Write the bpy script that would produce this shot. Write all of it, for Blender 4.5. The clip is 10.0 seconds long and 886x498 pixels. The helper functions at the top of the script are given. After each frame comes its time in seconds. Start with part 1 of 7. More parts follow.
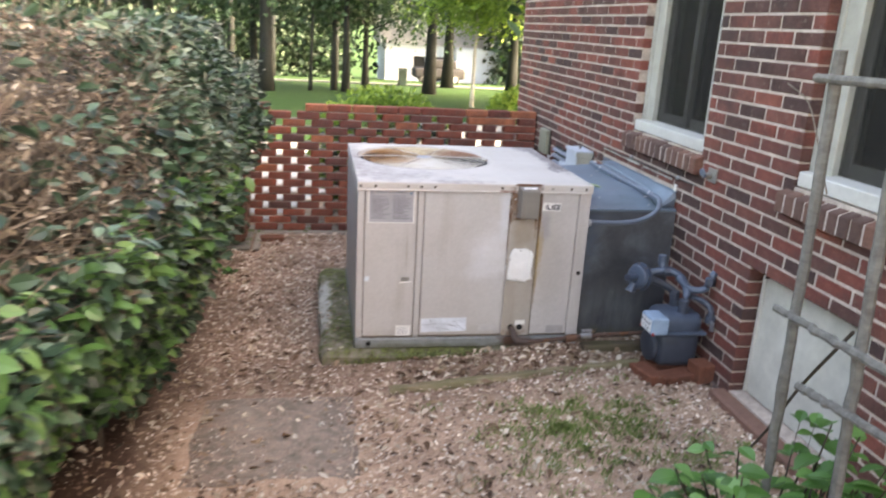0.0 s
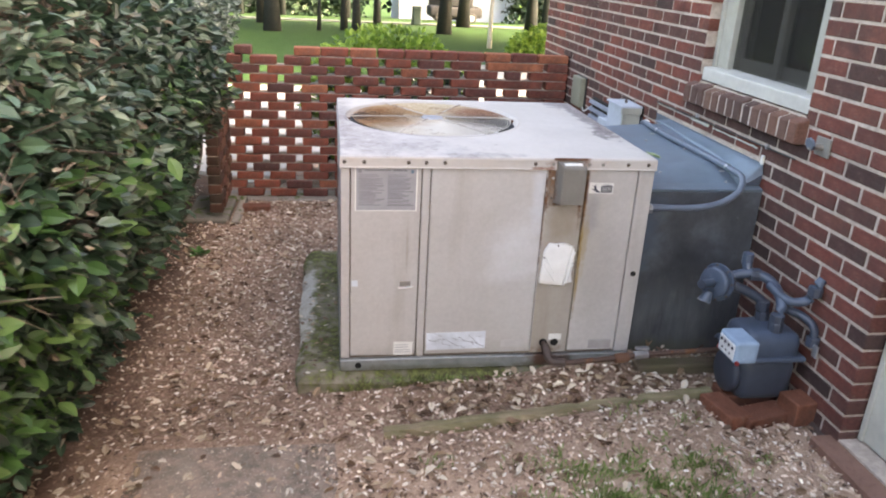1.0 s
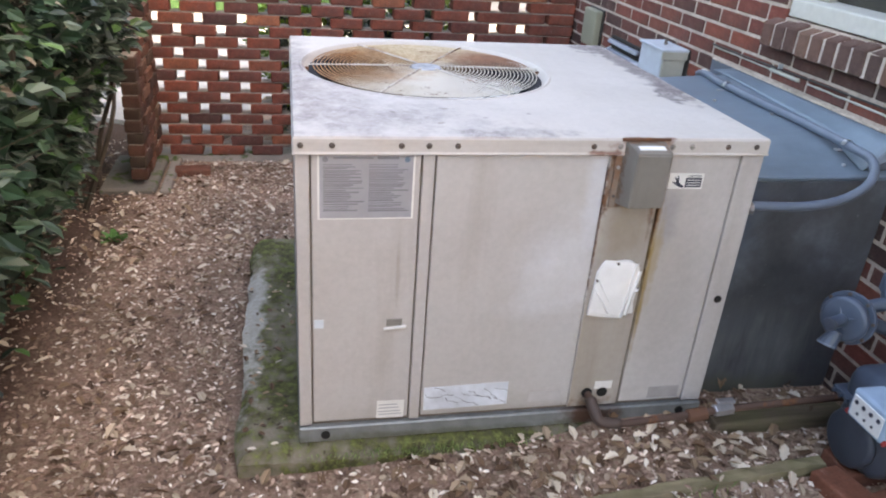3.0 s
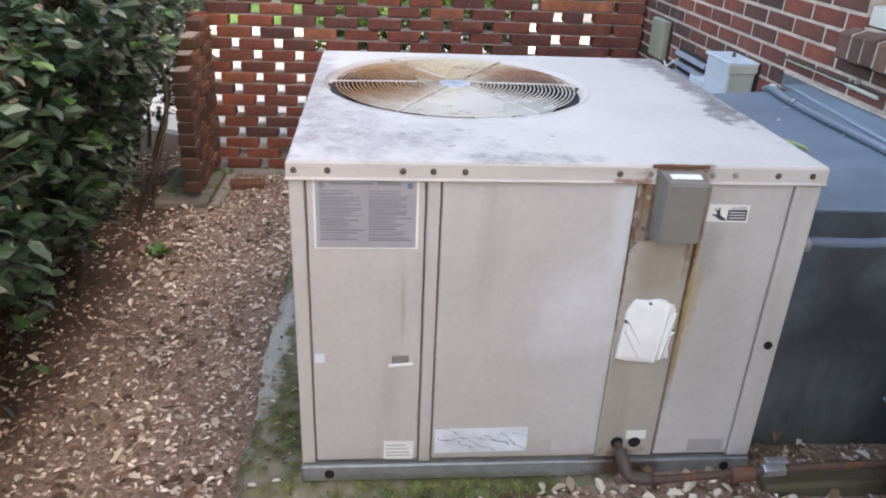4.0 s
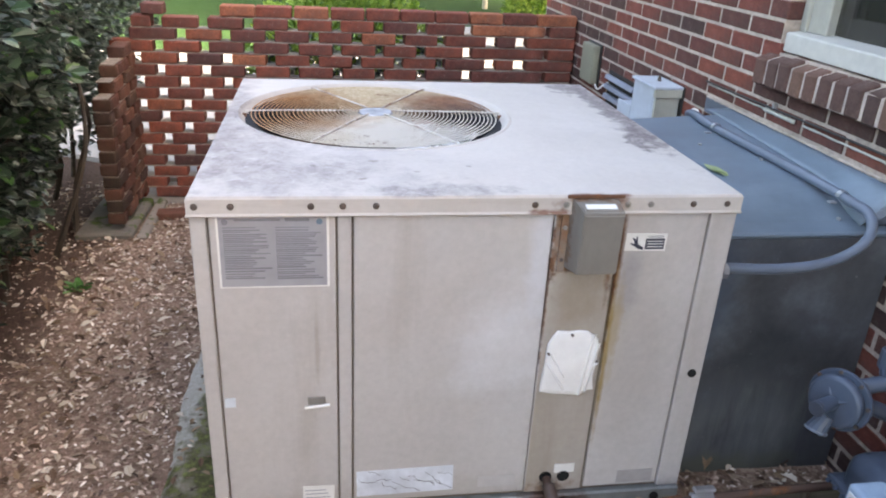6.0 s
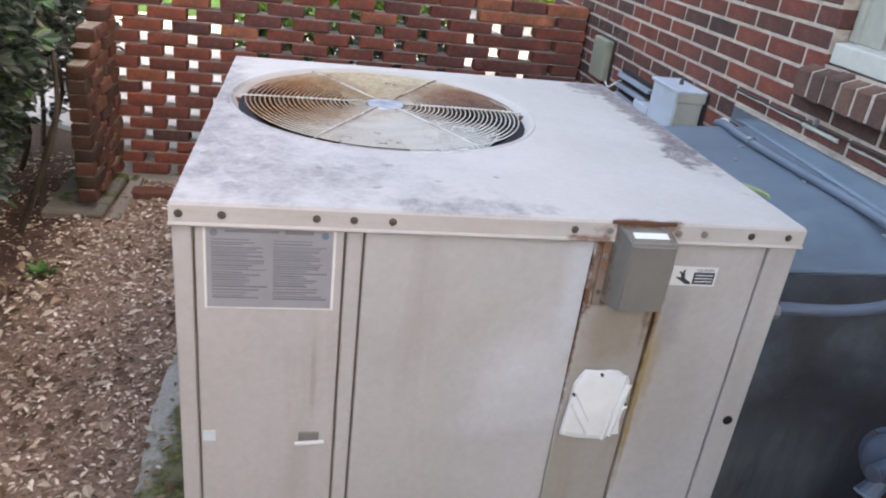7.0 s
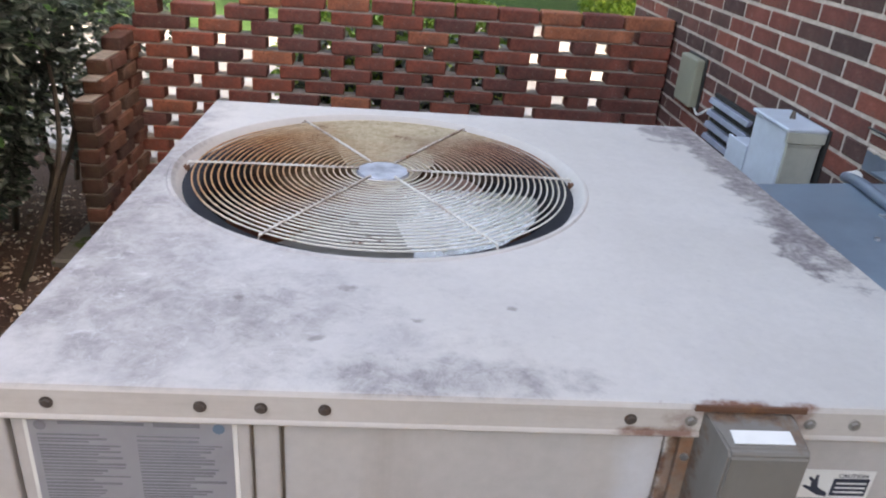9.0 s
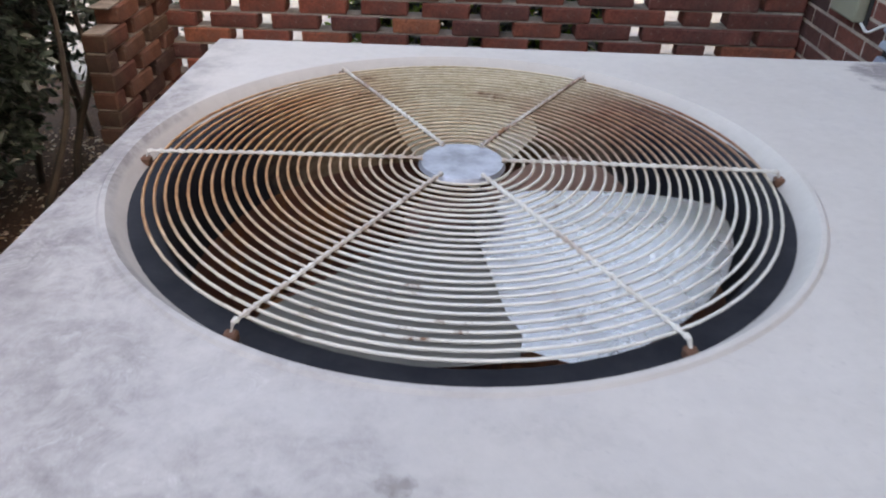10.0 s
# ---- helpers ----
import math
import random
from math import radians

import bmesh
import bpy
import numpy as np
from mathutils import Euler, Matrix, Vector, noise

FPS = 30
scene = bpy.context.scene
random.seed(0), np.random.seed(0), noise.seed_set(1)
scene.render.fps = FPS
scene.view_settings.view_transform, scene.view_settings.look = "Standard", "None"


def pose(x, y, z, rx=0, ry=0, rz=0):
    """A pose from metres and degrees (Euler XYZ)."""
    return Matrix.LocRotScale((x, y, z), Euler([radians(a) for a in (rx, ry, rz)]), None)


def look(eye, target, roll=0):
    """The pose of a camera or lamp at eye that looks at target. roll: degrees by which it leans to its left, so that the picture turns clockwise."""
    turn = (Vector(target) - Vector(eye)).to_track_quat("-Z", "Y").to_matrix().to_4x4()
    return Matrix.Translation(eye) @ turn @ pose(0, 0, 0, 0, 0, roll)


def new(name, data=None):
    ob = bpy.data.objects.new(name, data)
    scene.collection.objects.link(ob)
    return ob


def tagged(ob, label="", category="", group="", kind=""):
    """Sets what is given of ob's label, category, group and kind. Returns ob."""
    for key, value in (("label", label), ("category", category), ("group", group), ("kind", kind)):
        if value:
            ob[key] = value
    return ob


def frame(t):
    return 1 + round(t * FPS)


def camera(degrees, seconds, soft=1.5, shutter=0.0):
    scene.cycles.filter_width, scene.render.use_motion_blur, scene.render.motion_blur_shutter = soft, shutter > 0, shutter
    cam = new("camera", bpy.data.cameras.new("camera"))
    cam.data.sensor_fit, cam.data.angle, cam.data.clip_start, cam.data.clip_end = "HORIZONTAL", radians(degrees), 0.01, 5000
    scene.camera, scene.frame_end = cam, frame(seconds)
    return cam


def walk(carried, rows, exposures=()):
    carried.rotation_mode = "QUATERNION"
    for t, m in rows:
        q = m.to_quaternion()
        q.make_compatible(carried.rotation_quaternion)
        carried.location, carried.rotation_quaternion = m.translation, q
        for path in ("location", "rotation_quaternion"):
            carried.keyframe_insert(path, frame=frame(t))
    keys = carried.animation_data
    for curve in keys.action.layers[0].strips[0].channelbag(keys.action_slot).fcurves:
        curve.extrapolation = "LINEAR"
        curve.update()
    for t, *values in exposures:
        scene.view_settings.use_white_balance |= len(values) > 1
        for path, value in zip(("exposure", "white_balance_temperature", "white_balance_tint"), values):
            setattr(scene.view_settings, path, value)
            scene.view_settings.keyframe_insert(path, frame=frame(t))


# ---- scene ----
cam = camera(61.5, 10.0, soft=2.0, shutter=0.2)
PATH = [
    (0, (-0.209, -3.674, 1.779), (0.13, -1.789, 1.203), 3.2),
    (0.2, (-0.166, -3.446, 1.731), (0.285, -1.568, 1.209), 4.7),
    (0.5, (-0.124, -3.198, 1.726), (0.369, -1.369, 1.083), 4.5),
    (0.7, (-0.069, -2.944, 1.652), (0.208, -1.064, 1.031), 1.6),
    (1, (-0.033, -2.704, 1.698), (0.264, -0.863, 0.976), 3.0),
    (1.2, (-0.022, -2.556, 1.645), (0.297, -0.687, 1.01), 3.7),
    (1.5, (-0.02, -2.315, 1.643), (0.273, -0.491, 0.876), 1.8),
    (1.7, (0.0, -2.176, 1.612), (0.325, -0.378, 0.799), 3.6),
    (2, (0.035, -1.96, 1.589), (0.198, -0.156, 0.741), 3.7),
    (2.2, (0.04, -1.866, 1.577), (0.25, -0.084, 0.694), 3.3),
    (2.5, (0.014, -1.791, 1.558), (0.345, -0.025, 0.68), 2.8),
    (2.7, (-0.009, -1.751, 1.557), (0.399, -0.007, 0.667), 4.0),
    (3.8, (0.132, -1.573, 1.542), (0.363, 0.233, 0.714), 3.9),
    (4, (0.203, -1.557, 1.547), (0.375, 0.238, 0.681), 2.6),
    (4.5, (0.274, -1.545, 1.546), (0.502, 0.246, 0.685), 0.2),
    (5, (0.295, -1.551, 1.532), (0.563, 0.226, 0.655), -0.4),
    (5.5, (0.314, -1.543, 1.541), (0.593, 0.239, 0.675), 0.2),
    (5.7, (0.307, -1.527, 1.562), (0.602, 0.275, 0.748), 1.2),
    (6.8, (0.248, -1.333, 1.532), (0.567, 0.469, 0.725), 6.8),
    (7, (0.235, -1.251, 1.533), (0.602, 0.523, 0.684), 7.0),
    (7.2, (0.239, -1.2, 1.541), (0.637, 0.573, 0.705), 6.9),
    (7.5, (0.288, -1.152, 1.541), (0.688, 0.639, 0.746), 10.6),
    (7.8, (0.415, -1.083, 1.539), (0.477, 0.768, 0.784), 6.8),
    (8, (0.497, -1.043, 1.541), (0.552, 0.779, 0.72), 6.4),
    (8.2, (0.546, -1.004, 1.545), (0.644, 0.834, 0.764), 6.0),
    (8.5, (0.535, -0.926, 1.536), (0.607, 0.905, 0.733), 6.0),
    (8.8, (0.484, -0.78, 1.523), (0.586, 1.045, 0.711), 4.9),
    (9, (0.459, -0.687, 1.518), (0.601, 1.116, 0.664), 4.5),
    (9.2, (0.448, -0.611, 1.511), (0.594, 1.172, 0.618), 4.8),
    (9.5, (0.445, -0.438, 1.466), (0.547, 1.362, 0.6), 4.0),
    (9.8, (0.454, -0.196, 1.425), (0.409, 1.531, 0.418), 1.8),
    (10, (0.436, -0.087, 1.398), (0.399, 1.611, 0.342), 1.7),
]
CLIMB, KELVIN, TINT = 3.75, 8350, 15  # stops, white balance
walk(cam, [(t, look(eye, target, roll)) for t, eye, target, roll in PATH], exposures=[(0.0, CLIMB + 0.13, KELVIN + 550, TINT + 2), (1.5, CLIMB + 0.1, KELVIN + 500, TINT + 2), (4.0, CLIMB + 0.06, KELVIN, TINT), (5.7, CLIMB + 0.06, KELVIN, TINT), (7.0, CLIMB - 0.09, KELVIN, TINT), (7.5, CLIMB - 0.11, KELVIN, TINT), (8.5, CLIMB - 0.18, KELVIN, TINT), (9.0, CLIMB - 0.3, KELVIN + 60, TINT), (9.5, CLIMB - 0.35, KELVIN + 120, TINT), (10.0, CLIMB - 0.46, KELVIN + 200, TINT)])

# ---- world and sun ----
SUN_ELEV, SUN_AZ = 28.0, -24.0  # azimuth in degrees from +x towards +y
world = bpy.data.worlds.new("sky")
scene.world = world
world.use_nodes = True
wn, wl = world.node_tree.nodes, world.node_tree.links
sky = wn.new("ShaderNodeTexSky")
sky.sky_type = "NISHITA"
sky.sun_disc = False
sky.sun_elevation = radians(SUN_ELEV)
sky.sun_rotation = radians(90 - SUN_AZ)
sky.air_density, sky.dust_density, sky.ozone_density = 1.0, 5.0, 1.0
wl.new(sky.outputs["Color"], wn["Background"].inputs["Color"])
wn["Background"].inputs["Strength"].default_value = 0.13
sun_data = bpy.data.lights.new("sun", "SUN")
sun_data.energy, sun_data.angle, sun_data.color = 1.8, radians(0.6), (1.0, 0.95, 0.86)
sun = new("sun", sun_data)
ce, se = math.cos(radians(SUN_ELEV)), math.sin(radians(SUN_ELEV))
sun.matrix_world = look((30 * ce * math.cos(radians(SUN_AZ)), 30 * ce * math.sin(radians(SUN_AZ)), 30 * se), (0, 0, 0))


# ---- materials ----
AC_BASE = (0.62, 0.6, 0.1)
class Mat:
    """A small node builder."""

    def __init__(self, name, rough=0.6, metal=0.0, spec=0.5, origin=None):
        self.m = bpy.data.materials.new(name)
        self.m.use_nodes = True
        self.n, self.l = self.m.node_tree.nodes, self.m.node_tree.links
        self.b = self.n["Principled BSDF"]
        self.b.inputs["Roughness"].default_value = rough
        self.b.inputs["Metallic"].default_value = metal
        self.b.inputs["Specular IOR Level"].default_value = spec
        self.co = self.n.new("ShaderNodeTexCoord").outputs["Object"]
        if origin:
            k = self.n.new("ShaderNodeVectorMath")
            k.operation = "ADD"
            k.inputs[1].default_value = origin
            self.l.new(self.co, k.inputs[0])
            self.co = k.outputs["Vector"]

    def put(self, sock, v):
        if isinstance(v, bpy.types.NodeSocket):
            self.l.new(v, sock)
        else:
            sock.default_value = v

    def scaled(self, scale, offset=(0, 0, 0)):
        k = self.n.new("ShaderNodeMapping")
        k.inputs["Scale"].default_value = scale
        k.inputs["Location"].default_value = offset
        self.l.new(self.co, k.inputs["Vector"])
        return k.outputs["Vector"]

    def noise(self, scale, detail=4, rough=0.6, vec=None, distort=0.0):
        k = self.n.new("ShaderNodeTexNoise")
        k.inputs["Scale"].default_value, k.inputs["Detail"].default_value = scale, detail
        k.inputs["Roughness"].default_value, k.inputs["Distortion"].default_value = rough, distort
        self.l.new(vec or self.co, k.inputs["Vector"])
        return k.outputs["Fac"]

    def voronoi(self, scale, vec=None, out="Color", feature="F1"):
        k = self.n.new("ShaderNodeTexVoronoi")
        k.feature = feature
        k.inputs["Scale"].default_value = scale
        self.l.new(vec or self.co, k.inputs["Vector"])
        return k.outputs[out]

    def ramp(self, fac, stops):
        k = self.n.new("ShaderNodeValToRGB")
        e = k.color_ramp.elements
        while len(e) < len(stops):
            e.new(0.5)
        for el, (p, c) in zip(e, stops):
            el.position, el.color = p, (*c, 1) if len(c) == 3 else c
        self.l.new(fac, k.inputs["Fac"])
        return k.outputs["Color"]

    def span(self, fac, lo, hi, a=0.0, b=1.0):
        k = self.n.new("ShaderNodeMapRange")
        k.inputs["From Min"].default_value, k.inputs["From Max"].default_value = lo, hi
        k.inputs["To Min"].default_value, k.inputs["To Max"].default_value = a, b
        self.l.new(fac, k.inputs["Value"])
        return k.outputs["Result"]

    def math(self, op, a, b=0.5):
        k = self.n.new("ShaderNodeMath")
        k.operation = op
        self.put(k.inputs[0], a), self.put(k.inputs[1], b)
        return k.outputs[0]

    def mix(self, fac, a, b, mode="MIX"):
        k = self.n.new("ShaderNodeMix")
        k.data_type, k.blend_type = "RGBA", mode
        self.put(k.inputs[0], fac)
        self.put(k.inputs[6], a if isinstance(a, bpy.types.NodeSocket) else (*a, 1))
        self.put(k.inputs[7], b if isinstance(b, bpy.types.NodeSocket) else (*b, 1))
        return k.outputs[2]

    def axis(self, i):
        k = self.n.new("ShaderNodeSeparateXYZ")
        self.l.new(self.co, k.inputs[0])
        return k.outputs[i]

    def blob(self, centre, radii, warp=0.25, scale=9.0, edge=(1.15, 0.35)):
        """A soft spot of a given place and size with a ragged edge: 1 inside, 0 outside."""
        s = [1 / r for r in radii]
        v = self.scaled(s, [-c * k for c, k in zip(centre, s)])
        k = self.n.new("ShaderNodeVectorMath")
        k.operation = "LENGTH"
        self.l.new(v, k.inputs[0])
        d = self.math("ADD", k.outputs["Value"], self.span(self.noise(scale, 5, 0.65), 0.2, 0.8, -warp * 2, warp * 2))
        return self.span(d, *edge)

    def rand(self):
        return self.n.new("ShaderNodeObjectInfo").outputs["Random"]

    def island(self):
        return self.n.new("ShaderNodeNewGeometry").outputs["Random Per Island"]

    def color(self, c):
        self.put(self.b.inputs["Base Color"], c if isinstance(c, bpy.types.NodeSocket) else (*c, 1))
        return self

    def rough(self, v):
        self.put(self.b.inputs["Roughness"], v)
        return self

    def bump(self, h, strength=0.3, dist=0.01):
        k = self.n.new("ShaderNodeBump")
        k.inputs["Strength"].default_value, k.inputs["Distance"].default_value = strength, dist
        self.l.new(h, k.inputs["Height"])
        self.l.new(k.outputs["Normal"], self.b.inputs["Normal"])
        return self


def plain(name, c, rough=0.6, metal=0.0, var=0.25, scale=14.0, bump=0.0):
    """A surface of one paint with grain and blotches."""
    m = Mat(name, rough, metal)
    a = m.noise(scale, 6, 0.65)
    b = m.noise(scale * 0.17, 3)
    f = m.math("MULTIPLY", m.span(a, 0.25, 0.75, 1 - var, 1 + var), m.span(b, 0.3, 0.7, 1 - var * 0.7, 1 + var * 0.7))
    m.color(m.mix(1.0, c, f, "MULTIPLY"))
    m.rough(m.span(a, 0.2, 0.8, max(rough - 0.1, 0.02), min(rough + 0.12, 1)))
    if bump:
        m.bump(a, bump, 0.004)
    return m.m


def brick_mat(name, stops, by_island, mortar_dust, algae=0.0, soot=0.62):
    """Fired clay, its colour drawn brick by brick."""
    m = Mat(name, 0.88, 0, 0.25)
    r = m.island() if by_island else m.rand()
    c = m.ramp(r, stops)
    big, fine = m.noise(9, 5, 0.7), m.noise(120, 4, 0.7)
    c = m.mix(1.0, c, m.math("MULTIPLY", m.span(big, 0.25, 0.75, 0.58, 1.4), m.span(fine, 0.2, 0.8, 0.68, 1.3)), "MULTIPLY")
    dust = m.span(m.noise(26, 6, 0.75), 0.58, 0.74)
    c = m.mix(m.math("MULTIPLY", dust, mortar_dust), c, (0.42, 0.36, 0.31))
    c = m.mix(m.math("MULTIPLY", m.span(m.noise(3.1, 5, 0.65), 0.5, 0.68), soot), c, (0.05, 0.035, 0.032))
    if soot > 0.7:
        c = m.mix(m.math("MULTIPLY", m.span(m.noise(38, 6, 0.75, None, 0.5), 0.56, 0.66), 0.6), c, (0.06, 0.036, 0.032))
        c = m.mix(m.math("MULTIPLY", m.span(m.noise(17, 6, 0.8, None, 0.8), 0.61, 0.67), 0.6), c, (0.4, 0.33, 0.27))
    # algae green, darkened further for the shade on the end face
    if algae:
        green = m.mix(m.span(m.noise(14, 5, 0.7), 0.35, 0.65), (0.026, 0.024, 0.017), (0.06, 0.054, 0.03))
        c = m.mix(m.math("MULTIPLY", m.span(m.math("ADD", m.axis(1), m.span(big, 0.2, 0.8, -0.05, 0.05)), 0.02, -0.045), algae), c, green)
    m.color(c).bump(fine, 0.5, 0.004)
    return m.m


HOUSE_STOPS = [(0.0, (0.056, 0.034, 0.032)), (0.25, (0.097, 0.047, 0.04)), (0.45, (0.135, 0.05, 0.041)), (0.65, (0.19, 0.057, 0.043)), (0.85, (0.108, 0.053, 0.045)), (1.0, (0.225, 0.068, 0.047))]
SCREEN_STOPS = [(0.0, (0.1, 0.046, 0.043)), (0.25, (0.21, 0.064, 0.045)), (0.5, (0.29, 0.08, 0.05)), (0.7, (0.14, 0.056, 0.049)), (0.85, (0.23, 0.068, 0.047)), (1.0, (0.4, 0.14, 0.075))]
M_HOUSE_BRICK = brick_mat("house_brick", HOUSE_STOPS, False, 0.35)
M_HOUSE_REST = brick_mat("house_brick_rest", HOUSE_STOPS, True, 0.35)
M_SCREEN_BRICK = brick_mat("screen_brick", SCREEN_STOPS, False, 0.45, 0, 0.75)
M_SILL_BRICK = brick_mat("brown_sill_brick", [(0.0, (0.085, 0.052, 0.045)), (0.5, (0.14, 0.075, 0.06)), (0.8, (0.17, 0.095, 0.07)), (1.0, (0.2, 0.075, 0.055))], False, 0.4)
# browner and algae-dark bricks; shade on the return is in their tone too
M_PIER_BRICK = brick_mat("mottled_old_brick", [(0.0, (0.07, 0.042, 0.035)), (0.3, (0.13, 0.055, 0.04)), (0.6, (0.17, 0.07, 0.045)), (0.8, (0.1, 0.066, 0.045)), (1.0, (0.21, 0.08, 0.05))], False, 0.45)
M_ALGAE_SHADE_BRICK = brick_mat("algae_and_shade_brick", [(0.0, (0.05, 0.03, 0.026)), (0.5, (0.1, 0.042, 0.032)), (1.0, (0.15, 0.055, 0.038))], False, 0.2, 0.4)
M_LOOSE_BRICK = brick_mat("loose_brick_clay", [(0.0, (0.15, 0.06, 0.04)), (1.0, (0.23, 0.085, 0.05))], False, 0.3)
M_MORTAR = plain("mortar", (0.42, 0.345, 0.292), 0.95, 0, 0.3, 40, 0.5)
M_OLD_MORTAR = plain("old_mortar", (0.27, 0.225, 0.19), 0.95, 0, 0.4, 40, 0.5)
M_WHITE = plain("white_paint", (0.49, 0.48, 0.445), 0.5, 0, 0.12, 22, 0.05)
M_CASING = plain("casing_paint", (0.33, 0.325, 0.285), 0.55, 0, 0.14, 18, 0.08)
M_SASH = plain("sash_paint", (0.2, 0.19, 0.17), 0.5, 0, 0.15, 20)
M_BOARD = plain("board_paint", (0.5, 0.49, 0.43), 0.7, 0, 0.18, 9, 0.15)
M_DARK = plain("shade_black", (0.02, 0.018, 0.016), 0.9, 0, 0.3, 12)
M_CURTAIN = plain("curtain", (0.2, 0.19, 0.17), 0.9, 0, 0.2, 10)
M_ROOF = plain("roof_shingle", (0.16, 0.155, 0.15), 0.9, 0, 0.3, 20)
M_CABLE = plain("black_cable", (0.025, 0.024, 0.023), 0.6, 0, 0.2, 30)


def glass_mat():
    m = Mat("window_glass", 0.03, 0, 0.5)
    m.color((0.75, 0.78, 0.77))
    m.b.inputs["Transmission Weight"].default_value = 1.0
    m.b.inputs["IOR"].default_value = 1.45
    return m.m


M_GLASS = glass_mat()


def unit_paint():
    """Sun-faded beige sheet metal: streaks, sky reflection painted on the wide panel, rust runs by the box."""
    m = Mat("faded_beige_paint", 0.42, 0, 0.3, AC_BASE)
    fine = m.noise(60, 5, 0.6)
    run = m.noise(7, 6, 0.62, m.scaled((1, 1, 0.1)))
    cloud = m.noise(2.3, 5, 0.6)
    c = m.mix(m.span(cloud, 0.3, 0.7), (0.437, 0.408, 0.388), (0.497, 0.474, 0.458))
    # four spots paint the sky's reflection in the dents, pale with one darker
    c = m.mix(m.math("MULTIPLY", m.blob((0.715, 0, 0.62), (0.15, 0.4, 0.2), 0.12, 5), 0.5), c, (0.56, 0.555, 0.57))
    c = m.mix(m.math("MULTIPLY", m.blob((0.7, 0, 0.645), (0.11, 0.4, 0.14), 0.55, 4, (1.2, 0.55)), 0.5), c, (0.62, 0.62, 0.635))
    c = m.mix(m.math("MULTIPLY", m.blob((0.66, 0, 0.52), (0.13, 0.4, 0.045), 0.5, 5, (1.4, 0.2)), 0.4), c, (0.6, 0.6, 0.62))
    c = m.mix(m.math("MULTIPLY", m.blob((0.63, 0, 0.765), (0.16, 0.4, 0.05), 0.5, 5, (1.3, 0.2)), 0.3), c, (0.4, 0.365, 0.335))
    c = m.mix(m.math("MULTIPLY", m.blob((0.775, 0, 0.84), (0.035, 0.4, 0.16), 0.3, 8), 0.75), c, (0.56, 0.57, 0.6))
    c = m.mix(m.math("MULTIPLY", m.blob((1.03, 0, 0.6), (0.11, 0.4, 0.34), 0.3, 5), 0.62), c, (0.375, 0.34, 0.315))
    c = m.mix(m.math("MULTIPLY", m.blob((0.995, 0, 0.79), (0.035, 0.4, 0.1), 0.25, 6), 0.55), c, (0.25, 0.24, 0.25))
    c = m.mix(m.math("MULTIPLY", m.blob((0.45, 0, 0.19), (0.5, 0.4, 0.05), 0.4, 12), 0.25), c, (0.3, 0.26, 0.21))
    # grime on the narrow strip
    strip = m.math("MULTIPLY", m.span(m.axis(0), 0.8, 0.803), m.span(m.axis(0), 0.965, 0.962))
    c = m.mix(m.math("MULTIPLY", strip, m.span(run, 0.35, 0.7, 0.4, 0.8)), c, (0.28, 0.225, 0.165))
    c = m.mix(m.math("MULTIPLY", m.span(run, 0.56, 0.72), 0.28), c, (0.28, 0.22, 0.17))
    # rust runs
    rust = m.mix(m.span(m.noise(45, 5, 0.7), 0.35, 0.65), (0.06, 0.02, 0.011), (0.19, 0.075, 0.022))
    for cen, rad, k, w in (((0.9635, 0, 0.86), (0.011, 0.4, 0.17), 0.95, 0.15), ((0.945, 0, 0.84), (0.01, 0.4, 0.1), 0.9, 0.3), ((0.81, 0, 0.9), (0.012, 0.4, 0.1), 0.6, 0.5), ((0.84, 0, 0.822), (0.045, 0.4, 0.012), 0.85, 0.4),
                           ((0.7995, 0, 0.77), (0.005, 0.4, 0.2), 0.85, 0.5), ((0.806, 0, 0.83), (0.012, 0.4, 0.035), 0.9, 0.5), ((0.961, 0, 0.74), (0.0055, 0.4, 0.2), 0.95, 0.4), ((0.815, 0, 0.955), (0.014, 0.4, 0.03), 0.8, 0.5), ((0.86, 0, 0.165), (0.06, 0.4, 0.03), 0.6, 0.5)):
        c = m.mix(m.math("MULTIPLY", m.blob(cen, rad, w, 30), k), c, rust)
    c = m.mix(m.math("MULTIPLY", m.blob((0.968, 0, 0.57), (0.008, 0.4, 0.27), 0.2, 20), 0.85), c, (0.26, 0.17, 0.05))
    c = m.mix(m.math("MULTIPLY", m.blob((0.982, 0, 0.66), (0.016, 0.4, 0.15), 0.45, 9), 0.55), c, (0.33, 0.24, 0.11))
    c = m.mix(m.math("MULTIPLY", m.blob((0.88, 0, 0.74), (0.07, 0.4, 0.09), 0.3, 9), 0.5), c, (0.26, 0.2, 0.14))
    c = m.mix(m.math("MULTIPLY", m.blob((0.262, 0, 0.62), (0.007, 0.4, 0.12), 0.4, 14), 0.3), c, (0.22, 0.16, 0.11))
    c = m.mix(1.0, c, m.span(fine, 0.2, 0.8, 0.93, 1.07), "MULTIPLY")
    m.color(c)
    m.rough(m.span(cloud, 0.3, 0.7, 0.42, 0.6))
    m.bump(m.noise(5, 3), 0.06, 0.01)
    return m.m


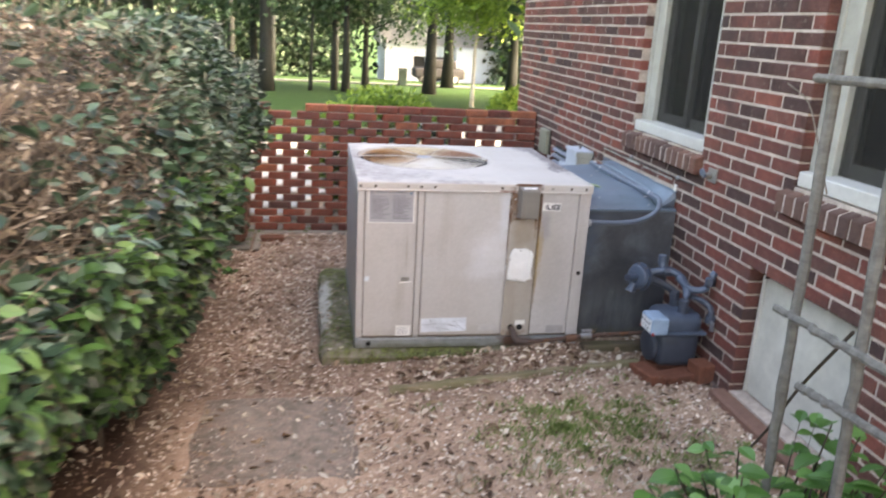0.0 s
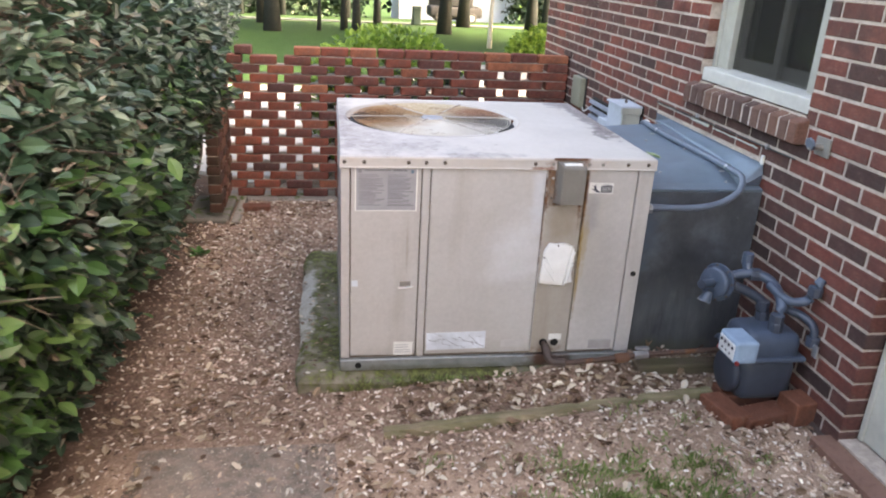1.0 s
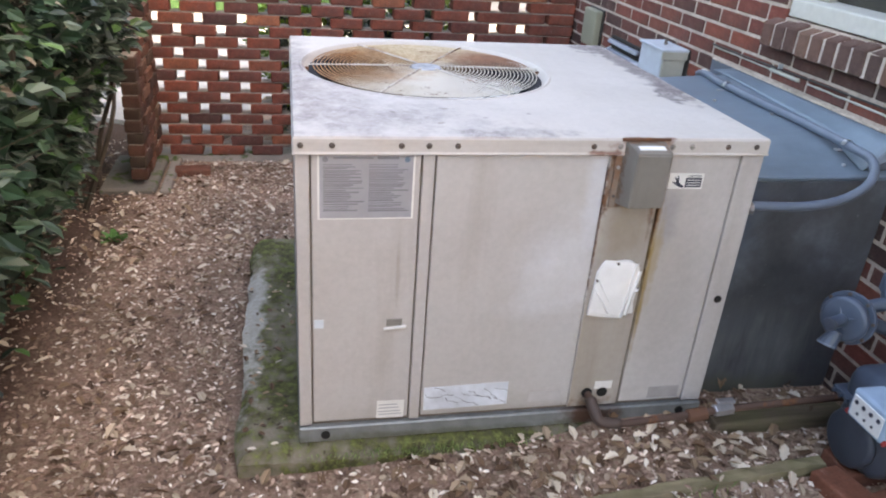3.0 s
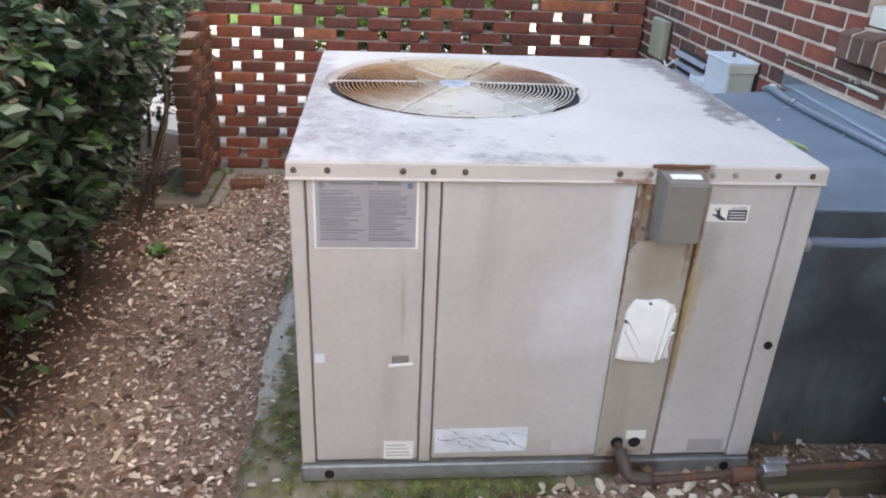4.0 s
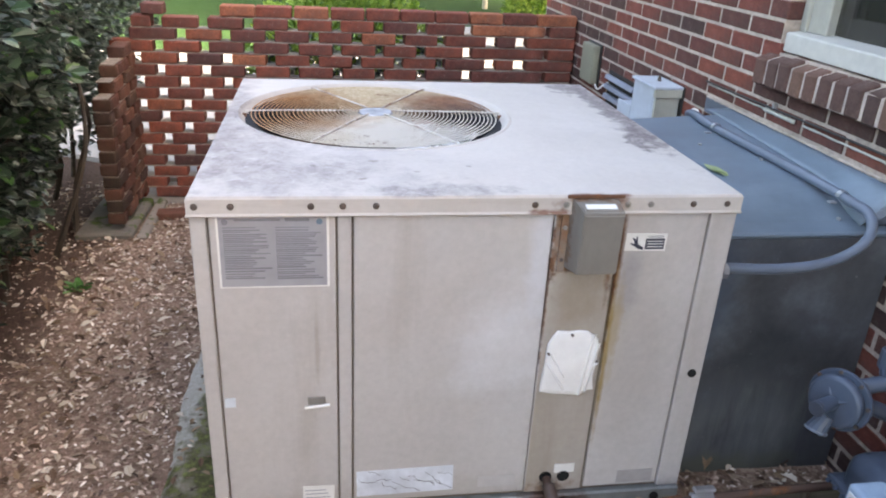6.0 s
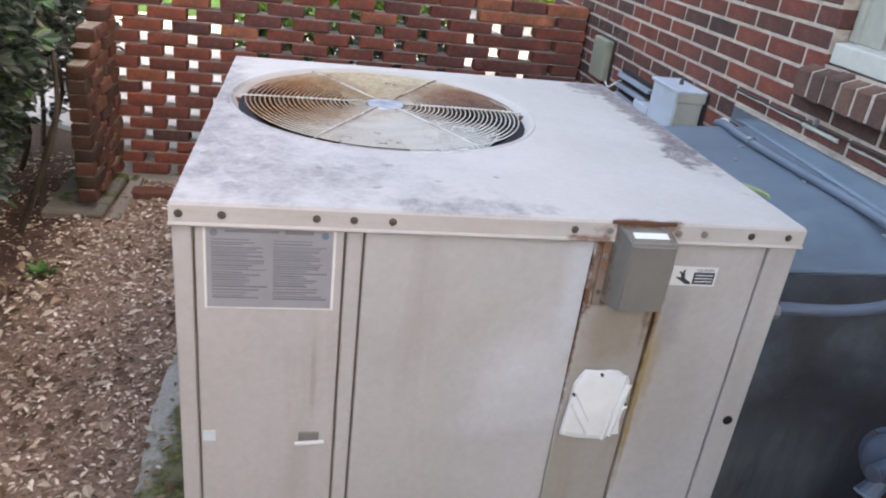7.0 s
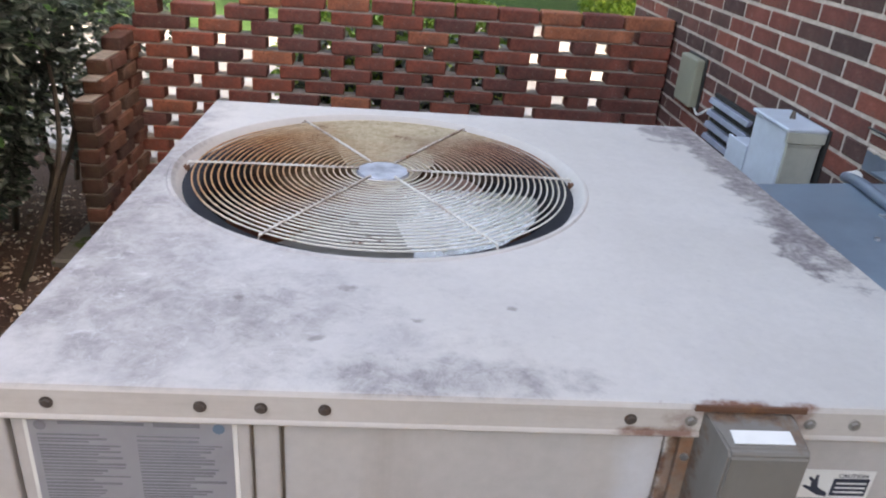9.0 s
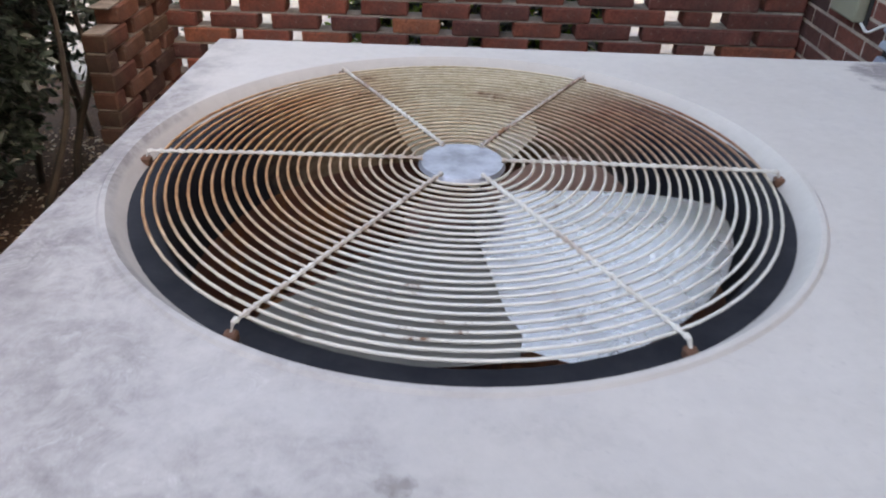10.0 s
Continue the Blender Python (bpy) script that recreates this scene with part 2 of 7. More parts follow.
def lid_paint():
    """Chalky, nearly white lid with mildew and scuffs where water stands."""
    m = Mat("chalky_lid_paint", 0.6, 0, 0.25, AC_BASE)
    fine, mid, big = m.noise(70, 6, 0.7), m.noise(13, 6, 0.7), m.noise(3.2, 5, 0.65)
    c = m.mix(m.span(big, 0.3, 0.7), (0.47, 0.435, 0.405), (0.55, 0.515, 0.485))
    c = m.mix(m.math("MULTIPLY", m.span(m.noise(6.5, 6, 0.7, None, 0.8), 0.52, 0.7), 0.22), c, (0.4, 0.385, 0.395))
    c = m.mix(m.math("MULTIPLY", m.span(m.noise(95, 5, 0.8), 0.58, 0.7), 0.3), c, (0.3, 0.275, 0.28))
    dirt = m.mix(m.span(fine, 0.3, 0.7), (0.12, 0.1, 0.105), (0.27, 0.24, 0.245))
    c = m.mix(m.math("MULTIPLY", m.blob((0.17, 0.3, 1.01), (0.5, 0.5, 2), 0.3, 4, (1.1, 0.2)), 0.46), c, (0.36, 0.35, 0.355))
    broken = m.span(m.noise(22, 8, 0.82, None, 0.6), 0.4, 0.56, 0.3, 1)
    for cen, rad, k, w, s in (((0.07, 0.33, 1.01), (0.17, 0.36, 2), 0.5, 0.5, 9), ((0.2, 0.17, 1.01), (0.3, 0.2, 2), 0.36, 0.6, 12), ((0.52, 0.035, 1.01), (0.2, 0.045, 2), 0.75, 0.45, 17),
                              ((0.02, 0.75, 1.01), (0.05, 0.6, 2), 0.7, 0.4, 12), ((0.3, 0.17, 1.01), (0.09, 0.06, 2), 0.5, 0.6, 25)):
        c = m.mix(m.math("MULTIPLY", m.math("MULTIPLY", m.blob(cen, rad, w, s), broken), k), c, dirt)
    # the sharp-edged run of grime along the duct side
    for cen, rad, k, w, s in (((1.21, 0.78, 1.01), (0.06, 0.5, 2), 0.9, 0.35, 14), ((1.18, 0.46, 1.01), (0.065, 0.14, 2), 1.0, 0.4, 18), ((1.17, 1.13, 1.01), (0.1, 0.12, 2), 0.85, 0.4, 13)):
        c = m.mix(m.math("MULTIPLY", m.math("MULTIPLY", m.blob(cen, rad, w, s, (0.95, 0.6)), m.span(m.noise(28, 7, 0.8, None, 0.5), 0.36, 0.52, 0.35, 1)), k), c, dirt)
    for cen, rad in (((0.37, 0.109, 1.01), 0.009), ((0.406, 0.242, 1.01), 0.009), ((0.26, 0.2, 1.01), 0.008), ((0.63, 0.2, 1.01), 0.006), ((0.5, 0.16, 1.01), 0.006)):
        c = m.mix(m.math("MULTIPLY", m.blob(cen, (rad * 1.4, rad, 2), 0.5, 70), 0.5), c, (0.12, 0.095, 0.085))
    # pale scuffs inside the grime
    scuff = m.math("MULTIPLY", m.span(m.noise(34, 7, 0.8, None, 0.8), 0.56, 0.66), m.blob((0.16, 0.22, 1.01), (0.27, 0.27, 2), 0.4, 6))
    c = m.mix(m.math("MULTIPLY", scuff, 0.35), c, (0.66, 0.65, 0.655))
    rust = (0.16, 0.05, 0.022)
    c = m.mix(m.math("MULTIPLY", m.blob((0.89, -0.005, 1.0), (0.09, 0.012, 0.05), 0.5, 30), 0.9), c, rust)
    c = m.mix(m.math("MULTIPLY", m.blob((0.8, -0.005, 0.97), (0.05, 0.02, 0.012), 0.4, 30), 0.7), c, rust)
    lip = m.mix(m.span(big, 0.3, 0.7), (0.47, 0.43, 0.395), (0.54, 0.505, 0.475))
    lip = m.mix(m.math("MULTIPLY", m.span(m.noise(8, 5, 0.7, m.scaled((0.3, 1, 3))), 0.5, 0.7), 0.3), lip, (0.34, 0.29, 0.25))
    lip = m.mix(m.math("MULTIPLY", m.blob((0.79, -0.005, 0.969), (0.06, 0.02, 0.008), 0.4, 30), 0.8), lip, rust)
    lip = m.mix(m.math("MULTIPLY", m.blob((0.885, -0.005, 0.995), (0.08, 0.02, 0.03), 0.3, 30), 0.8), lip, rust)
    c = m.mix(m.span(m.axis(2), 1.0085, 1.0035), c, lip)
    c = m.mix(1.0, c, m.span(fine, 0.2, 0.8, 0.94, 1.06), "MULTIPLY")
    m.color(c)
    m.rough(m.span(mid, 0.3, 0.7, 0.48, 0.7))
    m.bump(mid, 0.05, 0.01)
    return m.m


def rusty(name, base, rust_part, rough=0.5, metal=0.0, soft=0.0):
    """Metal or paint eaten by rust in patches."""
    m = Mat(name, rough, metal)
    a, b = m.noise(9, 6, 0.7), m.noise(55, 5, 0.7)
    rust = m.ramp(b, [(0.2, (0.07, 0.025, 0.012)), (0.55, (0.2, 0.075, 0.025)), (0.9, (0.36, 0.2, 0.09))])
    f = m.span(m.math("ADD", m.math("MULTIPLY", a, 0.8), m.math("MULTIPLY", b, 0.2)), 0.62 - rust_part * 0.4 - soft, 0.72 - rust_part * 0.4 + soft)
    m.color(m.mix(f, base, rust))
    m.rough(m.span(f, 0, 1, rough, 0.85))
    m.bump(b, 0.2, 0.002)
    return m.m


def grille_wire():
    """Wire that is still white in front, orange with rust on one side and at the back corner, tan behind."""
    m = Mat("rusting_grille_wire", 0.5, 0, 0.5, AC_BASE)
    b = m.noise(60, 5, 0.7)
    tan = m.mix(m.span(b, 0.35, 0.65), (0.4, 0.32, 0.2), (0.58, 0.5, 0.37))
    orange = m.mix(m.span(b, 0.35, 0.65), (0.3, 0.115, 0.04), (0.5, 0.27, 0.12))
    c = m.mix(m.blob((0.54, 0.5, 1.01), (0.4, 0.3, 2), 0.15, 7), tan, (0.64, 0.62, 0.58))
    c = m.mix(m.math("MULTIPLY", m.blob((0.13, 0.76, 1.01), (0.3, 0.3, 2), 0.2, 6), 1.0), c, orange)
    c = m.mix(m.math("MULTIPLY", m.blob((0.72, 0.88, 1.01), (0.25, 0.18, 2), 0.2, 6), 1.0), c, m.mix(m.span(b, 0.35, 0.65), (0.19, 0.075, 0.042), (0.34, 0.17, 0.1)))
    c = m.mix(m.span(m.noise(16, 6, 0.75), 0.6, 0.7), c, (0.14, 0.055, 0.022))
    m.color(c).rough(0.6)
    return m.m


def shroud_ring():
    """Dark shroud, rusted tan along its back."""
    m = Mat("fan_shroud_paint", 0.7, 0.0, 0.12, AC_BASE)
    n = m.noise(30, 6, 0.7)
    c = m.mix(m.span(n, 0.3, 0.7), (0.014, 0.015, 0.021), (0.028, 0.03, 0.037))
    c = m.mix(m.math("MULTIPLY", m.blob((0.35, 1.08, 1.0), (0.42, 0.17, 2), 0.2, 9), 0.85), c, m.mix(m.span(n, 0.35, 0.65), (0.15, 0.08, 0.04), (0.36, 0.26, 0.17)))
    m.color(c)
    return m.m


def duct_metal():
    m = Mat("shade_toned_galvanised_steel", 0.4, 0.35, 0.5, (1.5, 0.6, 0.06))
    a, b = m.noise(5, 6, 0.65), m.noise(11, 6, 0.65, m.scaled((1, 1, 0.14)))
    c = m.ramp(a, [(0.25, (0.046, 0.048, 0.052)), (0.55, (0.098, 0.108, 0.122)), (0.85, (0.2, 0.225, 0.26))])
    # dark middle, pale low and blue areas paint what the front reflects
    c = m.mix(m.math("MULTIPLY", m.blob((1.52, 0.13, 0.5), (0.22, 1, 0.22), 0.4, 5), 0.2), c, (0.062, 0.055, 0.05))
    low = m.math("MULTIPLY", m.blob((1.5, 0.13, 0.24), (0.3, 1, 0.17), 0.4, 5), m.span(b, 0.36, 0.6))
    c = m.mix(m.math("MULTIPLY", low, 0.8), c, (0.2, 0.215, 0.22))
    c = m.mix(m.math("MULTIPLY", m.blob((1.3, 0.13, 0.66), (0.08, 1, 0.2), 0.4, 6), 0.5), c, (0.1, 0.15, 0.22))
    c = m.mix(m.math("MULTIPLY", m.span(m.noise(70, 3, 0.6), 0.68, 0.74), 0.5), c, (0.3, 0.32, 0.33))
    c = m.mix(m.math("MULTIPLY", m.blob((1.4, 0.13, 0.1), (0.4, 1, 0.06), 0.3, 9), 0.7), c, (0.12, 0.13, 0.1))
    c = m.mix(m.math("MULTIPLY", m.span(b, 0.6, 0.75), 0.4), c, (0.06, 0.055, 0.055))
    m.color(c)
    m.rough(m.span(a, 0.25, 0.75, 0.28, 0.5))
    m.bump(m.noise(3, 3), 0.12, 0.02)
    return m.m


def concrete(name, c, moss):
    m = Mat(name, 0.92, 0, 0.3)
    a, b, d = m.noise(4, 6, 0.65), m.noise(60, 5, 0.7), m.noise(17, 5, 0.6)
    k = m.mix(m.span(a, 0.25, 0.75), tuple(x * 0.75 for x in c), tuple(min(x * 1.2, 1) for x in c))
    k = m.mix(m.span(b, 0.55, 0.75), k, tuple(x * 0.6 for x in c))
    if moss:
        green = m.ramp(d, [(0.3, (0.03, 0.045, 0.012)), (0.6, (0.065, 0.095, 0.022)), (0.85, (0.11, 0.15, 0.03))])
        f = m.span(m.math("ADD", a, m.math("MULTIPLY", d, 0.6)), 0.98 - moss * 0.5, 1.06 - moss * 0.5)
        k = m.mix(f, k, green)
    m.color(k).bump(m.math("ADD", b, m.math("MULTIPLY", d, 2)), 0.5, 0.006)
    return m.m


def pad_concrete():
    """Concrete pad: mossy in front and by the unit, a pale scoured edge along its side."""
    m = Mat("mossy_pad_concrete", 0.95, 0, 0.3)
    a, b, d = m.noise(5, 6, 0.65), m.noise(70, 5, 0.7), m.noise(19, 5, 0.6)
    k = m.mix(m.span(a, 0.25, 0.75), (0.19, 0.165, 0.125), (0.33, 0.29, 0.24))
    green = m.ramp(m.noise(38, 6, 0.75), [(0.3, (0.03, 0.03, 0.017)), (0.5, (0.085, 0.088, 0.036)), (0.62, (0.15, 0.17, 0.055)), (0.8, (0.22, 0.27, 0.09))])
    k = m.mix(m.span(m.math("ADD", a, m.math("MULTIPLY", d, 0.7)), 0.66, 0.9), k, green)
    k = m.mix(m.span(m.noise(24, 5, 0.7), 0.58, 0.66), k, (0.05, 0.036, 0.026))
    pale = m.blob((-0.16, 0.7, 0.1), (0.055, 0.46, 1), 0.35, 11, (1.1, 0.7))
    k = m.mix(m.math("MULTIPLY", pale, 0.9), k, m.mix(m.span(b, 0.3, 0.7), (0.33, 0.32, 0.29), (0.5, 0.49, 0.45)))
    m.color(k).bump(m.math("ADD", b, m.math("MULTIPLY", d, 2)), 0.6, 0.008)
    return m.m


def timber(name, c1, c2, green=0.0):
    m = Mat(name, 0.9, 0, 0.25)
    grain = m.noise(30, 6, 0.7, m.scaled((0.06, 1, 1)))
    k = m.mix(m.span(grain, 0.3, 0.7), c1, c2)
    if green:
        k = m.mix(m.math("MULTIPLY", m.span(m.noise(6, 5, 0.65), 0.42, 0.6), green), k, (0.075, 0.09, 0.028))
    m.color(k).bump(grain, 0.6, 0.006)
    return m.m


def leaf_mat(name, stops, rough=0.45, back=0.25):
    """Leaves: colour drawn leaf by leaf, with some light coming through."""
    m = Mat(name, rough, 0, 0.5)
    c = m.ramp(m.island(), stops)
    c = m.mix(1.0, c, m.span(m.noise(1.6, 3), 0.3, 0.7, 0.7, 1.3), "MULTIPLY")
    m.color(c)
    if back:
        t = m.n.new("ShaderNodeBsdfTranslucent")
        m.l.new(c, t.inputs["Color"])
        x = m.n.new("ShaderNodeMixShader")
        x.inputs[0].default_value = back
        m.l.new(m.b.outputs[0], x.inputs[1]), m.l.new(t.outputs[0], x.inputs[2])
        m.l.new(x.outputs[0], m.n["Material Output"].inputs["Surface"])
    return m.m


def ground_mat():
    """Mulch and soil near the house, lawn further off."""
    m = Mat("soil_and_lawn", 0.97, 0, 0.2)
    fine, chips, big = m.noise(85, 6, 0.75), m.voronoi(75), m.noise(1.7, 4, 0.6)
    soil = m.ramp(fine, [(0.25, (0.1, 0.062, 0.047)), (0.5, (0.28, 0.185, 0.14)), (0.75, (0.48, 0.345, 0.27))])
    k = m.n.new("ShaderNodeSeparateColor")
    m.l.new(chips, k.inputs[0])
    soil = m.mix(m.span(k.outputs[0], 0.6, 0.64), soil, m.mix(k.outputs[1], (0.16, 0.1, 0.07), (0.42, 0.32, 0.24)))
    soil = m.mix(1.0, soil, m.span(big, 0.3, 0.7, 0.75, 1.25), "MULTIPLY")
    # dry soil in front, coloured lighter also to stand for brighter light
    dry = m.mix(m.span(fine, 0.3, 0.7), (0.43, 0.285, 0.2), (0.72, 0.52, 0.39))
    soil = m.mix(m.math("MULTIPLY", m.span(m.math("ADD", m.axis(1), m.span(m.noise(3, 4), 0, 1, -0.3, 0.3)), -0.25, -0.65), 0.8), soil, dry)
    # soil gets darker from about x -0.75 towards the hedge
    dark_soil = m.mix(m.span(fine, 0.3, 0.7), (0.045, 0.026, 0.02), (0.13, 0.082, 0.062))
    soil = m.mix(m.span(m.math("ADD", m.axis(0), m.span(m.noise(4, 4), 0, 1, -0.15, 0.15)), -0.74, -1.0), soil, dark_soil)
    grass = m.ramp(m.noise(3.5, 6, 0.7), [(0.3, (0.019, 0.055, 0.014)), (0.55, (0.034, 0.084, 0.02)), (0.8, (0.06, 0.118, 0.033))])
    far = m.span(m.math("ADD", m.axis(1), m.span(m.noise(0.8, 4), 0, 1, -0.5, 0.5)), 4.3, 4.9)
    beyond = m.span(m.math("ADD", m.axis(0), m.span(m.noise(1.3, 4), 0, 1, -0.3, 0.3)), -1.95, -2.15)
    m.color(m.mix(m.math("MAXIMUM", far, beyond), soil, grass))
    m.bump(m.math("ADD", fine, k.outputs[2]), 0.7, 0.012)
    return m.m


M_UNIT, M_LID, M_DUCT = unit_paint(), lid_paint(), duct_metal()
M_RAIL = plain("galvanised_rail", (0.24, 0.26, 0.26), 0.5, 0.5, 0.3, 16)
M_GRILLE = grille_wire()


def rail_metal():
    m = Mat("stained_galvanised_rail", 0.5, 0.4, 0.5, AC_BASE)
    a = m.noise(16, 6, 0.65)
    c = m.mix(m.span(a, 0.3, 0.7), (0.19, 0.205, 0.205), (0.29, 0.31, 0.31))
    c = m.mix(m.math("MULTIPLY", m.blob((0.87, 0, 0.13), (0.1, 0.1, 0.06), 0.35, 14), 0.9), c, (0.085, 0.035, 0.02))
    c = m.mix(m.math("MULTIPLY", m.blob((0.4, 0, 0.108), (0.5, 0.1, 0.016), 0.5, 12), 0.5), c, (0.1, 0.1, 0.05))
    m.color(c)
    return m.m


M_RAILFRONT = rail_metal()
M_SPOKE = rusty("grille_spoke", (0.6, 0.575, 0.53), 0.26, 0.55, 0.0, 0.06)
M_RING = shroud_ring()
# near-white metal, so the sky's glare on this blade is partly its colour
M_BLADE_PALE = plain("pale_fan_blade", (0.95, 0.96, 0.97), 0.26, 0.9, 0.04, 7)
M_BLADE_GREY = plain("beige_fan_blade", (0.24, 0.225, 0.2), 0.4, 0.1, 0.25, 9)
M_BLADE_RUST = plain("rusty_fan_blade", (0.42, 0.25, 0.19), 0.6, 0.1, 0.35, 9)
M_BLADE_TAN = plain("tan_fan_blade", (0.6, 0.52, 0.38), 0.5, 0.1, 0.3, 7)
M_WELL = rusty("rusty_inside", (0.12, 0.05, 0.036), 0.3, 0.75)
M_HUB = plain("zinc_hub", (0.36, 0.37, 0.41), 0.5, 0.6, 0.5, 30)
M_SCREW = rusty("screw_steel", (0.11, 0.09, 0.08), 0.15, 0.5, 0.5)
M_BOXGREY = plain("grey_box_paint", (0.205, 0.19, 0.168), 0.5, 0.1, 0.12, 20)


def box_paint():
    """Grey paint gone brown and rusty along the edges of the rain cover."""
    m = Mat("stained_grey_paint", 0.5, 0.1, 0.4, AC_BASE)
    fine, mid = m.noise(70, 5, 0.7), m.noise(16, 5, 0.65)
    c = m.mix(m.span(mid, 0.3, 0.7), (0.185, 0.172, 0.155), (0.225, 0.21, 0.188))
    rust = m.mix(m.span(fine, 0.35, 0.65), (0.07, 0.032, 0.018), (0.2, 0.1, 0.045))
    for cen, rad, k, w in (((0.88, -0.03, 0.826), (0.08, 0.06, 0.012), 0.7, 0.5), ((0.826, -0.005, 0.91), (0.012, 0.03, 0.1), 0.75, 0.6), ((0.94, -0.02, 0.9), (0.008, 0.06, 0.11), 0.6, 0.5), ((0.87, -0.01, 1.004), (0.08, 0.016, 0.008), 0.85, 0.4), ((0.93, -0.03, 0.995), (0.02, 0.03, 0.012), 0.6, 0.5)):
        c = m.mix(m.math("MULTIPLY", m.blob(cen, rad, w, 40), k), c, rust)
    c = m.mix(m.math("MULTIPLY", m.span(m.noise(12, 6, 0.7, m.scaled((1, 1, 0.15))), 0.5, 0.7), 0.35), c, (0.13, 0.105, 0.08))
    m.color(c).rough(m.span(mid, 0.3, 0.7, 0.42, 0.62))
    m.bump(fine, 0.08, 0.002)
    return m.m


M_BOXCOVER = box_paint()
M_BOXSIDE = rusty("rusty_box_side", (0.23, 0.185, 0.15), 0.3, 0.7, 0, 0.1)
M_RUSTPLATE = rusty("rust_plate", (0.13, 0.06, 0.035), 0.25, 0.8)
M_LABEL = plain("silver_label", (0.36, 0.36, 0.39), 0.45, 0.3, 0.12, 14)
M_LABELINK = plain("label_ink", (0.2, 0.2, 0.22), 0.6, 0, 0.2, 30)
M_LABELMARK = plain("label_mark", (0.13, 0.2, 0.27), 0.6, 0, 0.1, 30)
M_STICKER = plain("white_sticker", (0.72, 0.71, 0.68), 0.5, 0, 0.08, 20)
M_STICKERINK = plain("sticker_ink", (0.03, 0.035, 0.055), 0.5, 0, 0.1, 20)
M_TAPE = plain("white_tape", (0.76, 0.755, 0.74), 0.55, 0, 0.1, 10, 0.2)
# lighter blue for the duct top, sky light put into the colour
M_FLASH = plain("sky_toned_sheet", (0.19, 0.255, 0.315), 0.38, 0.3, 0.2, 7, 0.1)
# same sheet in two darker tones that hold its shade
M_FLASHSIDE = plain("dimmed_flashing", (0.15, 0.205, 0.255), 0.5, 0.1, 0.2, 9, 0.1)
M_FLASHDARK = plain("shade_dark_flashing", (0.11, 0.135, 0.17), 0.5, 0.2, 0.25, 10)
M_INNER = plain("shadowed_frame_metal", (0.16, 0.13, 0.1), 0.7, 0, 0.3, 10)
M_FOIL = plain("peeling_label", (0.66, 0.7, 0.76), 0.45, 0.1, 0.2, 24, 0.3)
M_FOILINK = plain("label_cracks", (0.14, 0.145, 0.17), 0.6, 0, 0.3, 24)
M_FADED = plain("faded_label", (0.44, 0.42, 0.41), 0.5, 0, 0.12, 24)
M_HOLE = plain("black_hole", (0.006, 0.006, 0.006), 0.9, 0, 0.1, 12)
M_IRON = rusty("rusty_iron_pipe", (0.085, 0.048, 0.036), 0.2, 0.75)
M_IRONDARK = rusty("dark_iron_elbow", (0.075, 0.05, 0.042), 0.05, 0.6)
M_CONDUIT = plain("grey_pvc_conduit", (0.115, 0.145, 0.19), 0.45, 0, 0.12, 16)
M_METER = plain("grey_meter_paint", (0.045, 0.057, 0.08), 0.42, 0.1, 0.2, 16, 0.1)
M_METERLITE = plain("pale_meter_paint", (0.062, 0.086, 0.125), 0.42, 0.1, 0.2, 16, 0.1)
M_INDEX = plain("meter_index_cover", (0.27, 0.38, 0.5), 0.2, 0, 0.15, 14)
M_DIAL = plain("meter_dial_face", (0.66, 0.68, 0.68), 0.4, 0, 0.1, 20)
M_DISC = plain("pale_disconnect_box", (0.52, 0.58, 0.65), 0.45, 0.1, 0.12, 14)
M_DISCFACE = plain("weathered_box_face", (0.42, 0.42, 0.36), 0.55, 0.1, 0.2, 9)
M_OLIVE = plain("olive_box_paint", (0.24, 0.235, 0.175), 0.55, 0, 0.15, 12)
M_LOUVRE = plain("louvre_metal", (0.3, 0.34, 0.42), 0.4, 0.5, 0.2, 12)
M_DULLZINC = plain("dull_zinc", (0.3, 0.28, 0.26), 0.5, 0.5, 0.3, 40)
M_ZINC = plain("zinc_bracket", (0.5, 0.51, 0.53), 0.35, 0.8, 0.2, 20)
M_CONC, M_PAD = concrete("kerb_concrete", (0.26, 0.23, 0.2), 0.25), pad_concrete()
M_DRIVE = concrete("pale_driveway_concrete", (0.33, 0.315, 0.3), 0)
M_ROAD = concrete("road_asphalt", (0.17, 0.17, 0.17), 0)


def slab_concrete():
    """Weathered slab: dark grime in patches, soil dust, pale grit."""
    m = Mat("dusty_slab", 0.95, 0, 0.3)
    a, b, d = m.noise(5, 6, 0.7), m.noise(120, 4, 0.7), m.noise(22, 6, 0.7)
    k = m.mix(m.span(a, 0.35, 0.65), (0.13, 0.108, 0.088), (0.27, 0.225, 0.185))
    k = m.mix(m.span(d, 0.42, 0.66), k, (0.34, 0.25, 0.2))
    k = m.mix(m.span(b, 0.58, 0.68), k, (0.6, 0.5, 0.42))
    m.color(k).bump(m.math("ADD", b, m.math("MULTIPLY", d, 2)), 0.6, 0.008)
    return m.m


M_SLAB = slab_concrete()
M_KERBWOOD = timber("weathered_edging_timber", (0.15, 0.115, 0.075), (0.34, 0.28, 0.18), 0.45)
M_SLEEPER = timber("dark_wet_timber", (0.07, 0.054, 0.038), (0.16, 0.125, 0.09), 0.35)
M_SUNK = timber("buried_timber", (0.11, 0.08, 0.058), (0.24, 0.18, 0.135), 0.2)
M_TRELLIS = timber("grey_trellis_wood", (0.09, 0.085, 0.075), (0.2, 0.19, 0.17))
M_BARK = timber("tree_bark", (0.011, 0.014, 0.0145), (0.027, 0.032, 0.031))
M_PALEBARK = plain("pale_sapling_bark", (0.5, 0.48, 0.42), 0.9, 0, 0.25, 12)
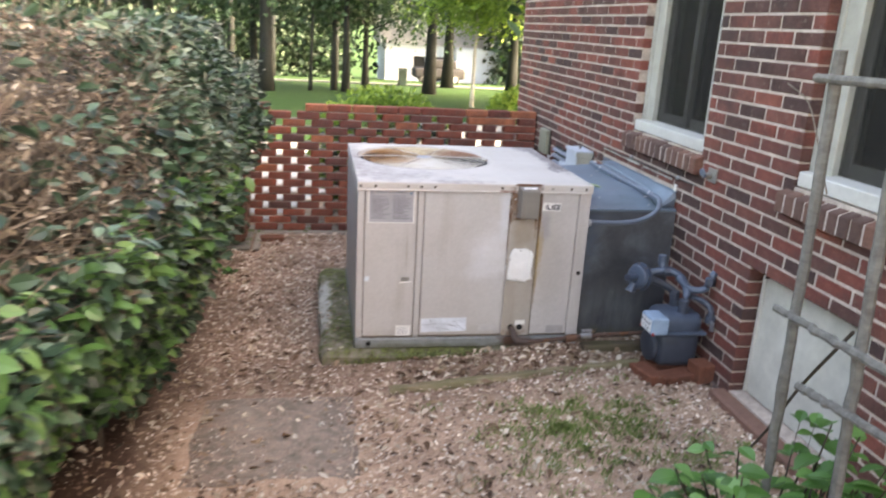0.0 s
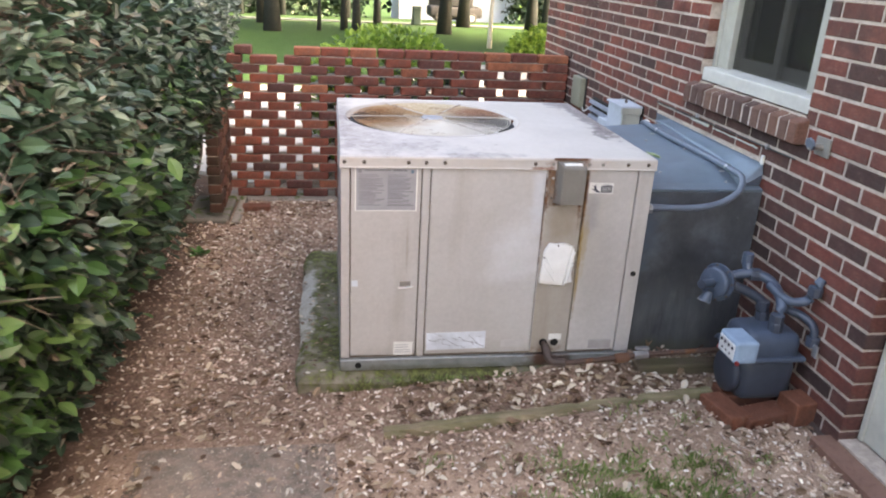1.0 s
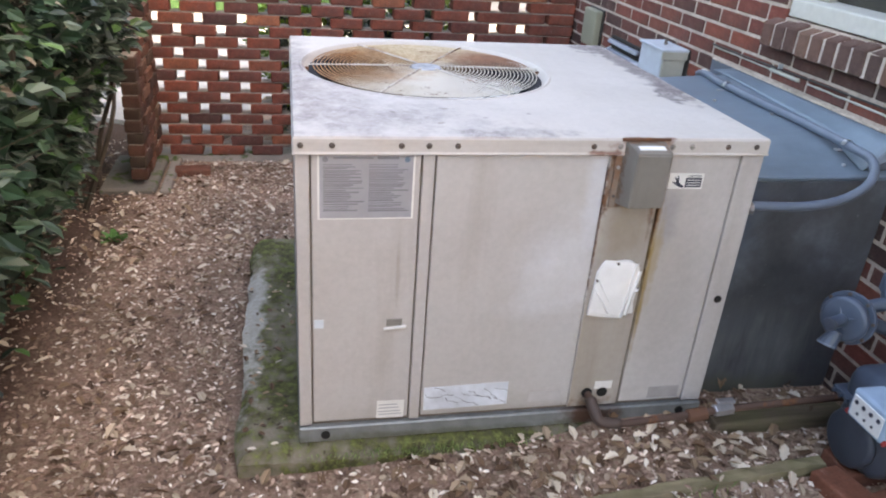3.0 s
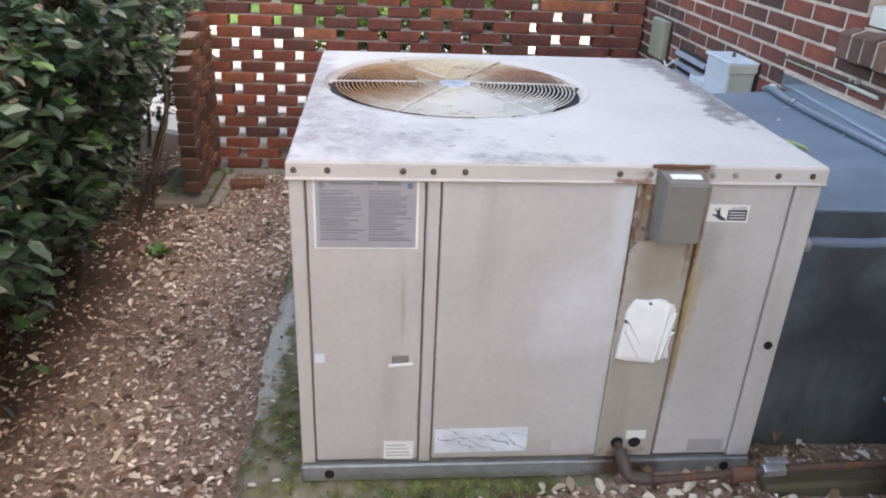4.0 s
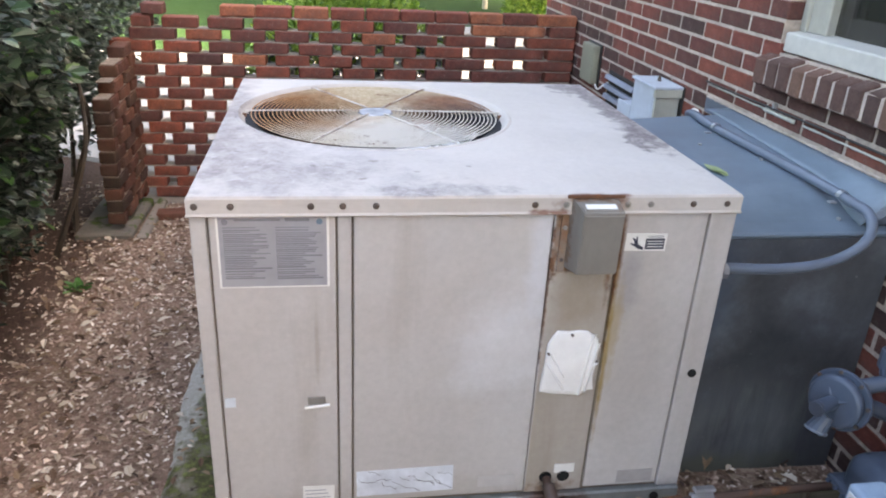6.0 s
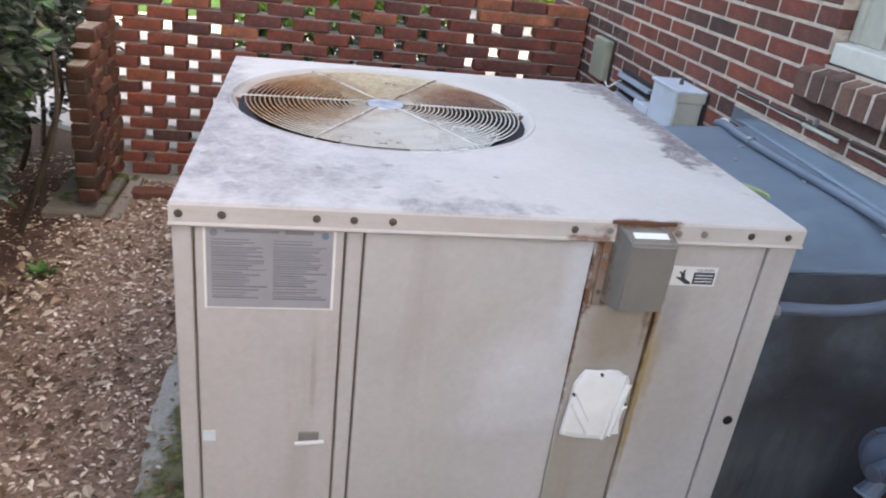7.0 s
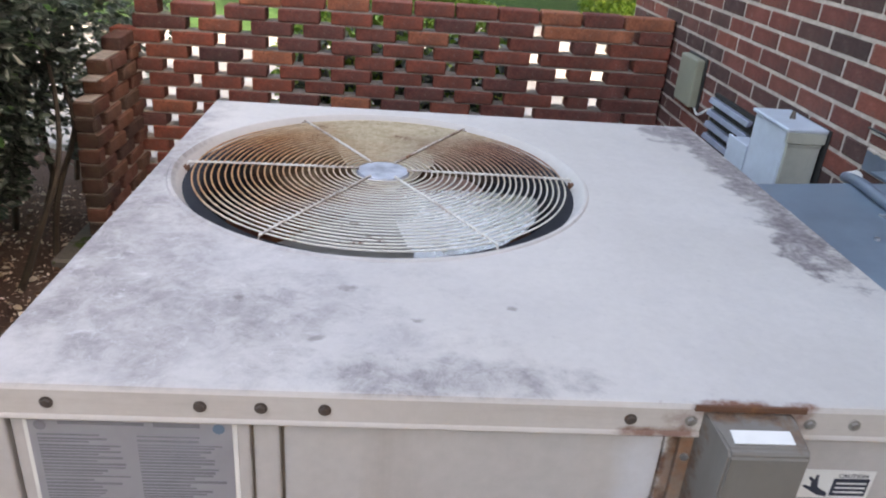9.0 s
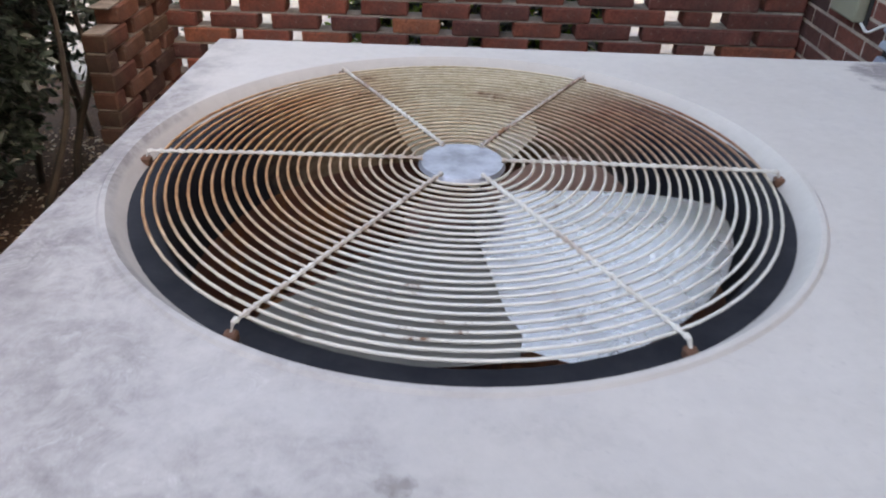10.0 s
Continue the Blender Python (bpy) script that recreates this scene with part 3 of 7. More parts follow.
M_TWIG = plain("dry_twigs", (0.14, 0.11, 0.084), 0.9, 0, 0.55, 12)
M_BRANCH = plain("hedge_branch", (0.06, 0.045, 0.033), 0.9, 0, 0.4, 20)
M_CORE = plain("hedge_inner_dark", (0.028, 0.02, 0.013), 1.0, 0, 0.5, 16)
M_HEDGE = leaf_mat("hedge_leaf", [(0.0, (0.013, 0.028, 0.017)), (0.35, (0.022, 0.05, 0.029)), (0.65, (0.036, 0.08, 0.044)), (0.88, (0.066, 0.12, 0.07)), (1.0, (0.12, 0.175, 0.12))], 0.4, 0.12)
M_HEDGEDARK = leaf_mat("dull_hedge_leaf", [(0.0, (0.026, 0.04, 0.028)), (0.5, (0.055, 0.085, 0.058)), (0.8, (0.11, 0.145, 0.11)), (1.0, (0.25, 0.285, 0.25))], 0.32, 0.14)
M_GREYLEAF = leaf_mat("glare_pale_hedge_leaf", [(0.0, (0.08, 0.12, 0.085)), (0.5, (0.13, 0.175, 0.13)), (1.0, (0.2, 0.245, 0.19))], 0.4, 0.2)
M_YOUNG = leaf_mat("young_hedge_leaf", [(0.0, (0.037, 0.1, 0.03)), (0.5, (0.08, 0.185, 0.055)), (1.0, (0.17, 0.29, 0.1))], 0.4, 0.3)
M_DEAD = leaf_mat("dead_hedge_leaf", [(0.0, (0.04, 0.031, 0.022)), (0.45, (0.115, 0.09, 0.066)), (0.8, (0.23, 0.19, 0.145)), (1.0, (0.46, 0.41, 0.34))], 0.75, 0.15)
M_LITTER = leaf_mat("leaf_litter", [(0.0, (0.1, 0.062, 0.048)), (0.3, (0.29, 0.185, 0.14)), (0.58, (0.5, 0.36, 0.275)), (0.78, (0.66, 0.53, 0.43)), (1.0, (0.84, 0.77, 0.68))], 0.8, 0)
M_CHIP = leaf_mat("pale_bark_chip", [(0.0, (0.37, 0.24, 0.165)), (0.6, (0.58, 0.42, 0.31)), (1.0, (0.84, 0.73, 0.6))], 0.8, 0)
M_OAK = leaf_mat("dry_oak_leaf", [(0.0, (0.07, 0.038, 0.022)), (0.35, (0.17, 0.1, 0.06)), (0.6, (0.32, 0.225, 0.145)), (0.85, (0.52, 0.43, 0.33)), (1.0, (0.7, 0.63, 0.53))], 0.7, 0.1)
M_PALELEAF = leaf_mat("pale_fallen_leaf", [(0.0, (0.33, 0.42, 0.2)), (1.0, (0.4, 0.48, 0.27))], 0.5, 0.1)
M_GRASS = leaf_mat("grass_blades", [(0.0, (0.1, 0.17, 0.045)), (0.6, (0.19, 0.28, 0.08)), (1.0, (0.32, 0.38, 0.15))], 0.5, 0.3)
M_PLANT = leaf_mat("broad_plant_leaf", [(0.0, (0.04, 0.12, 0.028)), (0.6, (0.085, 0.22, 0.05)), (1.0, (0.17, 0.34, 0.1))], 0.4, 0.3)
M_LIME = leaf_mat("lime_shrub_leaf", [(0.0, (0.08, 0.16, 0.02)), (0.5, (0.16, 0.28, 0.04)), (1.0, (0.3, 0.42, 0.08))], 0.5, 0.35)
M_TREELEAF = leaf_mat("tree_leaf", [(0.0, (0.016, 0.046, 0.022)), (0.5, (0.03, 0.077, 0.036)), (1.0, (0.06, 0.12, 0.052))], 0.5, 0.15)
M_WOODS = leaf_mat("far_woods_leaf", [(0.0, (0.008, 0.025, 0.012)), (0.5, (0.015, 0.042, 0.02)), (1.0, (0.032, 0.068, 0.03))], 0.6, 0.08)
M_GROUND = ground_mat()
M_FARWHITE = plain("far_white_siding", (0.72, 0.8, 0.9), 0.7, 0, 0.06, 3)
M_FARROOF = plain("far_grey_roof", (0.42, 0.43, 0.45), 0.8, 0, 0.1, 2)
M_FARDARK = plain("far_dark_paint", (0.012, 0.013, 0.015), 0.75, 0, 0.2, 3)
M_BIN = plain("green_bin_plastic", (0.012, 0.03, 0.026), 0.5, 0, 0.15, 6)


def screen_mat():
    """Fine insect mesh: dark thread with gaps that let the glass show."""
    m = Mat("insect_mesh", 0.8, 0, 0.2)
    m.color((0.02, 0.019, 0.017))
    t = m.n.new("ShaderNodeBsdfTransparent")
    x = m.n.new("ShaderNodeMixShader")
    x.inputs[0].default_value = 0.6
    m.l.new(m.b.outputs[0], x.inputs[1]), m.l.new(t.outputs[0], x.inputs[2])
    m.l.new(x.outputs[0], m.n["Material Output"].inputs["Surface"])
    return m.m


M_SCREEN = screen_mat()


# ---- building helpers ----
def thing(name, loc, label, category, group="", kind=""):
    ob = new(name)
    ob.location = loc
    return tagged(ob, label, category, group, kind)


def base_of(ob):
    while ob.parent:
        ob = ob.parent
    return ob.location


def finish(bm, mat, name, smooth=False):
    me = bpy.data.meshes.new(name)
    bm.to_mesh(me)
    bm.free()
    me.materials.append(mat)
    if smooth:
        me.polygons.foreach_set("use_smooth", [True] * len(me.polygons))
    return me


def part(name, bm, mat, parent, label="", smooth=False):
    """One mesh, built in world places, under a thing or a part."""
    bmesh.ops.translate(bm, verts=bm.verts, vec=-Vector(base_of(parent)))
    ob = new(name, finish(bm, mat, name, smooth))
    ob.parent = parent
    return tagged(ob, label)


def solid(name, bm, mat, label, category, kind="", group="", smooth=False):
    """A thing or piece of the setting that is one mesh."""
    ob = new(name, finish(bm, mat, name, smooth))
    return tagged(ob, label, category, group, kind)


def box(bm, x0, x1, y0, y1, z0, z1, bevel=0.0, seg=1):
    r = bmesh.ops.create_cube(bm, size=1.0)
    vs = r["verts"]
    bmesh.ops.scale(bm, verts=vs, vec=(x1 - x0, y1 - y0, z1 - z0))
    bmesh.ops.translate(bm, verts=vs, vec=((x0 + x1) / 2, (y0 + y1) / 2, (z0 + z1) / 2))
    if bevel:
        es = list({e for v in vs for e in v.link_edges})
        bmesh.ops.bevel(bm, geom=es, offset=bevel, segments=seg, affect="EDGES", profile=0.5)
    return bm


def B(*a, **k):
    return box(bmesh.new(), *a, **k)


def rod(bm, p, q, r1, r2=None, seg=8):
    """A tapered round rod from p to q."""
    p, q = Vector(p), Vector(q)
    d = q - p
    r = bmesh.ops.create_cone(bm, cap_ends=True, segments=seg, radius1=r1, radius2=r1 if r2 is None else r2, depth=d.length)
    bmesh.ops.transform(bm, matrix=Matrix.Translation((p + q) / 2) @ d.to_track_quat("Z", "Y").to_matrix().to_4x4(), verts=r["verts"])
    return bm


def R(*a, **k):
    return rod(bmesh.new(), *a, **k)


def tube(bm, pts, r, seg=8):
    """A round tube along points, with its own ends closed."""
    pts = [Vector(p) for p in pts]
    rings = []
    for i, p in enumerate(pts):
        d = (pts[min(i + 1, len(pts) - 1)] - pts[max(i - 1, 0)]).normalized()
        u = d.cross(Vector((0, 0, 1)) if abs(d.z) < 0.9 else Vector((1, 0, 0))).normalized()
        v = d.cross(u)
        rr = r[i] if isinstance(r, (list, tuple)) else r
        rings.append([bm.verts.new(p + rr * (math.cos(a) * u + math.sin(a) * v)) for a in (2 * math.pi * k / seg for k in range(seg))])
    for a, b in zip(rings, rings[1:]):
        for k in range(seg):
            bm.faces.new((a[k], a[(k + 1) % seg], b[(k + 1) % seg], b[k]))
    bm.faces.new(rings[0][::-1]), bm.faces.new(rings[-1])
    bmesh.ops.recalc_face_normals(bm, faces=bm.faces)
    return bm


def T(*a, **k):
    return tube(bmesh.new(), *a, **k)


def smooth_path(pts, n=6):
    """A Catmull-Rom line through points."""
    p = [Vector(q) for q in pts]
    p = [p[0] * 2 - p[1], *p, p[-1] * 2 - p[-2]]
    out = []
    for a, b, c, d in zip(p, p[1:], p[2:], p[3:]):
        for k in range(n):
            t = k / n
            out.append(0.5 * (2 * b + (c - a) * t + (2 * a - 5 * b + 4 * c - d) * t * t + (3 * b - a - 3 * c + d) * t ** 3))
    return out + [p[-2]]


def cyl(bm, c, axis, r, depth, seg=24, bevel=0.0):
    """A round disc or drum about c along an axis."""
    a = Vector(axis).normalized()
    c = Vector(c)
    m = bmesh.ops.create_cone(bm, cap_ends=True, segments=seg, radius1=r, radius2=r, depth=depth)
    vs = m["verts"]
    if bevel:
        es = [e for e in {e for v in vs for e in v.link_edges} if abs(e.verts[0].co.z - e.verts[1].co.z) < 1e-5]
        g = bmesh.ops.bevel(bm, geom=es, offset=bevel, segments=2, affect="EDGES", profile=0.5)
        vs = list({v for f in bm.faces for v in f.verts if v in set(vs)} | set(g["verts"]))
    bmesh.ops.transform(bm, matrix=Matrix.Translation(c) @ a.to_track_quat("Z", "Y").to_matrix().to_4x4(), verts=vs)
    return bm


def C(*a, **k):
    return cyl(bmesh.new(), *a, **k)


def cloud(name, verts, faces, mat, parent=None, label="", category="", kind="stuff"):
    """Many small pieces in one mesh."""
    me = bpy.data.meshes.new(name)
    me.from_pydata(verts, [], faces)
    me.materials.append(mat)
    ob = new(name, me)
    if parent:
        ob.parent = parent
        return tagged(ob, label, "", "", kind)
    return tagged(ob, label, category, "", kind)


def leaves(places, ways, sizes, rolls, fold=0.25, wide=0.5, origin=(0, 0, 0)):
    """Folded leaves of six points each: arrays of places (n,3), directions (n,3), lengths and rolls."""
    n = len(places)
    d = ways / np.linalg.norm(ways, axis=1, keepdims=True)
    up = np.tile((0.0, 0.0, 1.0), (n, 1))
    up[np.abs(d[:, 2]) > 0.95] = (1.0, 0, 0)
    s = np.cross(d, up)
    s /= np.linalg.norm(s, axis=1, keepdims=True)
    u = np.cross(s, d)
    c, k = np.cos(rolls)[:, None], np.sin(rolls)[:, None]
    s, u = s * c + u * k, u * c - s * k
    L = sizes[:, None]
    p = places - np.array(origin)
    w = L * wide * 0.5
    v = np.stack([p, p + d * L * 0.35 + s * w + u * w * fold, p + d * L * 0.75 + s * w * 0.75 + u * w * fold, p + d * L - u * L * 0.08,
                  p + d * L * 0.75 - s * w * 0.75 + u * w * fold, p + d * L * 0.35 - s * w + u * w * fold], axis=1).reshape(-1, 3)
    i = np.arange(n) * 6
    f = np.stack([np.stack([i, i + 1, i + 2, i + 3], 1), np.stack([i, i + 3, i + 4, i + 5], 1)], 1).reshape(-1, 4)
    return v.tolist(), f.tolist()


def broad(places, ways, sizes, rolls, wide=0.6, droop=0.25, origin=(0, 0, 0)):
    """Rounded leaves with a midrib and a drooping tip, 21 points each."""
    n = len(places)
    d = ways / np.linalg.norm(ways, axis=1, keepdims=True)
    up = np.tile((0.0, 0.0, 1.0), (n, 1))
    up[np.abs(d[:, 2]) > 0.95] = (1.0, 0, 0)
    s = np.cross(d, up)
    s /= np.linalg.norm(s, axis=1, keepdims=True)
    u = np.cross(s, d)
    c, k = np.cos(rolls)[:, None], np.sin(rolls)[:, None]
    s, u = s * c + u * k, u * c - s * k
    L = sizes[:, None]
    p = places - np.array(origin)
    half = ((0.0, 0.03), (0.16, 0.62), (0.34, 0.95), (0.52, 1.0), (0.72, 0.78), (0.88, 0.4), (1.0, 0.02))
    v = []
    for side in (1, 0, -1):
        for t, w in half:
            v.append(p + d * L * t + s * (side * w * wide * 0.5) * L + u * L * (abs(side) * w * wide * 0.14 - droop * t * t))
    v = np.stack(v, axis=1).reshape(-1, 3)
    m = len(half)
    i = (np.arange(n) * 3 * m)[:, None]
    f = [np.stack([i[:, 0] + r * m + j, i[:, 0] + r * m + j + 1, i[:, 0] + (r + 1) * m + j + 1, i[:, 0] + (r + 1) * m + j], 1) for r in (0, 1) for j in range(m - 1)]
    return v.tolist(), np.stack(f, 1).reshape(-1, 4).tolist()


def sst(x, a, b):
    t = min(max((x - a) / (b - a), 0.0), 1.0)
    return t * t * (3 - 2 * t)


def gz(x, y):
    """The ground's height."""
    z = 0.085 * sst(x, 0.15, 1.35) * (1 - sst(y, 1.5, 3.5)) - 0.033 * min(max(y, 0), 4.0)
    z += 0.04 * sst(y, -0.22, -0.07) * (1 - sst(y, 0.05, 0.2)) * sst(x, 0.05, 0.4) * (1 - sst(x, 1.15, 1.35))
    z += 0.026 * sst(y, -0.3, -0.05) * (1 - sst(y, 0.1, 0.5)) * sst(x, -0.45, -0.2) * (1 - sst(x, 0.05, 0.4))
    if y > 4:
        z -= 0.03 * (min(y, 30) - 4)
    if y > 30:
        z -= 0.065 * (min(y, 75) - 30)
    return z


rng = np.random.default_rng(7)

# ---- ground ----
gx = np.concatenate([-np.geomspace(600, 4.2, 16), np.arange(-4.0, 4.01, 0.1), np.geomspace(4.2, 600, 16)])
gy = np.concatenate([-np.geomspace(600, 5.2, 12), np.arange(-5.0, 5.01, 0.1), np.geomspace(5.3, 900, 44)])
gv = [(x, y, gz(x, y) + (0.012 * noise.noise((x * 2.3, y * 2.3, 0)) + 0.006 * noise.noise((x * 9, y * 9, 3)) if abs(x) < 4 and abs(y) < 5 else 0)) for y in gy for x in gx]
nx = len(gx)
gf = [(j * nx + i, j * nx + i + 1, (j + 1) * nx + i + 1, (j + 1) * nx + i) for j in range(len(gy) - 1) for i in range(nx - 1)]
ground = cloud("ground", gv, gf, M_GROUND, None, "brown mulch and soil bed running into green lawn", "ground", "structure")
ground.data.polygons.foreach_set("use_smooth", [True] * len(gf))


def sheet(name, x0, x1, y0, y1, n, m, lift, thick, mat, label, category):
    """A paved strip that follows the ground."""
    bm = bmesh.new()
    rows = [[bm.verts.new((x0 + (x1 - x0) * i / n, y := y0 + (y1 - y0) * j / m, gz(0, y) + lift)) for i in range(n + 1)] for j in range(m + 1)]
    fs = [bm.faces.new((rows[j][i], rows[j][i + 1], rows[j + 1][i + 1], rows[j + 1][i])) for j in range(m) for i in range(n)]
    g = bmesh.ops.extrude_face_region(bm, geom=fs)
    bmesh.ops.translate(bm, verts=[v for v in g["geom"] if isinstance(v, bmesh.types.BMVert)], vec=(0, 0, -thick))
    bmesh.ops.recalc_face_normals(bm, faces=bm.faces)
    return solid(name, bm, mat, label, category, "structure")


def drive_near(x):
    """The driveway's edge towards the screen, drawn back round the shrub bed."""
    return 3.35 + 1.2 * sst(x, -0.45, -0.2) * (1 - sst(x, 1.15, 1.35)) + 0.85 * (1 - sst(x, -1.15, -0.9))


def drive_far(x):
    """The driveway's far edge, swelling to a turning place."""
    return 9.4 + 4.2 * sst(x, 0.9, 2.3)


bm = bmesh.new()
xs_ = [-14 + 1.0 * i for i in range(13)] + [-1.0 + 0.1 * i for i in range(37)] + [3.0 + 1.5 * i for i in range(11)]
rows = [[bm.verts.new((x, y := drive_near(x) + (drive_far(x) - drive_near(x)) * j / 10, gz(0, y) + 0.035)) for x in xs_] for j in range(11)]
fs = [bm.faces.new((rows[j][i], rows[j][i + 1], rows[j + 1][i + 1], rows[j + 1][i])) for j in range(10) for i in range(len(xs_) - 1)]
g = bmesh.ops.extrude_face_region(bm, geom=fs)
bmesh.ops.translate(bm, verts=[v for v in g["geom"] if isinstance(v, bmesh.types.BMVert)], vec=(0, 0, -0.15))
bmesh.ops.recalc_face_normals(bm, faces=bm.faces)
solid("driveway", bm, M_DRIVE, "pale sunlit concrete driveway behind the brick screen", "driveway", "structure")
sheet("road", -120, 120, 31.0, 35.0, 30, 6, 0.03, 0.15, M_ROAD, "grey asphalt road across the lawn", "road")

# ---- house ----
WX, FACE_IN = 1.80, 1.8028  # brick face and mortar face
# unseen wall length and height, stretched to keep the sun off the hedge
Y0, Y1 = -8.0, 3.72
Z0, Z1 = -0.3, 3.6
COURSE, PITCH, BED = 0.0669, 0.2181, 1.301
WIN1, WIN2, VENT = (-0.045, 0.865, 1.206, 2.49), (-1.80, -0.85, 1.206, 2.49), (-1.45, -0.65, 0.14, 0.775)
OPEN = (WIN1, WIN2, VENT)


def pierced_wall(bm, y0, y1, z0, z1, x0, x1, holes, grow):
    """A wall slab along y made of blocks round its openings."""
    hs = [(a - grow, b + grow, c - grow, d + grow) for a, b, c, d in holes]
    ys = sorted({y0, y1, *[v for h in hs for v in h[:2]]})
    zs = sorted({z0, z1, *[v for h in hs for v in h[2:]]})
    for a, b in zip(ys, ys[1:]):
        for c, d in zip(zs, zs[1:]):
            if not any(h[0] < (a + b) / 2 < h[1] and h[2] < (c + d) / 2 < h[3] for h in hs):
                box(bm, x0, x1, a, b, c, d)
    bmesh.ops.remove_doubles(bm, verts=bm.verts, dist=1e-4)
    seen = {}
    for f in list(bm.faces):
        key = tuple(round(v, 4) for v in f.calc_center_median())
        if key in seen:
            bmesh.ops.delete(bm, geom=[f, seen[key]], context="FACES_ONLY") if seen[key].is_valid else None
        else:
            seen[key] = f
    return bm


wall_east = solid("wall_house", pierced_wall(bmesh.new(), Y0, Y1 - 0.006, Z0, Z1, FACE_IN, 2.05, OPEN, 0.006), M_MORTAR, "house wall of mixed dark red and brown brick with pale mortar", "wall", "structure")
bm = bmesh.new()
box(bm, 2.05, 11.0, Y1 - 0.3, Y1 - 0.006, Z0, Z1), box(bm, 2.05, 11.0, Y0, Y0 + 0.3, Z0, Z1), box(bm, 10.7, 11.0, Y0 + 0.3, Y1 - 0.3, Z0, Z1)
solid("wall_house_far", bm, M_HOUSE_REST, "unseen brick outer walls added to close the house against light", "wall", "structure")
# near-black colour puts the darkness of the rooms into the floor
solid("house_floor", B(2.05, 10.7, Y0 + 0.3, Y1 - 0.3, 0.55, 0.75), M_DARK, "house floor coloured near-black so the rooms look dark", "floor", "structure")
# roof is out of view, added so the house blocks the sun
bm = bmesh.new()
v = [bm.verts.new(c) for c in ((1.45, Y0 - 0.3, 3.55), (11.3, Y0 - 0.3, 3.55), (6.4, Y0 - 0.3, 5.6), (1.45, Y1 + 0.3, 3.55), (11.3, Y1 + 0.3, 3.55), (6.4, Y1 + 0.3, 5.6))]
for f in ((0, 2, 1), (3, 4, 5), (0, 3, 5, 2), (1, 2, 5, 4), (0, 1, 4, 3)):
    bm.faces.new([v[i] for i in f])
bmesh.ops.recalc_face_normals(bm, faces=bm.faces)
solid("house_roof", bm, M_ROOF, "unseen shingled roof with overhanging eaves, added to block the sun", "roof", "structure")


def window(name, y0, y1, z0, z1, label):
    """Recessed window: casing, sloping sill, two sashes, panes, curtain."""
    w = thing(name, (1.9, (y0 + y1) / 2, z0), label, "window", kind="structure")
    xc = 1.862
    bm = bmesh.new()
    box(bm, xc, 1.99, y1 - 0.13, y1, z0 + 0.065, z1, 0.004), box(bm, xc, 1.99, y0, y0 + 0.13, z0 + 0.065, z1, 0.004), box(bm, xc, 1.99, y0 + 0.13, y1 - 0.13, z1 - 0.13, z1, 0.004)
    part("casing", bm, M_CASING, w, "cream painted window casing")
    bm = bmesh.new()
    box(bm, xc - 0.012, xc + 0.02, y1 - 0.035, y1 - 0.002, z0 + 0.065, z1, 0.006, 2)
    part("brick_moulding", bm, M_CASING, w)
    bm = B(1.808, 1.985, y0 + 0.002, y1 - 0.002, z0 + 0.015, z0 + 0.077, 0.005, 2)
    for vv in bm.verts:
        vv.co.z -= (1.985 - vv.co.x) * 0.09
    part("window_sill", bm, M_WHITE, w, "white sloping wooden sill")
    a, b = y0 + 0.13, y1 - 0.13
    mid = a + (b - a) * 0.5
    for n, (c, d) in (("sash", (mid - 0.03, b)), ("sash", (a, mid + 0.03))):
        x = 1.905 if c > a else 1.935
        bm = bmesh.new()
        for k in ((c, c + 0.045, z0 + 0.065, z1 - 0.13), (d - 0.045, d, z0 + 0.065, z1 - 0.13), (c + 0.045, d - 0.045, z0 + 0.065, z0 + 0.13), (c + 0.045, d - 0.045, z1 - 0.18, z1 - 0.13)):
            box(bm, x, x + 0.028, *k, 0.003)
        s = part(n, bm, M_SASH, w, "grey weathered sash frame")
        p = part("pane", B(x + 0.01, x + 0.015, c + 0.04, d - 0.04, z0 + 0.11, z1 - 0.17), M_GLASS, s, "dark reflecting glass")
        p.visible_shadow = False
    bm = bmesh.new()
    n = 30
    rows = [[bm.verts.new((2.09 + 0.02 * math.sin(i * 1.3), a + (b - a) * 0.36 * i / n + 0.02, z)) for i in range(n + 1)] for z in (z0 + 0.1, z1)]
    for i in range(n):
        bm.faces.new((rows[0][i], rows[0][i + 1], rows[1][i + 1], rows[1][i]))
    bmesh.ops.solidify(bm, geom=bm.faces, thickness=0.004)
    mesh_ = part("insect_screen", B(1.893, 1.8945, a, b, z0 + 0.07, z1 - 0.14), M_SCREEN, w, "fine dark insect screen")
    mesh_.visible_shadow = False
    part("curtain", bm, M_CURTAIN, w, "pale curtain hanging inside the glass")
    return w


window("window_1", *WIN1, "cream framed window with white sill above the duct")
window("window_2", *WIN2, "cream framed window with white sill behind the trellis")

# crawl-space hatch
hatch = thing("crawl_space_hatch", (1.9, -1.05, 0.14), "off-white painted hatch board set into the brick wall", "hatch", kind="structure")
part("board", B(1.878, 1.905, -1.445, -0.656, 0.142, 0.77, 0.003), M_BOARD, hatch)
part("edge_strip", B(1.868, 1.878, -0.68, -0.657, 0.142, 0.77, 0.002), M_BOARD, hatch)
part("edge_strip", B(1.868, 1.878, -1.444, -1.418, 0.142, 0.77, 0.002), M_BOARD, hatch)
part("latch_hole", C((1.872, -0.685, 0.735), (1, 0, 0), 0.009, 0.014, 12), M_HOLE, hatch)
solid("hatch_sill", B(1.72, 1.875, -1.46, -0.60, -0.05, 0.125, 0.008), concrete("red_stained_sill", (0.22, 0.12, 0.09), 0), "reddish concrete sill below the hatch", "sill", "structure")

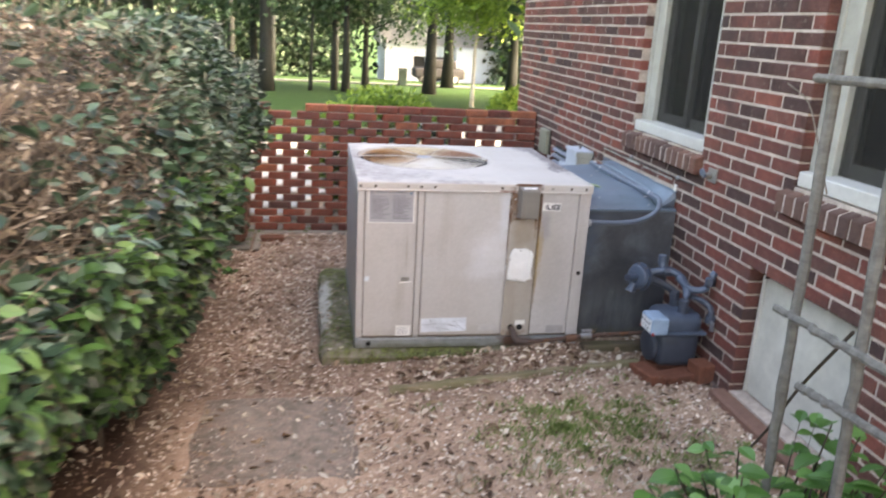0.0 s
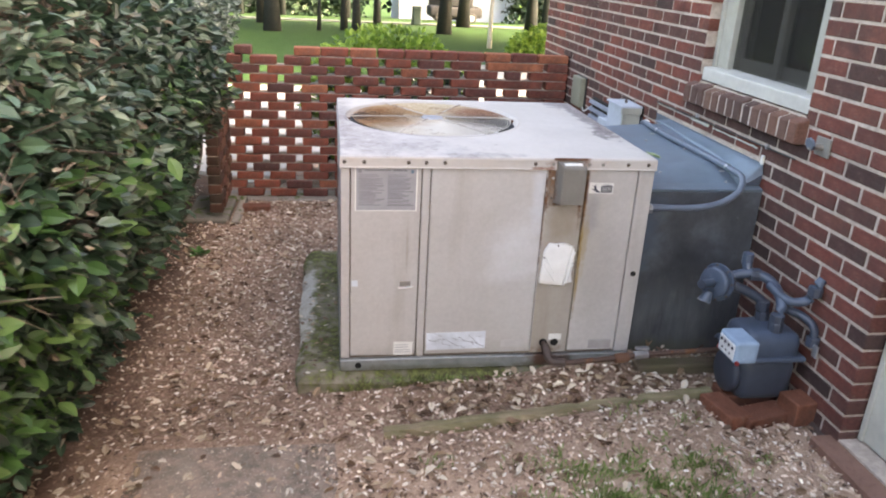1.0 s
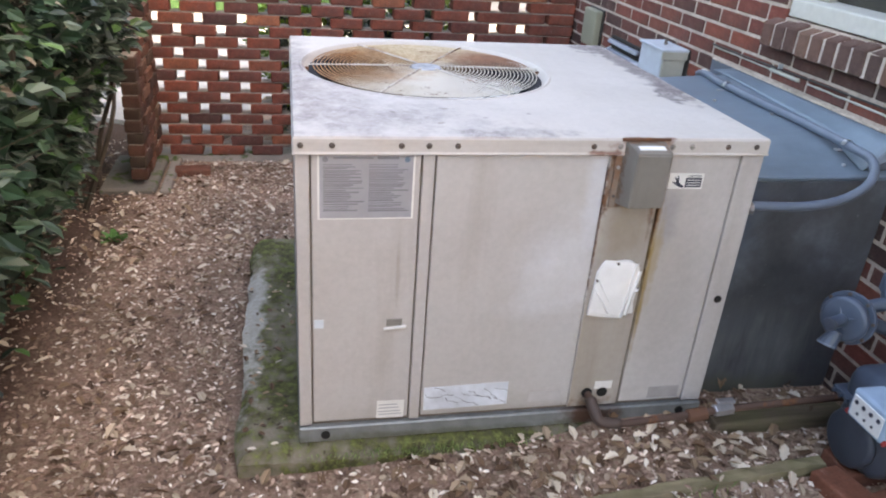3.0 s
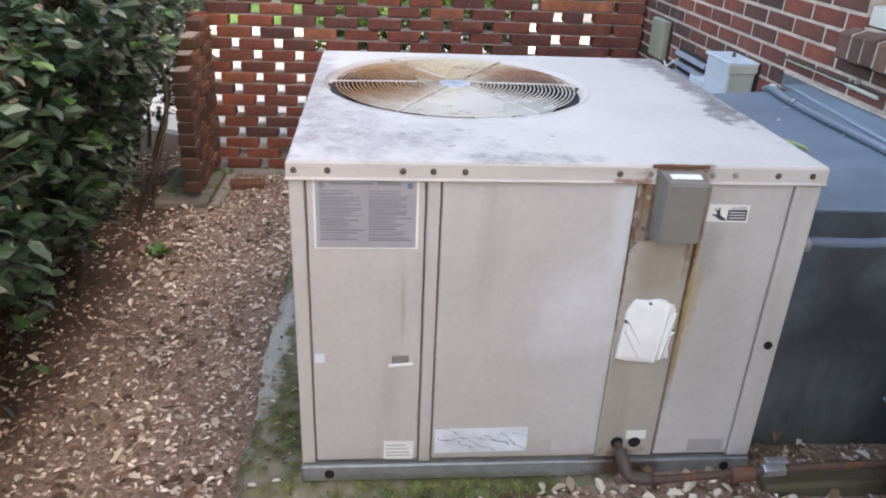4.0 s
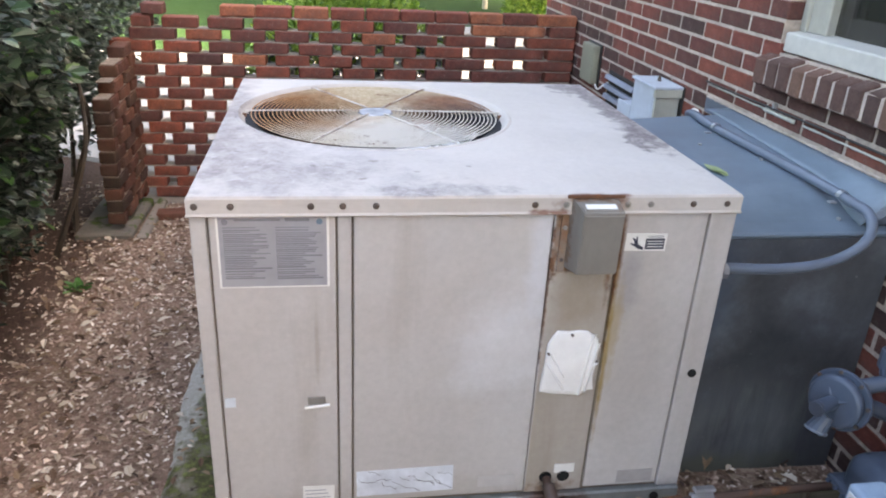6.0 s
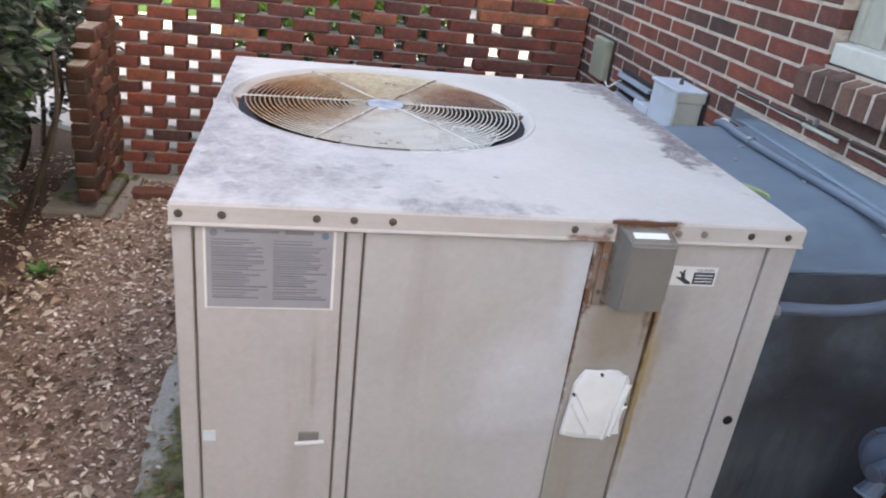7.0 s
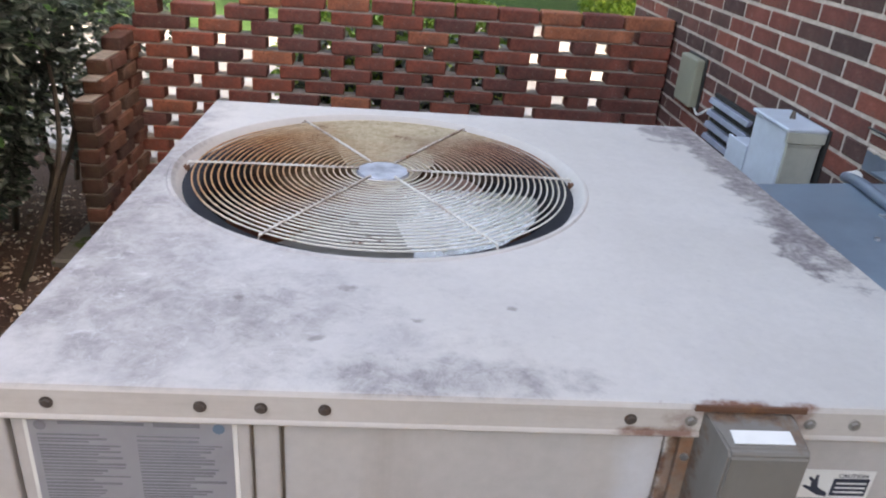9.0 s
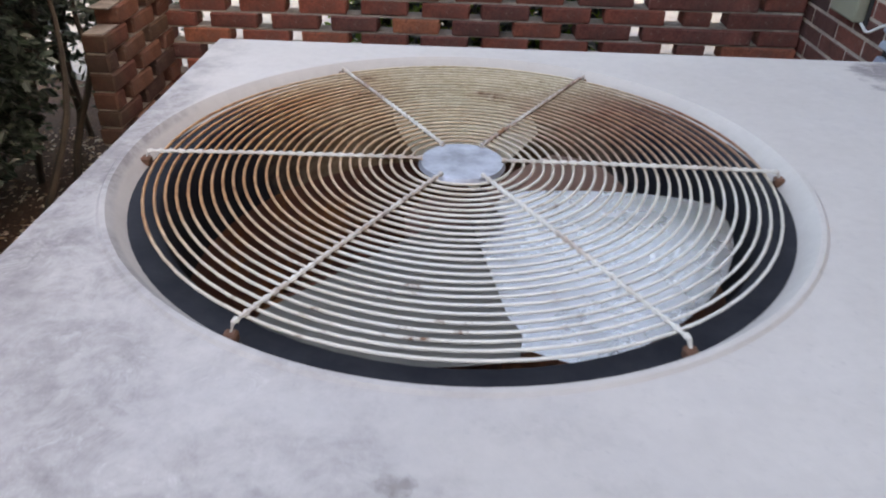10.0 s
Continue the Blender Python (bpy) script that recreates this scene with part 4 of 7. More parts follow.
# ---- brick screen footing ----
SY0, SY1 = 2.985, 3.08
bm = bmesh.new()
box(bm, -0.9, 1.79, 2.9, 3.16, -0.35, -0.083, 0.01)
solid("screen_footing", bm, M_CONC, "concrete strip footing under the brick screen", "footing", "structure")
bm = bmesh.new()
box(bm, -1.03, -0.74, 2.32, 2.89, -0.3, -0.045, 0.012)
solid("pier_footing", bm, concrete("dark_footing_concrete", (0.17, 0.155, 0.135), 0.3), "mossy concrete slab under the brick return", "footing", "structure")
solid("kerb_strip", B(-0.715, -0.66, 2.3, 2.89, -0.3, -0.05, 0.008), M_CONC, "narrow concrete kerb beside the brick return", "kerb", "structure")

# ---- pad, edging, slab ----
bm = B(-0.178, 1.29, -0.04, 1.36, -0.15, 0.097)
bmesh.ops.subdivide_edges(bm, edges=bm.edges, cuts=56, use_grid_fill=True)
for v in bm.verts:
    e = noise.noise((v.co.x * 7, v.co.y * 7, 1)) * 0.5 + noise.noise((v.co.x * 23, v.co.y * 23, 4)) * 0.3
    edge = min(v.co.x + 0.178, v.co.y + 0.04, 1.29 - v.co.x)
    chunk = sst(v.co.y, 0.3, 0.42) * (1 - sst(v.co.y, 0.8, 0.9))
    fall = 0.035 * max(0, 1 - edge / 0.05) ** 1.6 * (1 - 0.7 * chunk)
    v.co.z = min(v.co.z, 0.097 + 0.006 * e - fall + (0.01 * e if v.co.x < 0 else 0))
    v.co.x += (0.03 * e + 0.02 * noise.noise((v.co.y * 3, 0, 8))) * (v.co.x < -0.1)
    v.co.y += 0.012 * e * (v.co.y < -0.02)
solid("equipment_pad", bm, M_PAD, "mossy concrete pad under the air conditioner", "pad", "structure")
bm = B(1.25, 1.72, -0.095, -0.02, 0.0, 0.132, 0.01, 2)
bmesh.ops.subdivide_edges(bm, edges=bm.edges, cuts=4, use_grid_fill=True)
for v in bm.verts:
    v.co += Vector((0, 0.006 * noise.noise((v.co.x * 9, 1, v.co.z * 9)), 0.006 * noise.noise((v.co.x * 11, v.co.y * 30, 4))))
solid("duct_sleeper", bm, M_SLEEPER, "dark wet timber lying along the duct", "timber", "structure")


def rough_beam(p, q, w, h, wob, seed):
    """A worn timber lying from p to q."""
    p, q = Vector(p), Vector(q)
    n = 26
    bm = bmesh.new()
    side = (q - p).cross(Vector((0, 0, 1))).normalized()
    prof = ((-0.5, 0), (-0.5, 0.75), (-0.35, 1), (0.35, 1), (0.5, 0.75), (0.5, 0))
    rings = []
    for i in range(n + 1):
        c = p.lerp(q, i / n)
        rings.append([bm.verts.new(c + side * w * a + Vector((0, 0, h * b)) + Vector((noise.noise((i * 0.7, k, seed)), noise.noise((i * 0.7, k + 9, seed)), noise.noise((i * 0.7, k + 20, seed)))) * wob) for k, (a, b) in enumerate(prof)])
    for a, b in zip(rings, rings[1:]):
        for k in range(5):
            bm.faces.new((a[k], b[k], b[k + 1], a[k + 1]))
    bm.faces.new(rings[0]), bm.faces.new(rings[-1][::-1])
    bmesh.ops.recalc_face_normals(bm, faces=bm.faces)
    return bm


solid("edging_timber", rough_beam((0.16, -0.318, -0.043), (1.5, -0.262, 0.052), 0.054, 0.07, 0.009, 3), M_KERBWOOD, "weathered greenish timber edging half sunk in mulch", "edging", "structure")
solid("edging_timber", rough_beam((-1.0, -0.27, -0.072), (0.14, -0.328, -0.057), 0.07, 0.05, 0.012, 5), M_SUNK, "buried end of timber edging under leaves", "edging", "structure")
bm = B(-0.72, -0.02, -1.05, -0.36, -0.08, 0.012)
bmesh.ops.subdivide_edges(bm, edges=bm.edges, cuts=10, use_grid_fill=True)
for v in bm.verts:
    v.co.z += 0.010 * noise.noise((v.co.x * 4, v.co.y * 4, 2)) + 0.006 - 0.014 * max(abs(v.co.x + 0.37) / 0.35, abs(v.co.y + 0.7) / 0.345) ** 4
    v.co.x += 0.03 * noise.noise((v.co.x * 5, v.co.y * 5, 7))
solid("stepping_slab", bm, M_SLAB, "dusty flat paving slab flush with the mulch", "paving slab", "structure")

# ---- air conditioner ----
ac = thing("air_conditioner", AC_BASE, "faded beige packaged air conditioner with rusty fan grille on a pad", "air conditioner")
LID0, LID = 0.968, 1.01
W, D = 1.24, 1.215
part("inner_casing", B(0.024, W - 0.024, 0.028, D - 0.024, 0.12, 0.66), M_WELL, ac)
part("inner_frame", B(0.024, W - 0.024, 0.0155, 0.0265, 0.153, 0.966), M_INNER, ac, "dark frame behind the panel gaps")
bm = bmesh.new()
for k in ((0.0, W, D - 0.03, D), (0.0, 0.03, 0.031, D - 0.031), (W - 0.03, W, 0.031, D - 0.031)):
    part("base_rail", B(*k, 0.1, 0.152, bevel=0.004), M_RAIL, ac, "grey galvanised base rail")
rail = part("base_rail", B(0.0, W, -0.004, 0.03, 0.1, 0.152, bevel=0.004), M_RAILFRONT, ac, "grey galvanised base rail")
for x in (0.074, 1.169):
    part("rail_hole", C((x, -0.005, 0.127), (0, 1, 0), 0.013, 0.006, 16), M_HOLE, rail)
for n, x0, x1, y in (("corner_post", 0.003, 0.037, 0.004), ("access_panel", 0.0415, 0.3075, 0.006), ("divider_post", 0.312, 0.342, 0.003), ("wide_panel", 0.3465, 0.7955, 0.005),
                     ("control_strip", 0.799, 0.9575, 0.009), ("burner_panel", 0.962, 1.1695, 0.005), ("corner_post", 1.1735, 1.237, 0.003)):
    bm = B(x0, x1, y, y + 0.02, 0.156 if "post" in n or "strip" in n else 0.166, LID0 - 0.001, 0.003, 2)
    if n == "wide_panel":
        bmesh.ops.subdivide_edges(bm, edges=[e for e in bm.edges if e.calc_length() > 0.3], cuts=40, use_grid_fill=True)
        for v in bm.verts:
            if v.co.y < 0.02:
                for cx, cz, rx, rz, dep in ((0.68, 0.64, 0.07, 0.1, -0.012), (0.7, 0.44, 0.08, 0.08, 0.007)):
                    v.co.y += dep * math.exp(-((v.co.x - cx) / rx) ** 2 - ((v.co.z - cz) / rz) ** 2) * sst(v.co.x, 0.35, 0.4) * (1 - sst(v.co.x, 0.75, 0.793))
    part(n, bm, M_UNIT, ac, "faded panel with shallow dents" if n == "wide_panel" else "", n == "wide_panel")
for n, a in (("side_panel", (0.003, 0.022, 0.026, D - 0.004)), ("side_panel", (W - 0.022, W - 0.003, 0.026, D - 0.004)), ("back_panel", (0.024, W - 0.024, D - 0.022, D - 0.003))):
    part(n, B(*a, 0.156, LID0 - 0.001, 0.003), M_UNIT, ac)

# lid: a folded sheet with a round opening
FX, FY, FR = 0.438, 0.738, 0.4
bm = bmesh.new()
N = 96


def square_point(a):
    """The point of the lid's outline in direction a from the fan's axis."""
    c, s = math.cos(a), math.sin(a)
    x0, x1, y0, y1 = 0.004, W - 0.004, 0.001, D - 0.004
    k = min((x1 - FX) / c if c > 1e-9 else 1e9, (x0 - FX) / c if c < -1e-9 else 1e9, (y1 - FY) / s if s > 1e-9 else 1e9, (y0 - FY) / s if s < -1e-9 else 1e9)
    return FX + c * k, FY + s * k


angles = sorted({2 * math.pi * k / N for k in range(N)} | {math.atan2(y - FY, x - FX) % (2 * math.pi) for x in (0.004, W - 0.004) for y in (0.001, D - 0.004)})
outer = [square_point(a) for a in angles]
prof = [(1.0, None, LID0), (1.0, None, LID - 0.006), (0.99, None, LID - 0.001)]


def shell(off, z):
    """The outline moved outwards by off at height z."""
    return [bm.verts.new((min(max(x, 0.004), W - 0.004) + (off if x > W - 0.01 else -off if x < 0.01 else 0), y + (off if y > D - 0.01 else -off if y < 0.01 else 0), z)) for x, y in outer]


def ring(r, z):
    return [bm.verts.new((FX + r * math.cos(a), FY + r * math.sin(a), z)) for a in angles]


loops = [shell(0.001, LID0 - 0.005), shell(0.0052, LID0 - 0.0045), shell(0.0066, LID0 - 0.002), shell(0.0054, LID0 + 0.001), shell(0.004, LID0 + 0.003), shell(0.004, LID - 0.007), shell(0.001, LID - 0.001), shell(-0.006, LID)]
loops += [[bm.verts.new((FX + (p[0] - FX) * 0.5 + 0.5 * (FR + 0.014) * math.cos(a), FY + (p[1] - FY) * 0.5 + 0.5 * (FR + 0.014) * math.sin(a), LID + 0.001)) for a, p in zip(angles, outer)]]
loops += [ring(FR + 0.012, LID + 0.001), ring(FR + 0.0085, LID + 0.004), ring(FR + 0.003, LID + 0.004), ring(FR - 0.001, LID), ring(FR - 0.006, LID - 0.006), ring(FR - 0.015, LID - 0.018), ring(FR - 0.018, LID - 0.024)]
for a, b in zip(loops, loops[1:]):
    for k in range(len(angles)):
        j = (k + 1) % len(angles)
        bm.faces.new((a[k], a[j], b[j], b[k]))
bmesh.ops.recalc_face_normals(bm, faces=bm.faces)
lid = part("lid", bm, M_LID, ac, "chalky white lid with mildew stains")
for p in lid.data.polygons:
    p.use_smooth = False
for x in (0.017, 0.0905, 0.256, 0.323, 0.394, 0.746, 0.818, 0.962, 1.017, 1.12, 1.203):
    rusty_one = x in (0.818, 0.962)
    bm = C((x, -0.0045, 0.987), (0, 1, 0), 0.0052, 0.006, 6, 0.001)
    cyl(bm, (x, -0.0032, 0.987), (0, 1, 0), 0.0075, 0.002, 14)
    part("screw", bm, M_DULLZINC if rusty_one or x == 1.017 else M_SCREW, lid)

# fan shroud, grille, fan
bm = bmesh.new()
rings_ = [[bm.verts.new((FX + r * math.cos(2 * math.pi * k / 64), FY + r * math.sin(2 * math.pi * k / 64), z)) for k in range(64)] for r, z in ((FR - 0.012, LID - 0.018), (FR - 0.043, LID - 0.019), (FR - 0.049, LID - 0.024), (FR - 0.054, LID - 0.08), (FR - 0.054, LID - 0.16))]
for a, b in zip(rings_, rings_[1:]):
    for k in range(64):
        bm.faces.new((a[k], a[(k + 1) % 64], b[(k + 1) % 64], b[k]))
bmesh.ops.recalc_face_normals(bm, faces=bm.faces)
part("fan_shroud", bm, M_RING, ac, "dark grey shroud ring", True)
bm = bmesh.new()
rings_ = [[bm.verts.new((FX + r * math.cos(2 * math.pi * k / 64), FY + r * math.sin(2 * math.pi * k / 64), z)) for k in range(64)] for r, z in ((FR - 0.054, LID - 0.155), (FR - 0.05, LID - 0.2), (FR - 0.05, 0.665))]
for a, b in zip(rings_, rings_[1:]):
    for k in range(64):
        bm.faces.new((a[k], a[(k + 1) % 64], b[(k + 1) % 64], b[k]))
part("fan_well", bm, M_WELL, ac, "rusty well below the fan")
grille = part("fan_grille", R((FX, FY, LID - 0.003), (FX, FY, LID + 0.002), 0.0535, 0.0505, seg=32), M_HUB, ac, "round wire grille with six spokes")


def dome(r):
    """Height of the wire grille at a radius."""
    return LID + 0.001 - 0.003 * (r / 0.375) ** 3


for i in range(26):
    r = 0.062 + 0.0122 * i
    bm = bmesh.new()
    n = 72
    rs = []
    for k in range(n):
        a = 2 * math.pi * k / n
        wob = 0.0007 * math.sin(5 * a + i)
        c = Vector((FX + (r + wob) * math.cos(a), FY + (r + wob) * math.sin(a), dome(r)))
        o = Vector((math.cos(a), math.sin(a), 0))
        rs.append([bm.verts.new(c + 0.0018 * (math.cos(b) * o + math.sin(b) * Vector((0, 0, 1)))) for b in (0, math.pi / 3, 2 * math.pi / 3, math.pi, 4 * math.pi / 3, 5 * math.pi / 3)])
    for k in range(n):
        for j in range(6):
            bm.faces.new((rs[k][j], rs[(k + 1) % n][j], rs[(k + 1) % n][(j + 1) % 6], rs[k][(j + 1) % 6]))
    part("wire_ring", bm, M_GRILLE, grille, smooth=True)
for k in range(6):
    a = radians(180 + 60 * k + 0.7)
    o = Vector((math.cos(a), math.sin(a), 0))
    bm = bmesh.new()
    n = 88
    rr = [0.048 + (0.386 - 0.048) * i / n for i in range(n + 1)]
    pts = [Vector((FX, FY, 0)) + o * r + Vector((0, 0, dome(r) + 0.0035 - (0.008 if i == n else 0.0))) for i, r in enumerate(rr)]
    tube(bm, pts, [0.0025 + 0.0011 * math.cos(2 * math.pi * (r - 0.062) / 0.0122) for r in rr], 6)
    part("spoke", bm, M_SPOKE, grille)
    part("spoke_clip", B(FX + o.x * 0.387 - 0.006, FX + o.x * 0.387 + 0.006, FY + o.y * 0.387 - 0.006, FY + o.y * 0.387 + 0.006, LID - 0.0175, LID - 0.006, 0.002), M_RUSTPLATE, grille, "rusty clip")
fan = part("fan_motor", R((FX, FY, 0.7), (FX, FY, 0.93), 0.07, seg=28), M_WELL, ac, "motor below the grille")
for mat, a0, a1, z0, lift, reach in ((M_BLADE_PALE, -78, 6, 0.966, 0.018, 0.29), (M_BLADE_GREY, -134, -70, 0.945, 0.03, 0.29), (M_BLADE_RUST, 14, 62, 0.93, 0.03, 0.2), (M_BLADE_TAN, 66, 120, 0.955, 0.03, 0.29)):
    bm = bmesh.new()
    n, mrad = 18, 9
    grid = []
    for i in range(n + 1):
        t = i / n
        a = radians(a0 + (a1 - a0) * t)
        row = []
        for j in range(mrad + 1):
            s = j / mrad
            r = 0.05 + (reach - 0.03 * t * t - 0.05 * max(0, 0.12 - t) / 0.12) * s
            sweep = radians(-9 * s * s * t)
            row.append(bm.verts.new((FX + r * math.cos(a + sweep), FY + r * math.sin(a + sweep), z0 + lift * (t - 0.5) * (0.4 + 0.6 * s) + 0.014 * math.sin(math.pi * t) * s)))
        grid.append(row)
    for i in range(n):
        for j in range(mrad):
            bm.faces.new((grid[i][j], grid[i + 1][j], grid[i + 1][j + 1], grid[i][j + 1]))
    bmesh.ops.solidify(bm, geom=bm.faces, thickness=0.002)
    part("fan_blade", bm, mat, fan, "near-white metal fan blade toned for sky glare" if mat is M_BLADE_PALE else "rust-stained fan blade", True)

# junction box, stickers, holes on the front
bm = bmesh.new()
prof = ((0.006, 1.003), (-0.014, 1.002), (-0.056, 0.991), (-0.061, 0.983), (-0.058, 0.838), (0.006, 0.828))
ends = [[bm.verts.new((x + (0.012 if y < -0.03 and x < 0.9 else 0.0), y, z)) for y, z in prof] for x in (0.83, 0.936)]
for k in range(6):
    bm.faces.new((ends[0][k], ends[0][(k + 1) % 6], ends[1][(k + 1) % 6], ends[1][k]))
bm.faces.new(ends[0][::-1]), bm.faces.new(ends[1])
bmesh.ops.recalc_face_normals(bm, faces=bm.faces)
bmesh.ops.bevel(bm, geom=list(bm.edges), offset=0.003, segments=2, affect="EDGES")
jb = part("control_box_cover", bm, M_BOXCOVER, ac, "grey sheet rain cover with rusty flange")
part("rust_flange", B(0.818, 0.952, -0.0075, -0.0045, 1.003, 1.012, bevel=0.001), M_RUSTPLATE, jb, "rusted top flange")
part("rust_flange", B(0.814, 0.832, 0.002, 0.0085, 0.818, 0.967, bevel=0.001), M_BOXSIDE, jb, "rusted side flange")
for z in (0.93, 0.85):
    part("flange_screw", C((0.823, 0.001, z), (0, 1, 0), 0.005, 0.004, 8), M_ZINC if z > 0.9 else M_SCREW, jb)
part("rust_flange", B(0.937, 0.949, 0.002, 0.0085, 0.828, 0.967, bevel=0.001), M_RUSTPLATE, jb, "rusted side flange")
bm = B(0.85, 0.92, -0.009, 0.009, -0.0006, 0.0006)
bmesh.ops.rotate(bm, verts=bm.verts, cent=(0, 0, 0), matrix=Matrix.Rotation(radians(14.5), 3, "X"))
bmesh.ops.translate(bm, verts=bm.verts, vec=(0, -0.0415, 0.9963))
part("top_strip", bm, M_STICKER, jb, "white strip on the cover")


def decal(name, x0, x1, z0, z1, y, mat, parent, label="", lean=0.0):
    bm = B(x0, x1, y - 0.0012, y, z0, z1)
    if lean:
        bmesh.ops.rotate(bm, verts=bm.verts, cent=((x0 + x1) / 2, y, (z0 + z1) / 2), matrix=Matrix.Rotation(radians(lean), 3, "Y"))
    return part(name, bm, mat, parent, label)


lab = decal("rating_label", 0.061, 0.288, 0.797, 0.966, 0.0052, M_LABEL, ac, "large silver instruction label with dense printing")
part("label_margin", B(0.056, 0.2935, 0.0048, 0.0058, 0.793, 0.966), M_STICKER, lab, "white paper margin")
random.seed(4)
for col in (0.07, 0.18):
    bm = bmesh.new()
    z = 0.938
    while z > 0.815:
        h = random.choice((0.002, 0.0024, 0.0032))
        x1 = col + random.uniform(0.055, 0.1)
        box(bm, col, x1, 0.0033, 0.0039, z - h, z)
        z -= h + random.choice((0.0018, 0.0022, 0.0036))
    part("print", bm, M_LABELINK, lab)["kind"] = "stuff"
for x, mm in ((0.068, M_LABELINK), (0.266, M_LABELMARK)):
    part("printed_mark", C((x + 0.007, 0.0035, 0.95), (0, 1, 0), 0.007, 0.0007, 10), mm, lab)
part("printed_heading", B(0.095, 0.19, 0.0031, 0.0038, 0.952, 0.956), M_LABELINK, lab)
part("printed_heading", B(0.2, 0.252, 0.0031, 0.0038, 0.951, 0.958), M_LABELINK, lab)
warn = decal("caution_sticker", 0.974, 1.074, 0.868, 0.912, 0.0045, M_STICKER, ac, "white and dark caution sticker", 1.0)
part("dark_panel", B(1.0225, 1.069, 0.0024, 0.0031, 0.8725, 0.8995), M_STICKERINK, warn)
for z in (0.879, 0.886, 0.893):
    part("pale_line", B(1.0265, 1.0655, 0.0017, 0.0022, z - 0.0011, z + 0.0011), M_STICKER, warn)
bm = bmesh.new()
outline = ((1.019, 0.871), (1.006, 0.8735), (0.996, 0.88), (0.985, 0.8865), (0.9865, 0.8895), (0.9955, 0.886), (0.9945, 0.894), (0.989, 0.9), (0.9915, 0.9025), (0.998, 0.897), (0.9985, 0.905), (1.0015, 0.905), (1.0025, 0.896), (1.004, 0.887), (1.01, 0.882), (1.019, 0.877))
lo_, hi_ = [[bm.verts.new((x, y, z)) for x, z in outline] for y in (0.0031, 0.0024)]
bm.faces.new(lo_), bm.faces.new(hi_[::-1])
for i in range(len(outline)):
    j = (i + 1) % len(outline)
    bm.faces.new((lo_[i], lo_[j], hi_[j], hi_[i]))
bmesh.ops.recalc_face_normals(bm, faces=bm.faces)
part("pinch_symbol", bm, M_STICKERINK, warn)
fc = bpy.data.curves.new("caution", "FONT")
fc.body, fc.size, fc.extrude = "CAUTION", 0.0085, 0.0002
tmp = new("caution_text", fc)
bpy.context.view_layer.update()
me = bpy.data.meshes.new_from_object(tmp)
bpy.data.objects.remove(tmp)
me.transform(Matrix.Translation(Vector((1.027, 0.0028, 0.9015)) - Vector(ac.location)) @ Matrix.Rotation(radians(90), 4, "X"))
me.materials.append(M_STICKERINK)
word = new("warning_word", me)
word.parent = warn
bm = bmesh.new()
pv = [(0.826, 0.646), (0.836, 0.66), (0.868, 0.657), (0.892, 0.66), (0.913, 0.657), (0.929, 0.645), (0.943, 0.633), (0.947, 0.6), (0.947, 0.564), (0.942, 0.526), (0.948, 0.486), (0.923, 0.484), (0.914, 0.47), (0.88, 0.474), (0.84, 0.478), (0.808, 0.485), (0.808, 0.516), (0.813, 0.57), (0.815, 0.623)]
random.seed(12)
levels = [[bm.verts.new((x, 0.003, z)) for x, z in pv]]
for s, y in ((0.965, -0.003), (0.82, -0.006), (0.5, -0.0075), (0.22, -0.0085)):
    levels.append([bm.verts.new((0.873 + (x - 0.873) * s, y + random.uniform(-0.0009, 0.0009), 0.565 + (z - 0.565) * s)) for x, z in pv])
ctr = bm.verts.new((0.873, -0.0085, 0.565))
for a, b in zip(levels, levels[1:]):
    for i in range(len(pv)):
        j = (i + 1) % len(pv)
        bm.faces.new((a[i], a[j], b[j], b[i]))
for i in range(len(pv)):
    bm.faces.new((levels[-1][i], levels[-1][(i + 1) % len(pv)], ctr))
bmesh.ops.recalc_face_normals(bm, faces=bm.faces)
bmesh.ops.solidify(bm, geom=bm.faces, thickness=0.002)
patch = part("vent_cover", bm, M_TAPE, ac, "creased white plastic patch")
for p, q, w in (((0.816, 0.572), (0.866, 0.492), 0.008), ((0.822, 0.6), (0.862, 0.53), 0.006), ((0.926, 0.65), (0.905, 0.478), 0.009), ((0.94, 0.625), (0.92, 0.487), 0.008), ((0.934, 0.56), (0.946, 0.57), 0.006)):
    d = Vector((q[0] - p[0], 0, q[1] - p[1])).normalized()
    side = Vector((-d.z, 0, d.x)) * w
    a3, b3 = Vector((p[0], -0.005, p[1])), Vector((q[0], -0.005, q[1]))
    bm = bmesh.new()
    v = [bm.verts.new(c) for c in (a3 - side * 0.3, a3 + side, a3 + Vector((0, -0.006, 0)), b3 - side * 0.3, b3 + side, b3 + Vector((0, -0.007, 0)))]
    for f in ((0, 1, 2), (3, 5, 4), (0, 3, 4, 1), (1, 4, 5, 2), (2, 5, 3, 0)):
        bm.faces.new([v[i] for i in f])
    bmesh.ops.recalc_face_normals(bm, faces=bm.faces)
    part("crease", bm, M_TAPE, patch)
for x, z in ((0.818, 0.6), (0.943, 0.572), (0.872, 0.651)):
    part("tack", C((x, -0.006, z), (0, 1, 0), 0.0035, 0.006, 8), M_SCREW, patch)
ml = decal("model_label", 0.218, 0.297, 0.166, 0.226, 0.0055, M_STICKER, ac, "small white paper label", 1)
for z in (0.178, 0.188, 0.2, 0.211):
    part("printed_line", B(0.224, 0.29 - 0.4 * (z - 0.178), 0.0037, 0.0042, z, z + 0.003), M_LABEL, ml)
f2 = decal("peeling_label", 0.353, 0.603, 0.186, 0.266, 0.0045, M_FOIL, ac, "crinkled peeling paper label", -1)
bm = bmesh.new()
random.seed(9)
